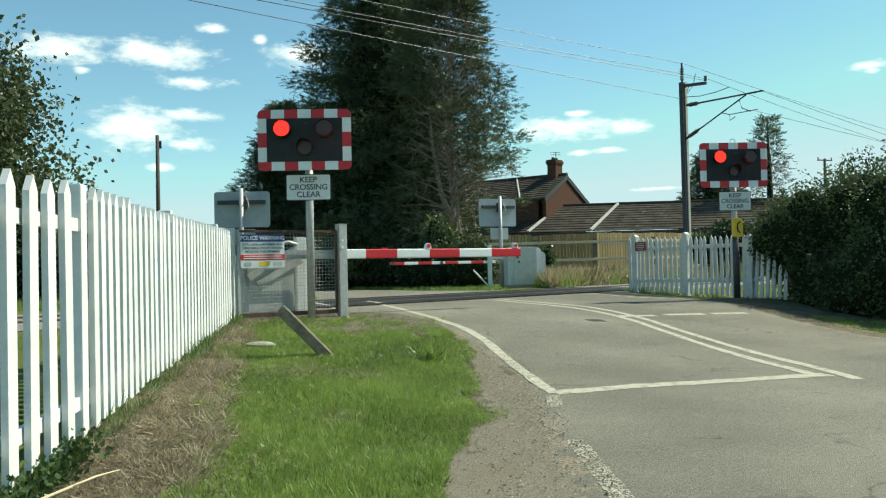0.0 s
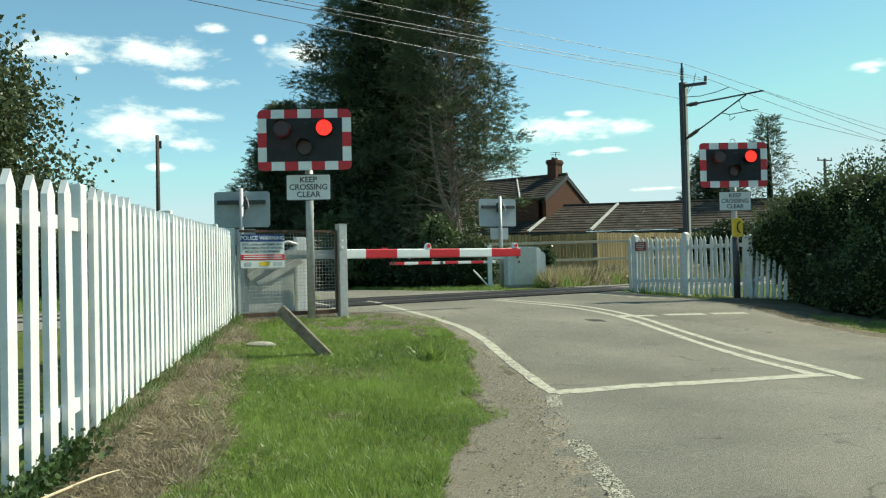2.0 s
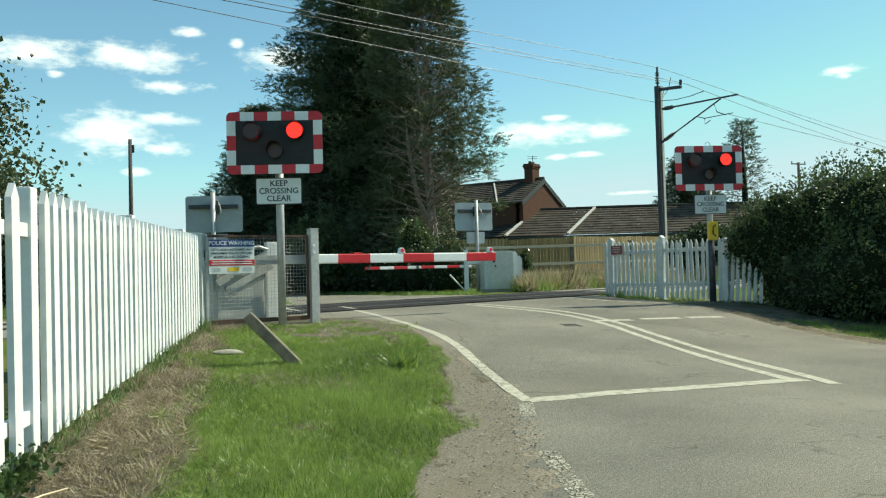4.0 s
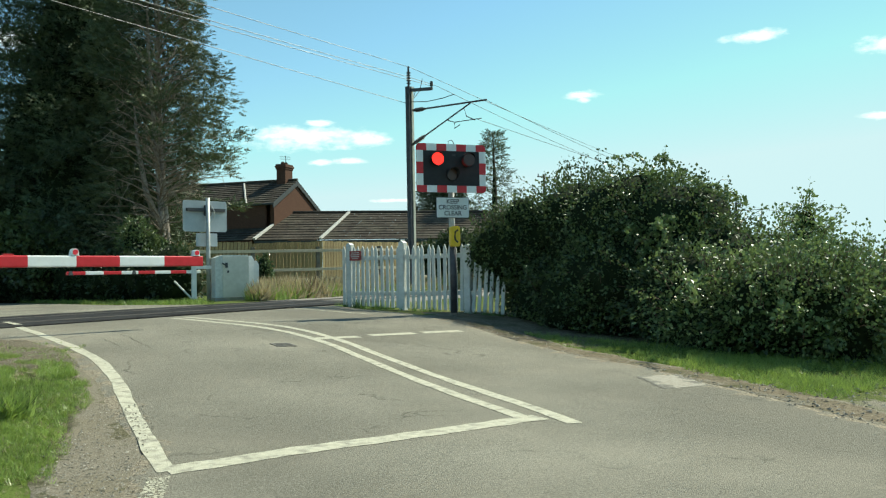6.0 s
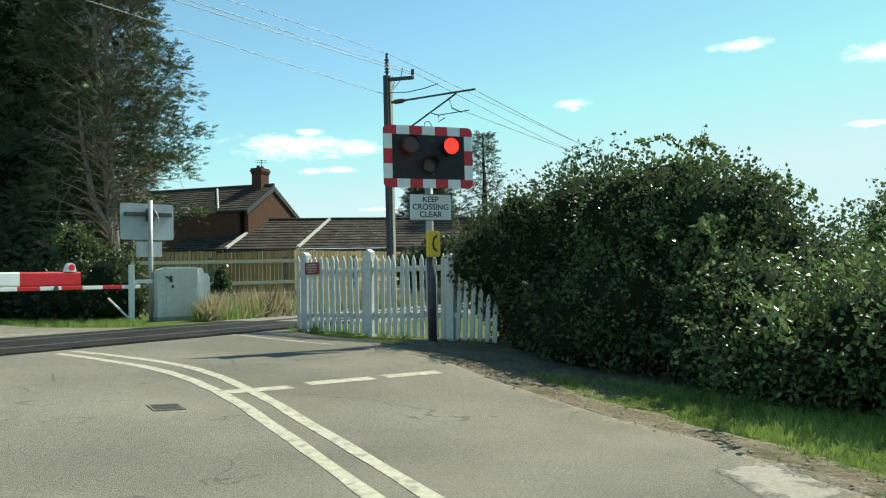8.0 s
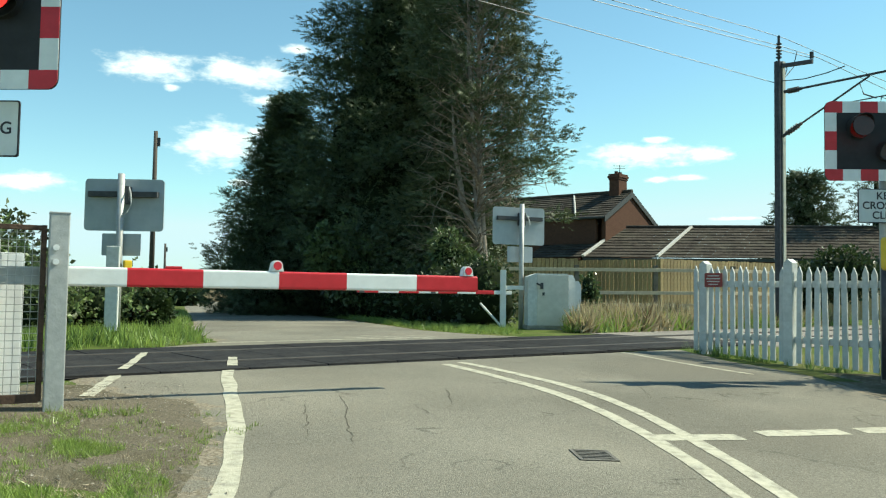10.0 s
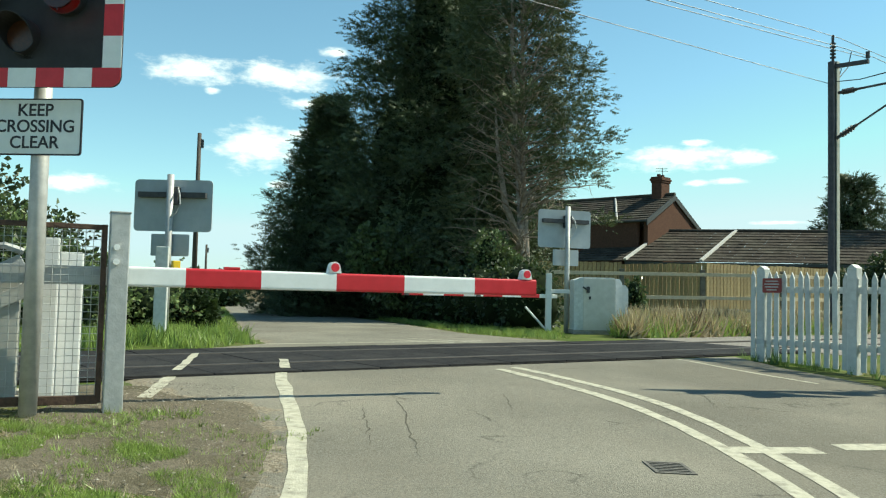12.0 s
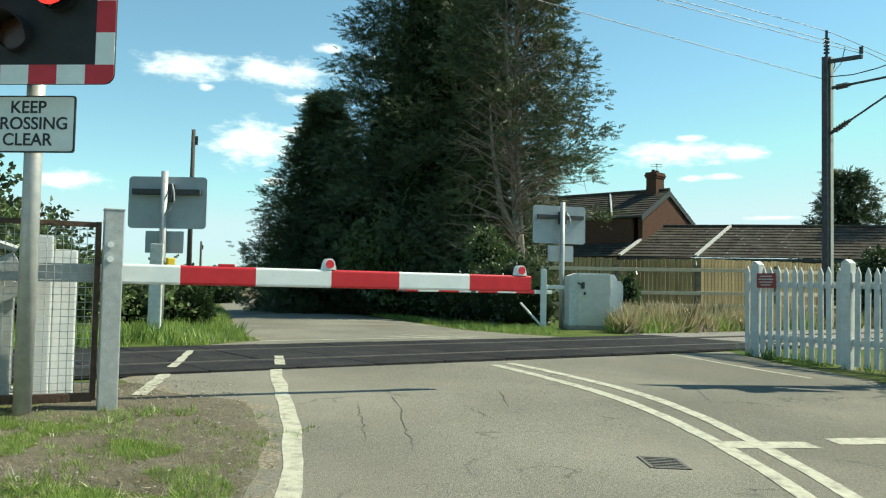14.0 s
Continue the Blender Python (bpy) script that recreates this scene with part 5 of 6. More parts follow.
def house():
    """Brick crossing house: one range, its gable end turned to the railway, chimney on the ridge, lean-to in front."""
    h = thing("house", "red brick two-storey house with brown tiled roofs and chimney", "house", 0, 0, 0)
    C = Vector((7.25, 53.0, 0))                # corner between front and gable end
    G = Vector((0.6, 0.8, 0))                  # along the gable end
    B = Vector((-0.8, 0.6, 0))                 # along the front
    W, LEN, ez, rz = 5.6, 10.0, 5.5, 6.98
    up = Vector((0, 0, 1))

    def at(g, b, z):
        return C + G * g + B * b + up * z
    bm = bmesh.new()
    slab(bm, [at(0, 0, 0), at(W, 0, 0), at(W, 0, ez), at(W / 2, 0, rz), at(0, 0, ez)], 0.25)
    part("gable_wall", bm, BRICK, h, "red brick gable wall")
    bm = bmesh.new()
    slab(bm, [at(0, 0.25, 0), at(0, LEN, 0), at(0, LEN, ez), at(0, 0.25, ez)], -0.25)
    part("front_wall", bm, BRICK, h, "red brick front wall")
    bm = bmesh.new()
    slab(bm, [at(W, 0.25, 0), at(W, LEN, 0), at(W, LEN, ez), at(W, 0.25, ez)], 0.25)
    part("back_wall", bm, BRICK, h)
    o, k = 0.35, (rz - ez) / (W / 2)
    for g0 in (-o, W + o):
        z0 = ez - o * k + 0.08
        roof("roof", h, at(g0, -o, z0), at(g0, LEN, z0), at(W / 2, LEN, rz + 0.08), at(W / 2, -o, rz + 0.08), ROOFTILE, 11, "brown tiled roof slope")
        bm = bmesh.new()
        slab(bm, [at(g0, -o, z0 - 0.26), at(W / 2, -o, rz - 0.20), at(W / 2, -o, rz + 0.10), at(g0, -o, z0 + 0.04)], 0.06)
        part("barge_board", bm, BARGE, h, "dark barge board")
        bm = bmesh.new()
        rod(bm, at(g0, -o, z0 - 0.02), at(g0, LEN, z0 - 0.02), 0.07, n=8)
        part("gutter", bm, BARGE, h, "dark eaves gutter")
    bm = bmesh.new()
    rod(bm, at(W / 2, -o, rz + 0.13), at(W / 2, LEN, rz + 0.13), 0.11, n=8)
    part("ridge", bm, ROOFTILE, h)
    bm = bmesh.new()
    rod(bm, at(-o, 1.45, ez - o * k + 0.16), at(W / 2, 3.5, rz + 0.14), 0.06, n=6)
    part("verge", bm, MORTAR, h, "pale mortar joint between two roof surfaces")
    # brick courses that stand a little proud at the gable
    for z in (2.9, 5.2):
        bm = bmesh.new()
        slab(bm, [at(0.02, -0.03, z), at(W - 0.02, -0.03, z), at(W - 0.02, -0.03, z + 0.09), at(0.02, -0.03, z + 0.09)], 0.03)
        part("string_course", bm, BRICK, h)
    for b, z in ((2.15, 4.72), (6.0, 4.72)):
        m = Matrix.Translation(at(-0.01, b, z)) @ pose(0, 0, 0, 0, 0, math.degrees(math.atan2(-B.y, -B.x)))
        bm = bmesh.new()
        box(bm, (0, 0, 0), (0.86, 0.12, 1.24), 0.01)
        win = part("window", bm, BARGE, h, "dark framed window")
        win.matrix_local = m
        for x in (-0.19, 0.19):
            bm = bmesh.new()
            box(bm, (x, -0.065, 0), (0.32, 0.01, 1.08))
            part("pane", bm, GLASS_DARK, win)
        bm = bmesh.new()
        box(bm, (0, -0.08, -0.66), (1.0, 0.2, 0.08), 0.01)
        part("sill", bm, CONCRETE, win)
    # chimney stack astride the ridge
    c = at(W / 2, 0.55, 0)
    bm = bmesh.new()
    box(bm, (0, 0, 0.72), (0.62, 0.95, 1.44), 0.015)
    chim = part("chimney", bm, BRICK, h, "red brick chimney stack")
    chim.matrix_local = pose(c.x, c.y, rz - 0.35, 0, 0, math.degrees(math.atan2(G.y, G.x)) - 90)
    for zz, w in ((1.22, 0.08), (1.33, 0.16), (1.44, 0.08)):
        bm = bmesh.new()
        box(bm, (0, 0, zz), (0.62 + w, 0.95 + w, 0.11), 0.01)
        part("corbel", bm, BRICK, chim)
    for y in (-0.22, 0.22):
        bm = bmesh.new()
        rod(bm, (0, y, 1.48), (0, y, 1.66), 0.12, 0.10, 10)
        part("pot", bm, BRICK, chim)
    bm = bmesh.new()
    rod(bm, (0.1, 0, 1.45), (0.1, 0, 2.05), 0.02, n=6)
    for z in (2.0, 1.86):
        rod(bm, (-0.2, -0.2, z), (0.3, 0.25, z), 0.014, n=5)
    part("aerial", bm, DARKSTEEL, chim, "television aerial")
    # lean-to against the front
    roof("roof", h, at(-2.0, 0.1, 3.15), at(-2.0, 3.6, 3.15), at(0, 3.6, 4.05), at(0, 0.1, 4.05), ROOFTILE, 6, "dark tiled lean-to roof")
    bm = bmesh.new()
    slab(bm, [at(-1.9, 0.15, 0), at(-1.9, 3.5, 0), at(-1.9, 3.5, 3.12), at(-1.9, 0.15, 3.12)], -0.2)
    part("lean_to_wall", bm, BRICK, h)


def outbuilding():
    """Long low range with two roof heights."""
    h = thing("outbuilding", "long low brick outbuilding with a mossy brown tiled roof", "outbuilding", 0, 0, 0)
    ez = 3.13
    a0, a1, a2 = Vector((6.05, 51.0, 0)), Vector((9.8, 50.6, 0)), Vector((22.5, 49.4, 0))
    up = Vector((2.6, 3.8, 0))
    for p, q, rz, nm in ((a0, a1, 4.98, 1), (a1 + Vector((0.02, 0, 0)), a2, 5.0, 2)):
        roof("roof", h, (p.x, p.y, ez), (q.x, q.y, ez), (q.x + up.x, q.y + up.y, rz), (p.x + up.x, p.y + up.y, rz), ROOFTILE, 11, "mossy brown tiled roof slope")
        bm = bmesh.new()
        rod(bm, (p.x + up.x, p.y + up.y, rz + 0.05), (q.x + up.x, q.y + up.y, rz + 0.05), 0.1, n=8)
        part("ridge", bm, ROOFTILE, h)
        bm = bmesh.new()
        slab(bm, [(p.x + 0.15, p.y + 0.2, 0), (q.x, q.y + 0.2, 0), (q.x, q.y + 0.2, ez - 0.05), (p.x + 0.15, p.y + 0.2, ez - 0.05)], -0.2)
        part("wall", bm, BRICK, h)
        bm = bmesh.new()
        slab(bm, [(p.x, p.y - 0.02, ez - 0.16), (q.x, q.y - 0.02, ez - 0.16), (q.x, q.y - 0.02, ez - 0.02), (p.x, p.y - 0.02, ez - 0.02)], 0.05)
        part("gutter", bm, BARGE, h)
    for p in (a0, a1):
        bm = bmesh.new()
        d = Vector((up.x, up.y, 4.98 - ez))
        s = Vector((p.x, p.y, ez + 0.08))
        m = Matrix.Translation(s + d / 2) @ d.to_track_quat("X", "Z").to_matrix().to_4x4()
        box(bm, (0, 0, 0), (d.length, 0.16, 0.12), 0.01)
        v = part("verge", bm, MORTAR, h, "pale mortar verge")
        v.matrix_local = m
    # right-hand gable end in brick
    g = a2
    bm = bmesh.new()
    slab(bm, [(g.x, g.y, 0), (g.x + 4.2, g.y + 7.2, 0), (g.x + 4.2, g.y + 7.2, ez), (g.x + up.x, g.y + up.y, 5.0), (g.x, g.y, ez)], -0.2)
    part("gable_wall", bm, BRICK, h)


house()
outbuilding()


def board_fence():
    f = thing("board_fence", "tan close-board garden fence behind the railway", "fence", 0, 0, 0)
    pts = [(0.8, 37.5), (4.6, 38.0), (7.3, 36.6), (12.4, 39.6), (18, 41.0)]
    tops = [2.50, 2.46, 2.46, 2.55, 2.6]
    me = {}
    for (p, q, t) in zip(pts[:-1], pts[1:], tops):
        p, q = Vector((*p, 0)), Vector((*q, 0))
        n = int((q - p).length / 0.15)
        ang = math.degrees(math.atan2((q - p).y, (q - p).x))
        for k in range(n):
            c = p.lerp(q, (k + 0.5) / n)
            z0 = float(level(c.x, c.y)) - 0.02
            key = round(t, 2)
            if key not in me:
                bm = bmesh.new()
                box(bm, (0, 0, (t - z0) / 2), (0.135, 0.02, t - z0), 0.003)
                m_ = bpy.data.meshes.new("board")
                bm.to_mesh(m_)
                bm.free()
                m_.materials.append(FENCEWOOD)
                me[key] = m_
            o = new("board", me[key])
            o.parent = f
            o.matrix_local = pose(c.x, c.y, z0 + random.uniform(-0.02, 0.01), 0, 0, ang)


def rail_fence():
    """Post and rail fence along the far side of the railway."""
    f = thing("post_and_rail_fence", "pale weathered post and rail fence along the railway", "fence", 0, 0, 0)
    P = [(1.6, 31.2), (3.95, 31.5), (6.25, 31.8), (8.6, 32.3), (11.0, 34.0)]
    zt = [1.97, 1.98, 2.0, 2.02, 2.02]
    for (x, y), t in zip(P, zt):
        g = float(level(x, y)) - 0.1
        bm = bmesh.new()
        box(bm, (0, 0, (t + 0.1 - g) / 2), (0.13, 0.10, t + 0.1 - g), 0.01)
        o = part("post", bm, OLDWOOD, f)
        o.matrix_local = pose(x, y, g, 0, 0, 8)
    for (a, za), (b, zb) in zip(zip(P, zt), zip(P[1:], zt[1:])):
        for dz in (0.0, -0.66, -1.02):
            p, q = Vector((a[0], a[1] - 0.06, za + dz - 0.04)), Vector((b[0], b[1] - 0.06, zb + dz - 0.04))
            d = q - p
            bm = bmesh.new()
            box(bm, (0, 0, 0), (d.length, 0.04, 0.10), 0.006)
            o = part("rail", bm, RAILWOOD, f)
            o.matrix_local = Matrix.Translation((p + q) / 2) @ pose(0, 0, 0, 0, -math.degrees(math.atan2(d.z, d.xy.length)), math.degrees(math.atan2(d.y, d.x)))


board_fence()
rail_fence()


def paddock_fence():
    f = thing("paddock_fence", "dark brown post and rail fence along the field edge", "fence", 0, 0, 0)
    p, q = Vector((29.5, 30.0, 0)), Vector((27.0, 8.0, 0))
    n = 9
    for k in range(n + 1):
        c = p.lerp(q, k / n)
        g = float(level(c.x, c.y))
        bm = bmesh.new()
        box(bm, (c.x, c.y, g + 0.55), (0.13, 0.13, 1.2), 0.01)
        part("post", bm, DARKWOOD, f)
    for z in (1.02, 0.35):
        for k in range(n):
            a, b = p.lerp(q, k / n), p.lerp(q, (k + 1) / n)
            g = float(level((a.x + b.x) / 2, (a.y + b.y) / 2))
            bm = bmesh.new()
            d = b - a
            box(bm, ((a.x + b.x) / 2 - 0.09, (a.y + b.y) / 2, g + z), (0.05, d.length + 0.02, 0.17), 0.006, Matrix.Rotation(math.atan2(-d.x, d.y), 4, "Z"))
            part("rail", bm, DARKWOOD, f)


paddock_fence()


# ---- plants ----
def sprays(at_pts, ways, size, rng, template):
    """Copies of a small template of triangles: each set at a point, along a way, with a random roll and size."""
    n = len(at_pts)
    tv, tf = template
    w = ways / np.linalg.norm(ways, axis=1)[:, None]
    r = rng.randn(n, 3)
    side = np.cross(w, r)
    side /= np.linalg.norm(side, axis=1)[:, None]
    up = np.cross(side, w)
    s = size[:, None, None]
    v = at_pts[:, None] + s * (tv[None, :, 0:1] * side[:, None] + tv[None, :, 1:2] * w[:, None] + tv[None, :, 2:3] * up[:, None])
    f = (tf[None] + (np.arange(n) * len(tv))[:, None, None]).reshape(-1, tf.shape[1])
    return v.reshape(-1, 3), f


LEAF = (np.array([(0, 0, 0), (-0.36, 0.5, 0.10), (0.36, 0.5, 0.10), (0, 1.0, -0.05)], float), np.array([(0, 2, 3), (0, 3, 1)]))
FROND_V, FROND_F = [], []
for _k in range(3):
    for _sd in (-1, 1):
        _b, _t = len(FROND_V), _k * 0.26
        FROND_V += [(0, _t, 0), (0, _t + 0.2, 0.0), (_sd * (0.30 - 0.06 * _k), _t + 0.36, 0.10 - 0.12 * (_k % 2))]
        FROND_F.append((_b, _b + 1, _b + 2))
_b = len(FROND_V)
FROND_V += [(-0.07, 0.70, 0), (0.07, 0.70, 0), (0, 1.12, -0.08)]
FROND_F.append((_b, _b + 1, _b + 2))
FROND = (np.array(FROND_V, float), np.array(FROND_F))
BLADES_V, BLADES_F = [], []
for _k, (_x, _h, _l) in enumerate(((-0.14, 0.8, -0.25), (-0.04, 1.0, 0.1), (0.05, 0.9, 0.3), (0.13, 0.7, -0.1), (0.0, 0.6, 0.45))):
    _b = len(BLADES_V)
    BLADES_V += [(_x - 0.045, 0, 0.1 * _k - 0.2), (_x + 0.045, 0, 0.1 * _k - 0.2), (_x + _l, _h, 0.2 * _l * (_k - 2))]
    BLADES_F.append((_b, _b + 1, _b + 2))
BLADES = (np.array(BLADES_V, float), np.array(BLADES_F))


def conifer(label, x, y, h, radius, seed, n_branch=300, clump=24, foot=0.04, bare=(), none=(), leaf=None, stems=(), size=0.34, shape=0.9, dark=0.5, reach=0.85):
    """Tall cypress: stems, limbs all the way up, each ending in layered plumes of fronds with gaps between.
    bare: (direction in degrees, half angle, lowest, highest height) where limbs are leafless; none: the same, with no limbs."""
    rng = np.random.RandomState(seed)
    g = float(level(x, y))
    t = thing("conifer", label, "conifer", x, y, g)
    for pts in stems or ([(0, 0, -0.1), (0.1, 0.05, h * 0.5), (0, 0, h * 0.96)],):
        bm = bmesh.new()
        pipe(bm, pts, 0.14 if stems else 0.3, 9, 0.03)
        part("trunk", bm, BARK if stems else DARKBARK, t, "pale grey-brown trunk" if stems else "", True)
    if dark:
        # added solid core: the crown's inner shade as dark colour, closes sky gaps
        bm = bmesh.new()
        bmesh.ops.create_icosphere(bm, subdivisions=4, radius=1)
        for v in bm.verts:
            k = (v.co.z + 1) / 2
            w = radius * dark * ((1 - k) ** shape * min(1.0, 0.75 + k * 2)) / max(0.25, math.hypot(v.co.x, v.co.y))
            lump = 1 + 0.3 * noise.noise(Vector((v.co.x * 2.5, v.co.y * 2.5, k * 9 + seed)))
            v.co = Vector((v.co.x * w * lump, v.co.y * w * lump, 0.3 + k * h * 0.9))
        part("shade_core", bm, SHADE, t, "dark solid core standing in for inner shade", True)
    P, Wv, S, limbs = [], [], [], bmesh.new()
    within = lambda sector, a, z: abs((math.degrees(a) - sector[0] + 180) % 360 - 180) < sector[1] and sector[2] < z < sector[3]
    for k in range(n_branch):
        f = foot + (1 - foot) * (k + rng.rand()) / n_branch
        f = foot + (f - foot) ** 1.12
        az = k * 2.39996 + rng.randn() * 0.25
        z0 = f * h * 0.96
        prof = min(1.0, (1 - f) / reach) ** shape * min(1.0, 0.72 + f * 2.2)
        L = radius * prof * (1 + 0.14 * math.sin(az * 3 + f * 9 + seed)) * rng.uniform(0.78, 1.12) + 0.25
        if any(within(q, az, z0) for q in none):
            continue
        d = np.array([math.cos(az), math.sin(az), 0])
        sd = np.array([-math.sin(az), math.cos(az), 0])
        rise, drop = 0.10 + 0.45 * f, 0.30 * (1 - f)

        def along(u):
            return d * L * u + np.array([0, 0, z0 + L * (rise * u - drop * u * u + 0.16 * max(0.0, u - 0.7))])
        if any(within(q, az, z0) for q in bare) and rng.rand() < 0.9:
            pts = [tuple(along(0.0))] + [tuple(along(u) * np.array([1, 1, 1]) + rng.randn(3) * 0.07 + np.array([0, 0, 0.25 * L * u])) for u in (0.3, 0.55, 0.8)]
            pipe(limbs, pts, 0.04, 4, 0.009)
            for _ in range(9):
                q = Vector(pts[rng.randint(1, 3)]).lerp(Vector(pts[3]), rng.rand())
                e = np.array(q) + d * rng.uniform(0.1, 0.6) + rng.randn(3) * 0.3
                pipe(limbs, [tuple(q), tuple((np.array(q) + e) / 2 + rng.randn(3) * 0.05), tuple(e)], 0.010, 3, 0.003)
            if rng.rand() < 0.92:
                continue
            ends = [along(rng.uniform(0.4, 0.9))]
        else:
            if k % 4 == 0:
                pipe(limbs, [tuple(along(0)), tuple(along(0.4)), tuple(along(0.8))], 0.04, 4, 0.01)
            ends = [along(1.0)]
            for u in np.arange(0.42, 0.97, 0.5 / max(1.0, L)):
                side = rng.choice((-1, 1))
                ends.append(along(u) + sd * side * L * rng.uniform(0.05, 0.30) * (1.25 - u) * 1.4)
        for c in ends:
            m = int(clump * rng.uniform(0.7, 1.3))
            q = rng.randn(m, 3) * np.array([0.24, 0.24, 0.11]) * (0.75 + 0.12 * L)
            lean = q @ d
            p = c + q
            p[:, 2] += 0.12 * lean - 0.25 * np.abs(q @ sd)
            way = d * 0.7 + (q / 0.25) * np.array([0.7, 0.7, 0.4]) + rng.randn(m, 3) * 0.4
            way[:, 2] += 0.10
            P.append(p), Wv.append(way), S.append(size * (0.55 + 0.75 * rng.rand(m)))
    v, f = sprays(np.concatenate(P), np.concatenate(Wv), np.concatenate(S), rng, FROND)
    v[:, 2] = np.maximum(v[:, 2], 0.02)
    soup("crown", v, f, leaf or CONIFER, t)
    tagged(part("branch_growth", limbs, TWIGBARK if bare else DARKBARK, t), kind="stuff")
    return t


TWIGBARK = surface("brown_grey_twigs", (0.19, 0.145, 0.11), (0.36, 0.295, 0.235), 7, 0.9, bump=0.3)
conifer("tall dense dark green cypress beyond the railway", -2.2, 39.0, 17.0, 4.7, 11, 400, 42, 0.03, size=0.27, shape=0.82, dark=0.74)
conifer("tall cypress with bare pale twin trunks and brown twigs", 0.95, 34.4, 13.4, 2.55, 23, 330, 40, 0.06, bare=((-105, 66, 0.0, 10.6), (-20, 110, 0.0, 4.4)), none=((10, 75, 0.0, 3.2),), leaf=CONIFER_DRY,
        stems=([(0.35, 0, -0.1), (0.1, 0, 2.3), (-0.1, 0, 5.2), (-0.35, 0, 9.0), (-0.4, 0, 12.9)], [(0.4, 0.1, -0.1), (0.22, 0.1, 2.6), (0.05, 0.1, 5.4), (0.0, 0.1, 9.0), (-0.2, 0, 12.0)], [(0.1, 0, 2.4), (-0.45, -0.1, 3.8), (-0.75, -0.2, 5.6), (-0.85, -0.2, 7.0)]),
        size=0.24, shape=0.6, dark=0, reach=0.8)
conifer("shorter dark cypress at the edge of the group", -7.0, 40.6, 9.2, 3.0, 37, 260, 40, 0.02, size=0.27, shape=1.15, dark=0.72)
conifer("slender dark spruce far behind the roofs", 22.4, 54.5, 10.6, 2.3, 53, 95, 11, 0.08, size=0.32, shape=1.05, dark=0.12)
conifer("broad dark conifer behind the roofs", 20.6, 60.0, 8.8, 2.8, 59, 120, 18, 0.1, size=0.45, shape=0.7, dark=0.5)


def leafy(name, label, category, blobs, n, leaf_size, material, seed, core=0.78, stems=0, pale=None, shoots=0, kind="", depth=0.35):
    """A bush or hedge: dark solids painted as its inner shade, and leaves on and outside their skin. blobs: (x, y, z,
    rx, ry, rz).
    """
    rng = np.random.RandomState(seed)
    b = np.array(blobs, float)
    x0, y0 = b[:, 0].mean(), b[:, 1].mean()
    g = float(level(x0, y0))
    t = thing(name, label, category, x0, y0, g, kind=kind)
    off = np.array([x0, y0, g])
    # dark blobs fill the inside, so hollows between leaves look shaded
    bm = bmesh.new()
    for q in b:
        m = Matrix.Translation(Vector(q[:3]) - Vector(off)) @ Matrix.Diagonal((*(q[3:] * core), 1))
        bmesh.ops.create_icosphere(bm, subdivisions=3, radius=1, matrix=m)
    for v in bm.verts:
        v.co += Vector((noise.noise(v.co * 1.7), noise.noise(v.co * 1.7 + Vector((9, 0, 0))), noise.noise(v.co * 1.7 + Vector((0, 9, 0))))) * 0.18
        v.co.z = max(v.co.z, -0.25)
    part("shade_core", bm, SHADE, t, "dark solid core standing in for inner shade", True)
    area = (b[:, 3] * b[:, 4] + b[:, 3] * b[:, 5] + b[:, 4] * b[:, 5])
    which = rng.choice(len(b), n, p=area / area.sum())
    d = rng.randn(n, 3)
    d /= np.linalg.norm(d, axis=1)[:, None]
    lump = np.array([noise.noise(Vector(tuple(v * 3.0 + w * 7.0))) for v, w in zip(d, which)])
    rad = 0.84 + 0.36 * lump + depth * (rng.rand(n) - 0.6)
    p = b[which, :3] + d * b[which, 3:] * rad[:, None]
    gz = level(p[:, 0], p[:, 1])
    ok = p[:, 2] > gz + 0.02
    # drop those buried deep in a neighbouring blob
    inside = np.zeros(n, bool)
    for k, q in enumerate(b):
        e = np.linalg.norm((p - q[:3]) / q[3:], axis=1)
        inside |= (e < 0.68) & (which != k)
    ok &= ~inside
    hollow = np.array([noise.noise(Vector(tuple(q * 2.4))) for q in p])
    ok &= (hollow > -0.12) | (rng.rand(n) < 0.3)
    p, d = p[ok], d[ok]
    way = d + rng.randn(len(p), 3) * 0.7
    way[:, 2] -= 0.15
    sz = leaf_size * (0.55 + 0.9 * rng.rand(len(p)))
    cut = int(len(p) * (0.0 if pale is None else 0.55))
    v, f = sprays(p[cut:] - off, way[cut:], sz[cut:], rng, LEAF)
    soup("leaves", v, f, material, t)
    if cut:
        v, f = sprays(p[:cut] - off, way[:cut], sz[:cut], rng, LEAF)
        soup("pale_leaves", v, f, pale, t)
    if shoots:
        bm = bmesh.new()
        sp, sw = [], []
        for _ in range(shoots):
            k = rng.randint(len(b))
            e = rng.randn(3)
            e[2] = abs(e[2]) * 1.1
            e /= np.linalg.norm(e)
            s = b[k, :3] + e * b[k, 3:] * 0.9
            if s[2] < level(s[0], s[1]) + 0.3:
                continue
            ln = 0.22 + 0.40 * rng.rand()
            pts = [s - off]
            dirn = e + np.array([0, 0, 0.4])
            for j in range(4):
                dirn = dirn + rng.randn(3) * 0.25 - np.array([0, 0, 0.12 * j])
                pts.append(pts[-1] + dirn / np.linalg.norm(dirn) * ln / 4)
                for _q in range(5):
                    sp.append(pts[-1] + off + rng.randn(3) * 0.03)
                    sw.append(rng.randn(3) + dirn * 0.5)
            pipe(bm, [tuple(q) for q in pts], 0.006, 4, 0.002)
        tagged(part("stem_growth", bm, TWIG, t), kind="stuff")
        v, f = sprays(np.array(sp) - off, np.array(sw), leaf_size * (0.6 + 0.7 * rng.rand(len(sp))), rng, LEAF)
        soup("shoot_leaves", v, f, pale or material, t)
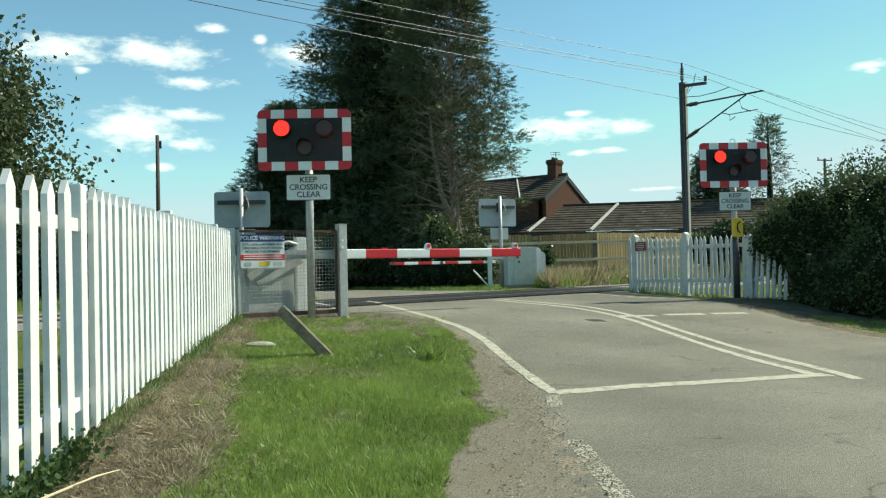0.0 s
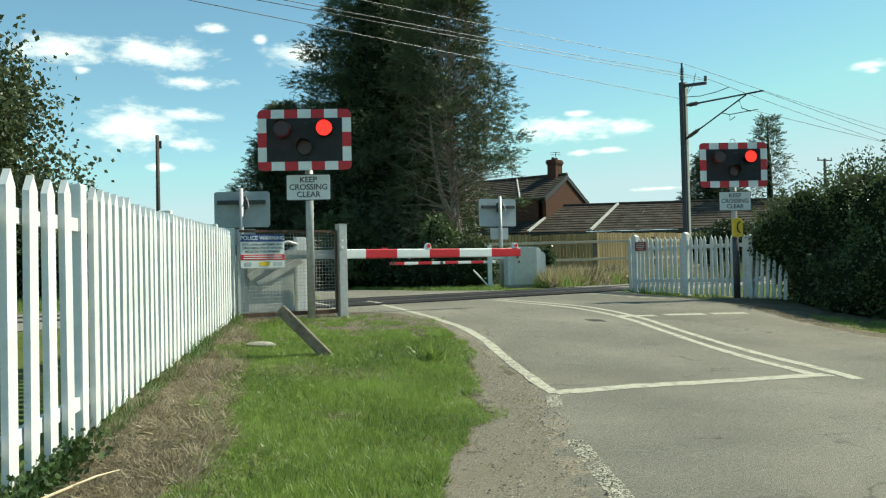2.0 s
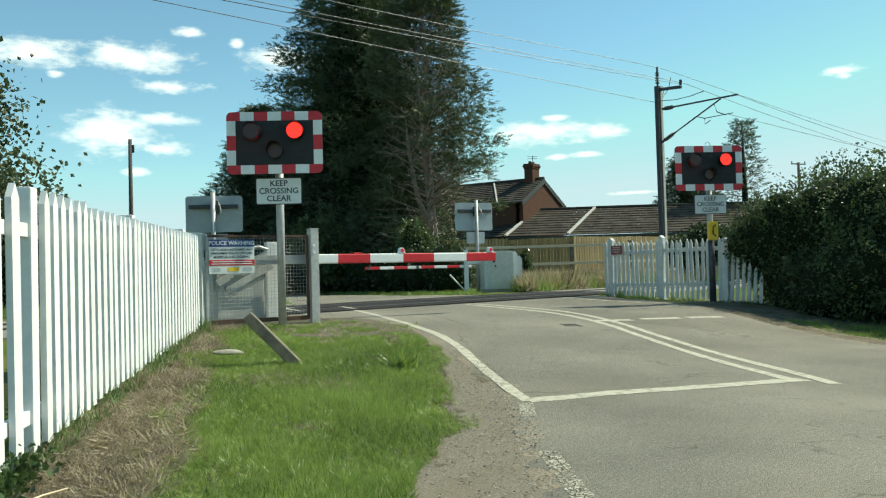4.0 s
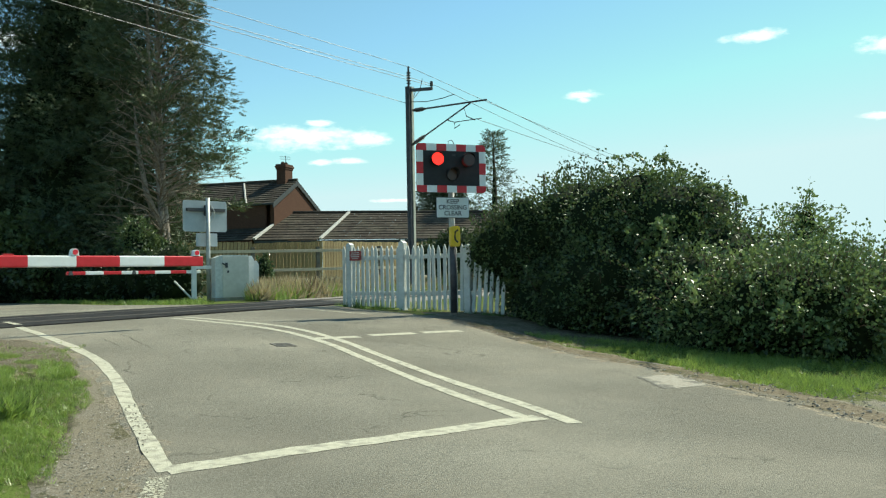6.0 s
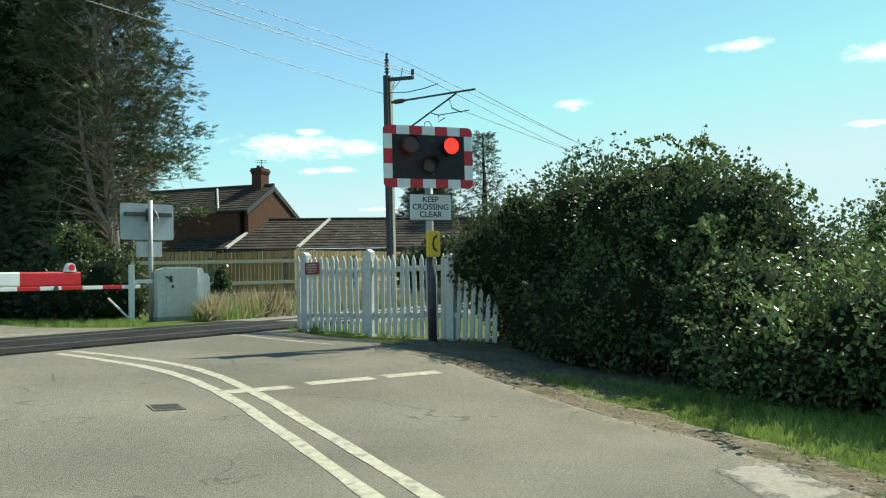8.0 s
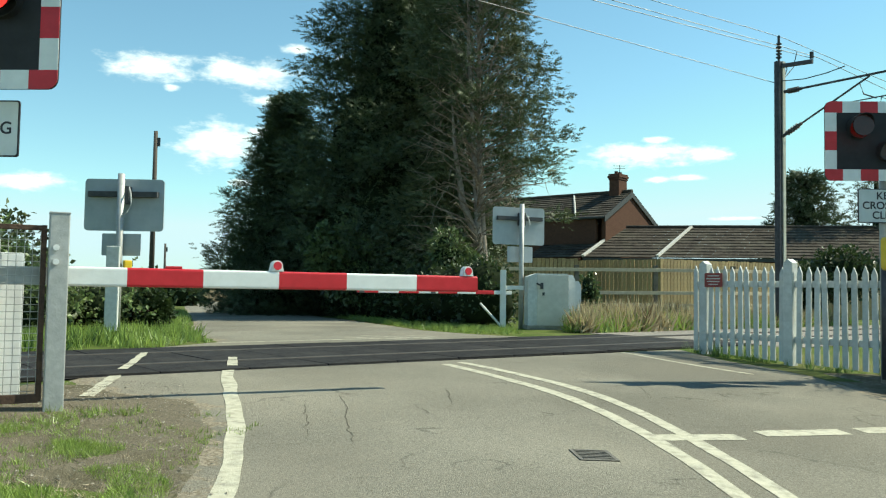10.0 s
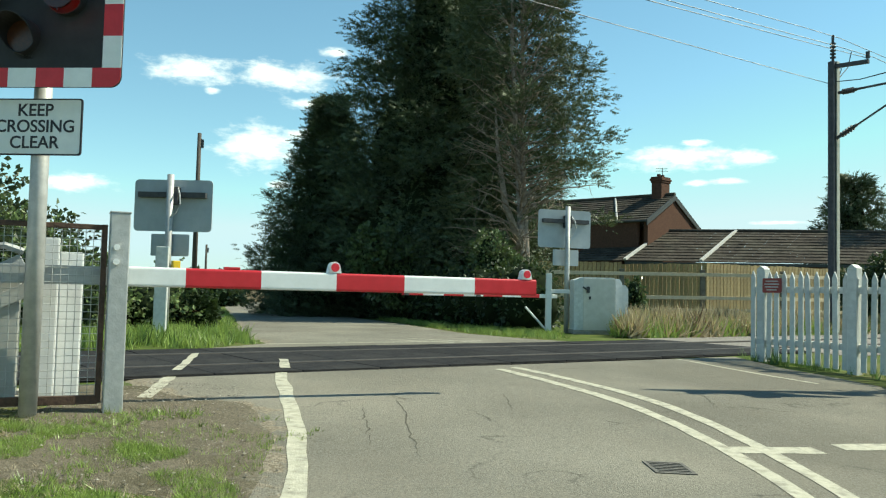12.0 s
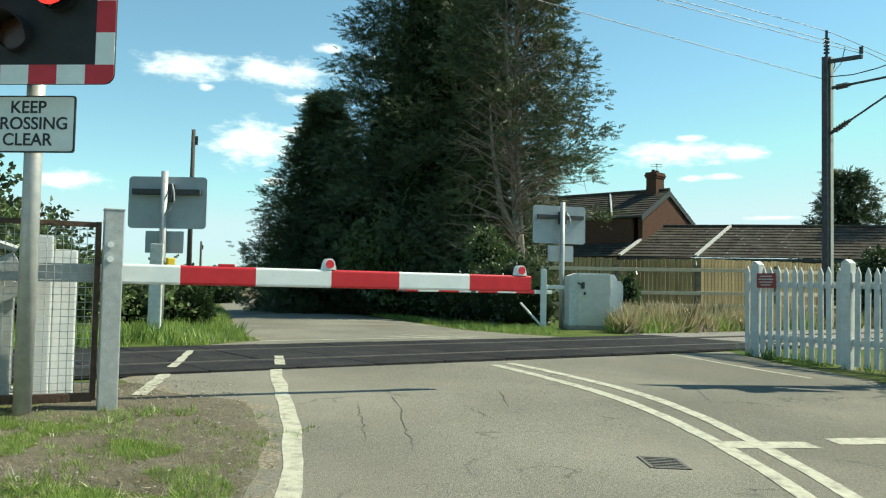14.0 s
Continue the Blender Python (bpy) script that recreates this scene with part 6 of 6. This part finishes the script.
    return t


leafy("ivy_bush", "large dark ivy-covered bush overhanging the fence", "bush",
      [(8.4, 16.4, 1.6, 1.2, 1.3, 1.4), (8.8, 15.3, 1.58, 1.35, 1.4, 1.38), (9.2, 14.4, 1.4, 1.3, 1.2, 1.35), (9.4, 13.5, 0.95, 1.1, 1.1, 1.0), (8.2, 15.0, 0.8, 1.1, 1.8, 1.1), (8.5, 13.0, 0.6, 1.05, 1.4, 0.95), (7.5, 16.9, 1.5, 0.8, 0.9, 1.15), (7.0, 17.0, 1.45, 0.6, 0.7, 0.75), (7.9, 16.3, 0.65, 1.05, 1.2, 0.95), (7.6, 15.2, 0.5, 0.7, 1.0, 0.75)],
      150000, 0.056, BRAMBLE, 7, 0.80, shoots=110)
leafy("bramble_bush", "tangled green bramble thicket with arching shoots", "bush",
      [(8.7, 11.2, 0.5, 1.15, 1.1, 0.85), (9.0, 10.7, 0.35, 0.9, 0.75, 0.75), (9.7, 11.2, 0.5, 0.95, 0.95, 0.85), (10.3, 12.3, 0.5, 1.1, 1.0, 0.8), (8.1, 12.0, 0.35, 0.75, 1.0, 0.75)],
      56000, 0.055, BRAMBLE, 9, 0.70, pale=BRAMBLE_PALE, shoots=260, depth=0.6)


def canes(label, spots, n, seed, length, leaf=0.075):
    """Arching bramble canes, leaves along them, that hang out of a thicket to the ground."""
    rng = np.random.RandomState(seed)
    x0, y0 = spots[0][:2]
    g = float(level(x0, y0))
    t = thing("bramble_canes", label, "bramble", x0, y0, g)
    bm = bmesh.new()
    P, W = [], []
    for k in range(n):
        x, y, z, az = spots[k % len(spots)]
        a = radians(az + rng.randn() * 28)
        ln, lift = length * rng.uniform(0.6, 1.15), rng.uniform(0.25, 0.7)
        base = np.array([x, y, z]) + rng.randn(3) * np.array([0.35, 0.35, 0.2])
        pts = []
        for q in np.linspace(0, 1, 9):
            p = base + np.array([math.cos(a), math.sin(a), 0]) * ln * q + np.array([0, 0, lift * ln * (q - 1.55 * q * q)]) + rng.randn(3) * 0.02
            p[2] = max(p[2], float(level(p[0], p[1])) + 0.03)
            pts.append(p - np.array([x0, y0, g]))
        pipe(bm, [tuple(p) for p in pts], 0.006, 4, 0.002)
        for p, r in zip(pts[1:], pts[:-1]):
            for _ in range(7):
                P.append(p + (r - p) * rng.rand() + rng.randn(3) * 0.025)
                W.append(rng.randn(3) + np.array([0, 0, 0.4]))
    tagged(part("stem_growth", bm, TWIG, t), kind="stuff")
    v, f = sprays(np.array(P), np.array(W), leaf * (0.6 + 0.7 * rng.rand(len(P))), rng, LEAF)
    soup("leaves", v, f, BRAMBLE_PALE, t)


canes("arching bramble canes hanging onto the grass", [(9.6, 10.9, 0.75, -60), (9.0, 10.6, 0.6, -95), (10.4, 11.5, 0.8, -40), (8.4, 11.2, 0.7, -130), (10.9, 12.4, 0.8, -10)], 60, 91, 1.25)
canes("leafy shoots over the top of the ivy bush", [(8.9, 15.0, 2.45, -60), (9.4, 14.2, 2.2, -30), (9.9, 13.4, 1.5, -40), (8.6, 14.0, 1.7, -110)], 34, 92, 0.75, 0.085)
leafy("sapling", "pale green sapling rising from the brambles", "sapling",
      [(11.5, 13.9, 0.95, 0.6, 0.6, 0.8), (11.45, 13.9, 1.45, 0.38, 0.38, 0.5), (11.5, 13.9, 1.85, 0.18, 0.18, 0.28)], 6500, 0.06, BRAMBLE_PALE, 12, 0.5, shoots=40, depth=0.7)
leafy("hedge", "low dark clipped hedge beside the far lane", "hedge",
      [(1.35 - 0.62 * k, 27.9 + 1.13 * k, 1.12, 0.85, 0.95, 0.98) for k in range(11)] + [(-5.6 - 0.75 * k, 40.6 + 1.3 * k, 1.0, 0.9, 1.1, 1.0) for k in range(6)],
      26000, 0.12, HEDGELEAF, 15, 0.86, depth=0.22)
leafy("garden_shrub", "bright green garden shrub above the hedge", "shrub",
      [(0.25, 31.0, 2.3, 0.62, 0.6, 0.75), (0.55, 31.2, 2.0, 0.6, 0.6, 0.65)], 4500, 0.10, BRAMBLE, 17, 0.7)
leafy("garden_shrub", "glossy green ivy shrub above the hedge", "shrub",
      [(-3.6, 34.4, 2.2, 1.1, 0.9, 1.2), (-2.9, 34.0, 1.7, 1.1, 0.9, 0.9)], 7000, 0.16, BRAMBLE, 18, 0.7, shoots=30)
leafy("roadside_bush", "green bush on the verge beyond the rails", "bush",
      [(-7.2, 21.8, 0.9, 1.3, 1.2, 1.1), (-8.8, 22.4, 1.3, 1.5, 1.3, 1.5), (-6.2, 23.5, 0.7, 0.9, 1.0, 0.8)], 14000, 0.1, BROADLEAF, 19, 0.7, pale=BRAMBLE_PALE, shoots=40)
leafy("roadside_bush", "tall hawthorn hedge along the far railway side", "bush",
      [(-10.8, 23.6, 1.9, 1.6, 1.5, 2.1), (-12.6, 25.0, 2.3, 1.8, 1.6, 2.3), (-9.6, 24.6, 1.4, 1.3, 1.3, 1.5)], 16000, 0.13, BROADLEAF, 20, 0.66, shoots=60, depth=0.5)
leafy("hedgerow", "distant dark hedgerow along the lane", "hedge",
      [(-20 - 2.6 * k, 62 + 2.2 * k, 0.9, 2.2, 1.8, 1.4) for k in range(8)], 9000, 0.3, HEDGELEAF, 22, 0.85)
leafy("verge_bush", "dark leafy weed clump on the far verge", "bush",
      [(-5.2, 23.6, 0.7, 0.35, 0.4, 0.5)], 2200, 0.09, HEDGELEAF, 24, 0.7)
leafy("garden_bush", "ivy on the fence behind the silver cabinet", "shrub",
      [(4.05, 29.4, 1.35, 0.28, 0.3, 0.42), (4.2, 29.6, 0.95, 0.25, 0.3, 0.35)], 1800, 0.09, BRAMBLE, 25, 0.7)
leafy("garden_bush", "dark laurel bush behind the picket fence", "shrub",
      [(11.6, 31.8, 1.9, 1.1, 0.8, 0.75), (10.6, 31.6, 1.6, 0.9, 0.8, 0.7)], 5000, 0.12, HEDGELEAF, 26, 0.75)
leafy("distant_trees", "far blue-green line of trees on the horizon", "trees",
      [(330 + 40 * k, 300 - 22 * k + 6 * (k % 3), 0.5, 26, 14, 1.9 + 0.9 * (k % 2)) for k in range(12)], 3000, 2.0, HEDGELEAF, 27, 0.95, kind="stuff")


def broad_tree(label, x, y, h, r, seed, n=9000, leaf=BROADLEAF, size=0.13):
    """Small broad-leaved tree: forked trunk, limbs, clumps of leaves with gaps."""
    rng = np.random.RandomState(seed)
    g = float(level(x, y))
    t = thing("broadleaf_tree", label, "tree", x, y, g)
    bm = bmesh.new()
    pipe(bm, [(0, 0, -0.1), (0.05, 0.02, h * 0.2), (0.1, -0.05, h * 0.4)], 0.16, 9, 0.11)
    part("trunk", bm, DARKBARK, t, "", True)
    limbs = bmesh.new()
    P, W = [], []
    for k in range(26):
        az, el = rng.rand() * 6.283, rng.uniform(0.15, 1.35)
        d = np.array([math.cos(az) * math.cos(el), math.sin(az) * math.cos(el), math.sin(el)])
        s = np.array([0.08, 0, h * rng.uniform(0.22, 0.42)])
        e = s + d * np.array([r, r, h * 0.6]) * rng.uniform(0.7, 1.0)
        m = (s + e) / 2 + rng.randn(3) * 0.15
        pipe(limbs, [tuple(s), tuple(m), tuple(e)], 0.05, 5, 0.01)
        c = n // 26
        u = 0.35 + 0.7 * rng.rand(c)
        q = s[None] + (e - s)[None] * u[:, None] + rng.randn(c, 3) * r * 0.17
        P.append(q), W.append(rng.randn(c, 3) + d[None] * 0.4)
    tagged(part("branch_growth", limbs, DARKBARK, t), kind="stuff")
    p, w = np.concatenate(P), np.concatenate(W)
    v, f = sprays(p, w, size * (0.6 + 0.8 * rng.rand(len(p))), rng, LEAF)
    soup("crown", v, f, leaf, t)


broad_tree("leafy grey-green tree behind the white fence", -8.95, 15.2, 5.7, 2.25, 71, 30000, size=0.11)
broad_tree("leafy tree at the edge of the paddock", 30.5, 17.2, 6.5, 3.0, 72, 9000, size=0.2)


# ---- grass ----
def grass(name, label, inside, n, box_xy, height, material, seed, spread=0.5):
    rng = np.random.RandomState(seed)
    x = rng.uniform(box_xy[0], box_xy[2], n * 3)
    y = rng.uniform(box_xy[1], box_xy[3], n * 3)
    dens = np.array([0.5 + 0.75 * noise.noise(Vector((a * 1.3, b * 1.3, seed))) for a, b in zip(x, y)])
    ok = np.array([inside(a, b) for a, b in zip(x, y)]) & (rng.rand(n * 3) < dens)
    x, y = x[ok][:n], y[ok][:n]
    p = np.c_[x, y, level(x, y) - 0.02]
    way = rng.randn(len(x), 3) * spread * 0.5
    way[:, 2] = 1
    tall = np.array([1 + 0.5 * noise.noise(Vector((a * 0.9, b * 0.9, seed + 5))) for a, b in zip(x, y)])
    v, f = sprays(p, way, height * tall * (0.5 + 0.8 * rng.rand(len(x))), rng, BLADES)
    soup(name, v, f, material, None, label, "grass", "stuff")


def left_edge(y):
    return float(np.interp(y, [q[1] for q in VERGE], [q[0] for q in VERGE]))


def fence_x(y):
    return -2.38 - 0.0675 * (y - 4.82)


def wob(a, b):
    return 0.22 * noise.noise(Vector((a * 1.5, b * 1.5, 3.3)))


grass("grass", "short green verge grass beside the lane",
      lambda a, b: np.interp(b, [2, 4.5, 7, 9.6, 12], [-1.2, -1.4, -2.0, -2.3, -2.45]) + 2.6 * wob(a, b) + 0.6 * wob(a * 4, b * 4) < a < left_edge(b) + 0.6 * wob(a, b) and (b < 10.25 or a < -2.0 or wob(a * 1.7, b * 1.7) > 0.02), 110000, (-2.7, 2.6, 0.6, 12.3), 0.066, GRASS, 1, 1.3)
grass("dry_grass", "dead straw-coloured grass at the fence foot",
      lambda a, b: fence_x(b) - 0.1 < a < np.interp(b, [2, 4.5, 7, 9.6, 12], [-1.2, -1.3, -1.7, -2.2, -2.4]) + wob(a, b), 9000, (-3.0, 2.6, -1.0, 12.2), 0.09, DEADSTEM, 2, 2.2)
grass("straw", "flattened dead stems lying at the fence foot",
      lambda a, b: fence_x(b) - 0.1 < a < np.interp(b, [2, 4.5, 7, 9.6, 12], [-1.1, -1.2, -1.65, -2.1, -2.3]) + 1.4 * wob(a, b), 18000, (-3.0, 2.6, -0.9, 12.2), 0.11, DEADSTEM, 14, 7.0)
grass("dry_grass", "scattered dead blades in the green verge",
      lambda a, b: -2.2 + wob(a, b) < a < left_edge(b) + 0.8 * wob(a, b), 14000, (-2.4, 2.6, 0.6, 12.3), 0.055, DEADSTEM, 12, 2.5)
grass("weeds", "green weeds along the fence foot", lambda a, b: fence_x(b) - 0.12 < a < fence_x(b) + 0.2, 1500, (-3.0, 3.0, -2.0, 12), 0.15, WEED, 3, 0.9)
grass("grass", "green verge grass below the bush",
      lambda a, b: np.interp(b, [7, 9.4, 11.4, 12.7, 14, 17], [6.6, 6.35, 6.35, 6.25, 6.2, 5.8]) + 0.8 * wob(a, b) < a < 9.5 and b < 13.9 - 0.6 * (a - 6.6) + 1.5 * wob(a, b) and b > 5.2 + 0.47 * a + wob(a, b), 20000, (5.8, 7.6, 9.5, 16.5), 0.08, GRASS, 4, 1.1)
grass("grass", "green paddock grass beside the brambles", lambda a, b: a > 8.6 and b < 4 + a * 0.8 and b > 5.6 + 0.42 * a + wob(a, b), 34000, (8.6, 6.5, 26, 24), 0.11, GRASS, 5, 1.0)
grass("grass", "green grass in front of the far hedge", lambda a, b: np.interp(b, [23.3, 24.9, 29, 40.9], [1.4, 0.2, -1.3, -5.9]) < a < np.interp(b, [23, 26, 28, 34], [2.2, 2.0, 1.3, -2.0]), 7000, (-4, 23.3, 3, 36), 0.13, GRASS, 6)
grass("grass", "rough verge grass beyond the rails", lambda a, b: -0.67 * a + 0.742 * b > 15.4 and a < np.interp(b, [17, 19.4, 22.4, 30, 41], [-3.6, -2.6, -4.2, -7.0, -11.3]) + wob(a, b), 18000, (-14, 16.5, -2, 40), 0.22, GRASS, 7)
grass("long_grass", "tall dry grass between the cabinet and the pickets", lambda a, b: -0.67 * a + 0.742 * b > 15.75 and b < 31.8 and a > 3.35, 7000, (3.3, 24.5, 12, 32), 0.55, DRYGRASS, 8, 0.7)
grass("long_grass", "tall green grass between the cabinet and the pickets", lambda a, b: -0.67 * a + 0.742 * b > 15.7 and b < 32 and a > 3.2, 6000, (3.2, 24.5, 12, 32), 0.42, GRASS, 9, 0.7)
grass("weeds", "weeds along the foot of the right-hand pickets", lambda a, b: abs((a - 4.6) * 2.94 + (b - 19.52) * 2.32) / 3.745 < 0.22 and 16.4 < b < 19.6, 700, (4.4, 16.3, 7.1, 19.7), 0.16, WEED, 10, 0.8)
grass("weeds", "tufts of grass on the bare dirt by the barrier", lambda a, b: wob(a * 2, b * 2) > 0.0, 2600, (-2.2, 10.6, 0.1, 13.0), 0.07, GRASS, 11, 1.2)
grass("straw", "dry bits of stem on the bare dirt by the barrier", lambda a, b: a < 0.3 - 0.45 * (b - 11.2), 2600, (-2.2, 10.6, 0.4, 13.6), 0.06, DEADSTEM, 16, 6.0)


def ivy_at_fence():
    """Dark ivy creeping through the foot of the tall pickets."""
    rng = np.random.RandomState(83)
    n = 1500
    y = rng.choice((3.8, 4.3, 4.6, 5.0, 5.4), n) + rng.randn(n) * 0.18
    x = -2.38 - 0.0675 * (y - 4.82) + 0.05 + np.abs(rng.randn(n)) * 0.10
    z = level(x, y) + np.abs(rng.randn(n)) * 0.055
    w = rng.randn(n, 3) * 0.7 + np.array([0.6, -0.3, 0.5])
    v, f = sprays(np.c_[x, y, z], w, 0.045 * (0.6 + 0.8 * rng.rand(n)), rng, LEAF)
    soup("ivy", v, f, IVY, None, "dark ivy leaves creeping along the fence foot", "ivy", "stuff")


ivy_at_fence()


def plantain():
    """A broad tuft of coarse grass standing above the turf."""
    for x, y, s in ((-0.08, 9.0, 1.0),):
        rng = np.random.RandomState(int(x * 100) + 77)
        n = 40
        p = np.c_[rng.randn(n) * 0.07, rng.randn(n) * 0.05, np.zeros(n)]
        w = np.c_[rng.randn(n) * 0.6, rng.randn(n) * 0.4, np.ones(n)]
        v, f = sprays(p, w, 0.22 * s * (0.6 + 0.6 * rng.rand(n)), rng, BLADES)
        soup("grass_tuft", v, f, GRASS, None, "coarse green tuft standing in the verge", "grass", "", (x, y, float(level(x, y))))


plantain()


def scatter_stones():
    rng = np.random.RandomState(4)
    bm = bmesh.new()
    spots = []
    for _ in range(5200):
        y = 2.8 + 6.5 * rng.rand() ** 1.5
        spots.append((left_edge(y) + rng.rand() * (0.85 - left_edge(y)) + rng.randn() * 0.04, y, 0.003 + 0.008 * rng.rand() ** 3))
    for _ in range(3000):
        b = rng.uniform(10.8, 14.2)
        spots.append((rng.uniform(-1.9, 0.4 - 0.45 * (b - 11.2)), b, 0.003 + 0.008 * rng.rand() ** 4))
    for _ in range(2200):
        a, b = rng.uniform(5.9, 11.5), rng.uniform(5.0, 9.0)
        spots.append((a, b, rng.uniform(0.006, 0.02)))
    for _ in range(160):
        y = rng.uniform(7, 15)
        spots.append((float(np.interp(y, [5, 8.9, 10.8, 13.2, 15.8], [6.3, 6.1, 6.1, 5.9, 5.5])) + rng.randn() * 0.12, y, rng.uniform(0.006, 0.018)))
    V, F = [], []
    base = [(1, 0, 0), (-1, 0, 0), (0, 1, 0), (0, -1, 0), (0, 0, 0.7), (0, 0, -0.5)]
    tri = [(0, 2, 4), (2, 1, 4), (1, 3, 4), (3, 0, 4)]
    for a, b, r in spots:
        o = len(V)
        z = float(level(a, b)) + 0.012
        ang = rng.rand() * 6.28
        for q in base:
            k = 1 + 0.35 * rng.randn()
            V.append((a + r * k * (q[0] * math.cos(ang) - q[1] * math.sin(ang)), b + r * k * (q[0] * math.sin(ang) + q[1] * math.cos(ang)), z + r * q[2]))
        F += [tuple(o + i for i in t) for t in tri]
    bm.free()
    soup("loose_stones", V, F, GRIT, None, "loose pale stones and grit on the dirt edges", "stones", "stuff")


scatter_stones()


def hoverfly():
    """A hoverfly that darts past close to the camera."""
    t = thing("hoverfly", "dark hoverfly with clear grey wings in flight", "insect")
    bm = bmesh.new()
    bmesh.ops.create_icosphere(bm, subdivisions=3, radius=1, matrix=Matrix.Translation((0.0045, 0, 0)) @ Matrix.Diagonal((0.0055, 0.0024, 0.0022, 1)))
    part("abdomen", bm, FLYBODY, t, "banded dark abdomen", True)
    bm = bmesh.new()
    bmesh.ops.create_icosphere(bm, subdivisions=3, radius=0.0026, matrix=Matrix.Translation((-0.002, 0, 0.0003)))
    part("thorax", bm, BLACK, t, "", True)
    bm = bmesh.new()
    bmesh.ops.create_icosphere(bm, subdivisions=3, radius=0.0019, matrix=Matrix.Translation((-0.0054, 0, 0)))
    part("head", bm, BLACK, t, "", True)
    for sd in (-1, 1):
        bm = bmesh.new()
        outline(bm, [(0.0002, 0), (0.0022, 0.003), (0.003, 0.0075), (0.0015, 0.0092), (-0.001, 0.007), (-0.0014, 0.002)], -0.00006, 0.00006)
        w = part("wing", bm, FLYWING, t, "clear grey wing")
        w.matrix_local = pose(-0.002, sd * 0.0015, 0.0012, -sd * 58, 0, 8)
        for k in range(3):
            bm = bmesh.new()
            x = -0.003 + 0.0015 * k
            pipe(bm, [(x, sd * 0.0012, -0.001), (x - 0.0008, sd * 0.003, -0.002), (x - 0.0012, sd * 0.0034, -0.0045)], 0.0002, 4)
            part("leg", bm, BLACK, t)
    return t


FLYBODY = surface("dark_banded_insect", (0.03, 0.03, 0.03), (0.16, 0.15, 0.08), 420, 0.4, bump=0)
FLYWING = surface("grey_wing", (0.30, 0.33, 0.33), (0.42, 0.45, 0.44), 300, 0.4, bump=0)
FLY = hoverfly()


# ---- what moves: the flashing red lamps and the hoverfly ----
def motions():
    """The red lamps flash in turn: each disc turns its glowing face forwards, then its dark one."""
    period, first, lit = 0.7545, 0.11, 0.43
    turns = []
    k = -1
    while first + period * k < 14.2:
        turns.append((first + period * k, 1))
        turns.append((first + period * k + lit, 0))
        k += 1

    def rows_for(right, lx, lz):
        state = None
        rows, angle = [], 0.0
        rows_at = []
        for t, is_right in turns:
            on = (is_right == 1) == right
            if t <= 0.02:
                angle = 0.0 if on else 180.0
                continue
            if not rows_at:
                rows_at.append((0.0, angle))
            if t >= 13.95:
                break
            target = angle + 180.0
            rows_at += [(t - 0.034, angle), (t, angle + 60), (t + 0.034, angle + 120), (t + 0.067, target)]
            angle = target
        rows_at.append((14.0, angle))
        return [(t, pose(lx, -0.13, lz, 0, 0, a)) for t, a in rows_at]
    for rotors in (ROT_A, ROT_B):
        for i, (ob, lx, lz) in enumerate(rotors):
            walk(ob, rows_for(i == 1, lx, lz))
    walk(FLY, [(0.0, pose(3.2, -0.4, 0.9, 0, 0, 40)), (3.6, pose(3.0, -0.2, 1.0, 0, 0, 30)), (4.1, pose(0.9, 0.55, 1.12, 0, 12, 10)), (4.2, pose(0.32, 0.78, 1.115, 0, 12, -10)),
               (4.3, pose(0.137, 0.855, 1.122, 20, 14, -20)), (4.36, pose(0.16, 0.87, 1.30, 10, 30, -40)), (4.5, pose(0.5, 0.6, 1.9, 0, 20, -60)), (5.2, pose(2.6, -1.2, 2.4, 0, 0, -80)), (14.0, pose(3.4, -3.0, 2.2, 0, 0, -60))])


motions()
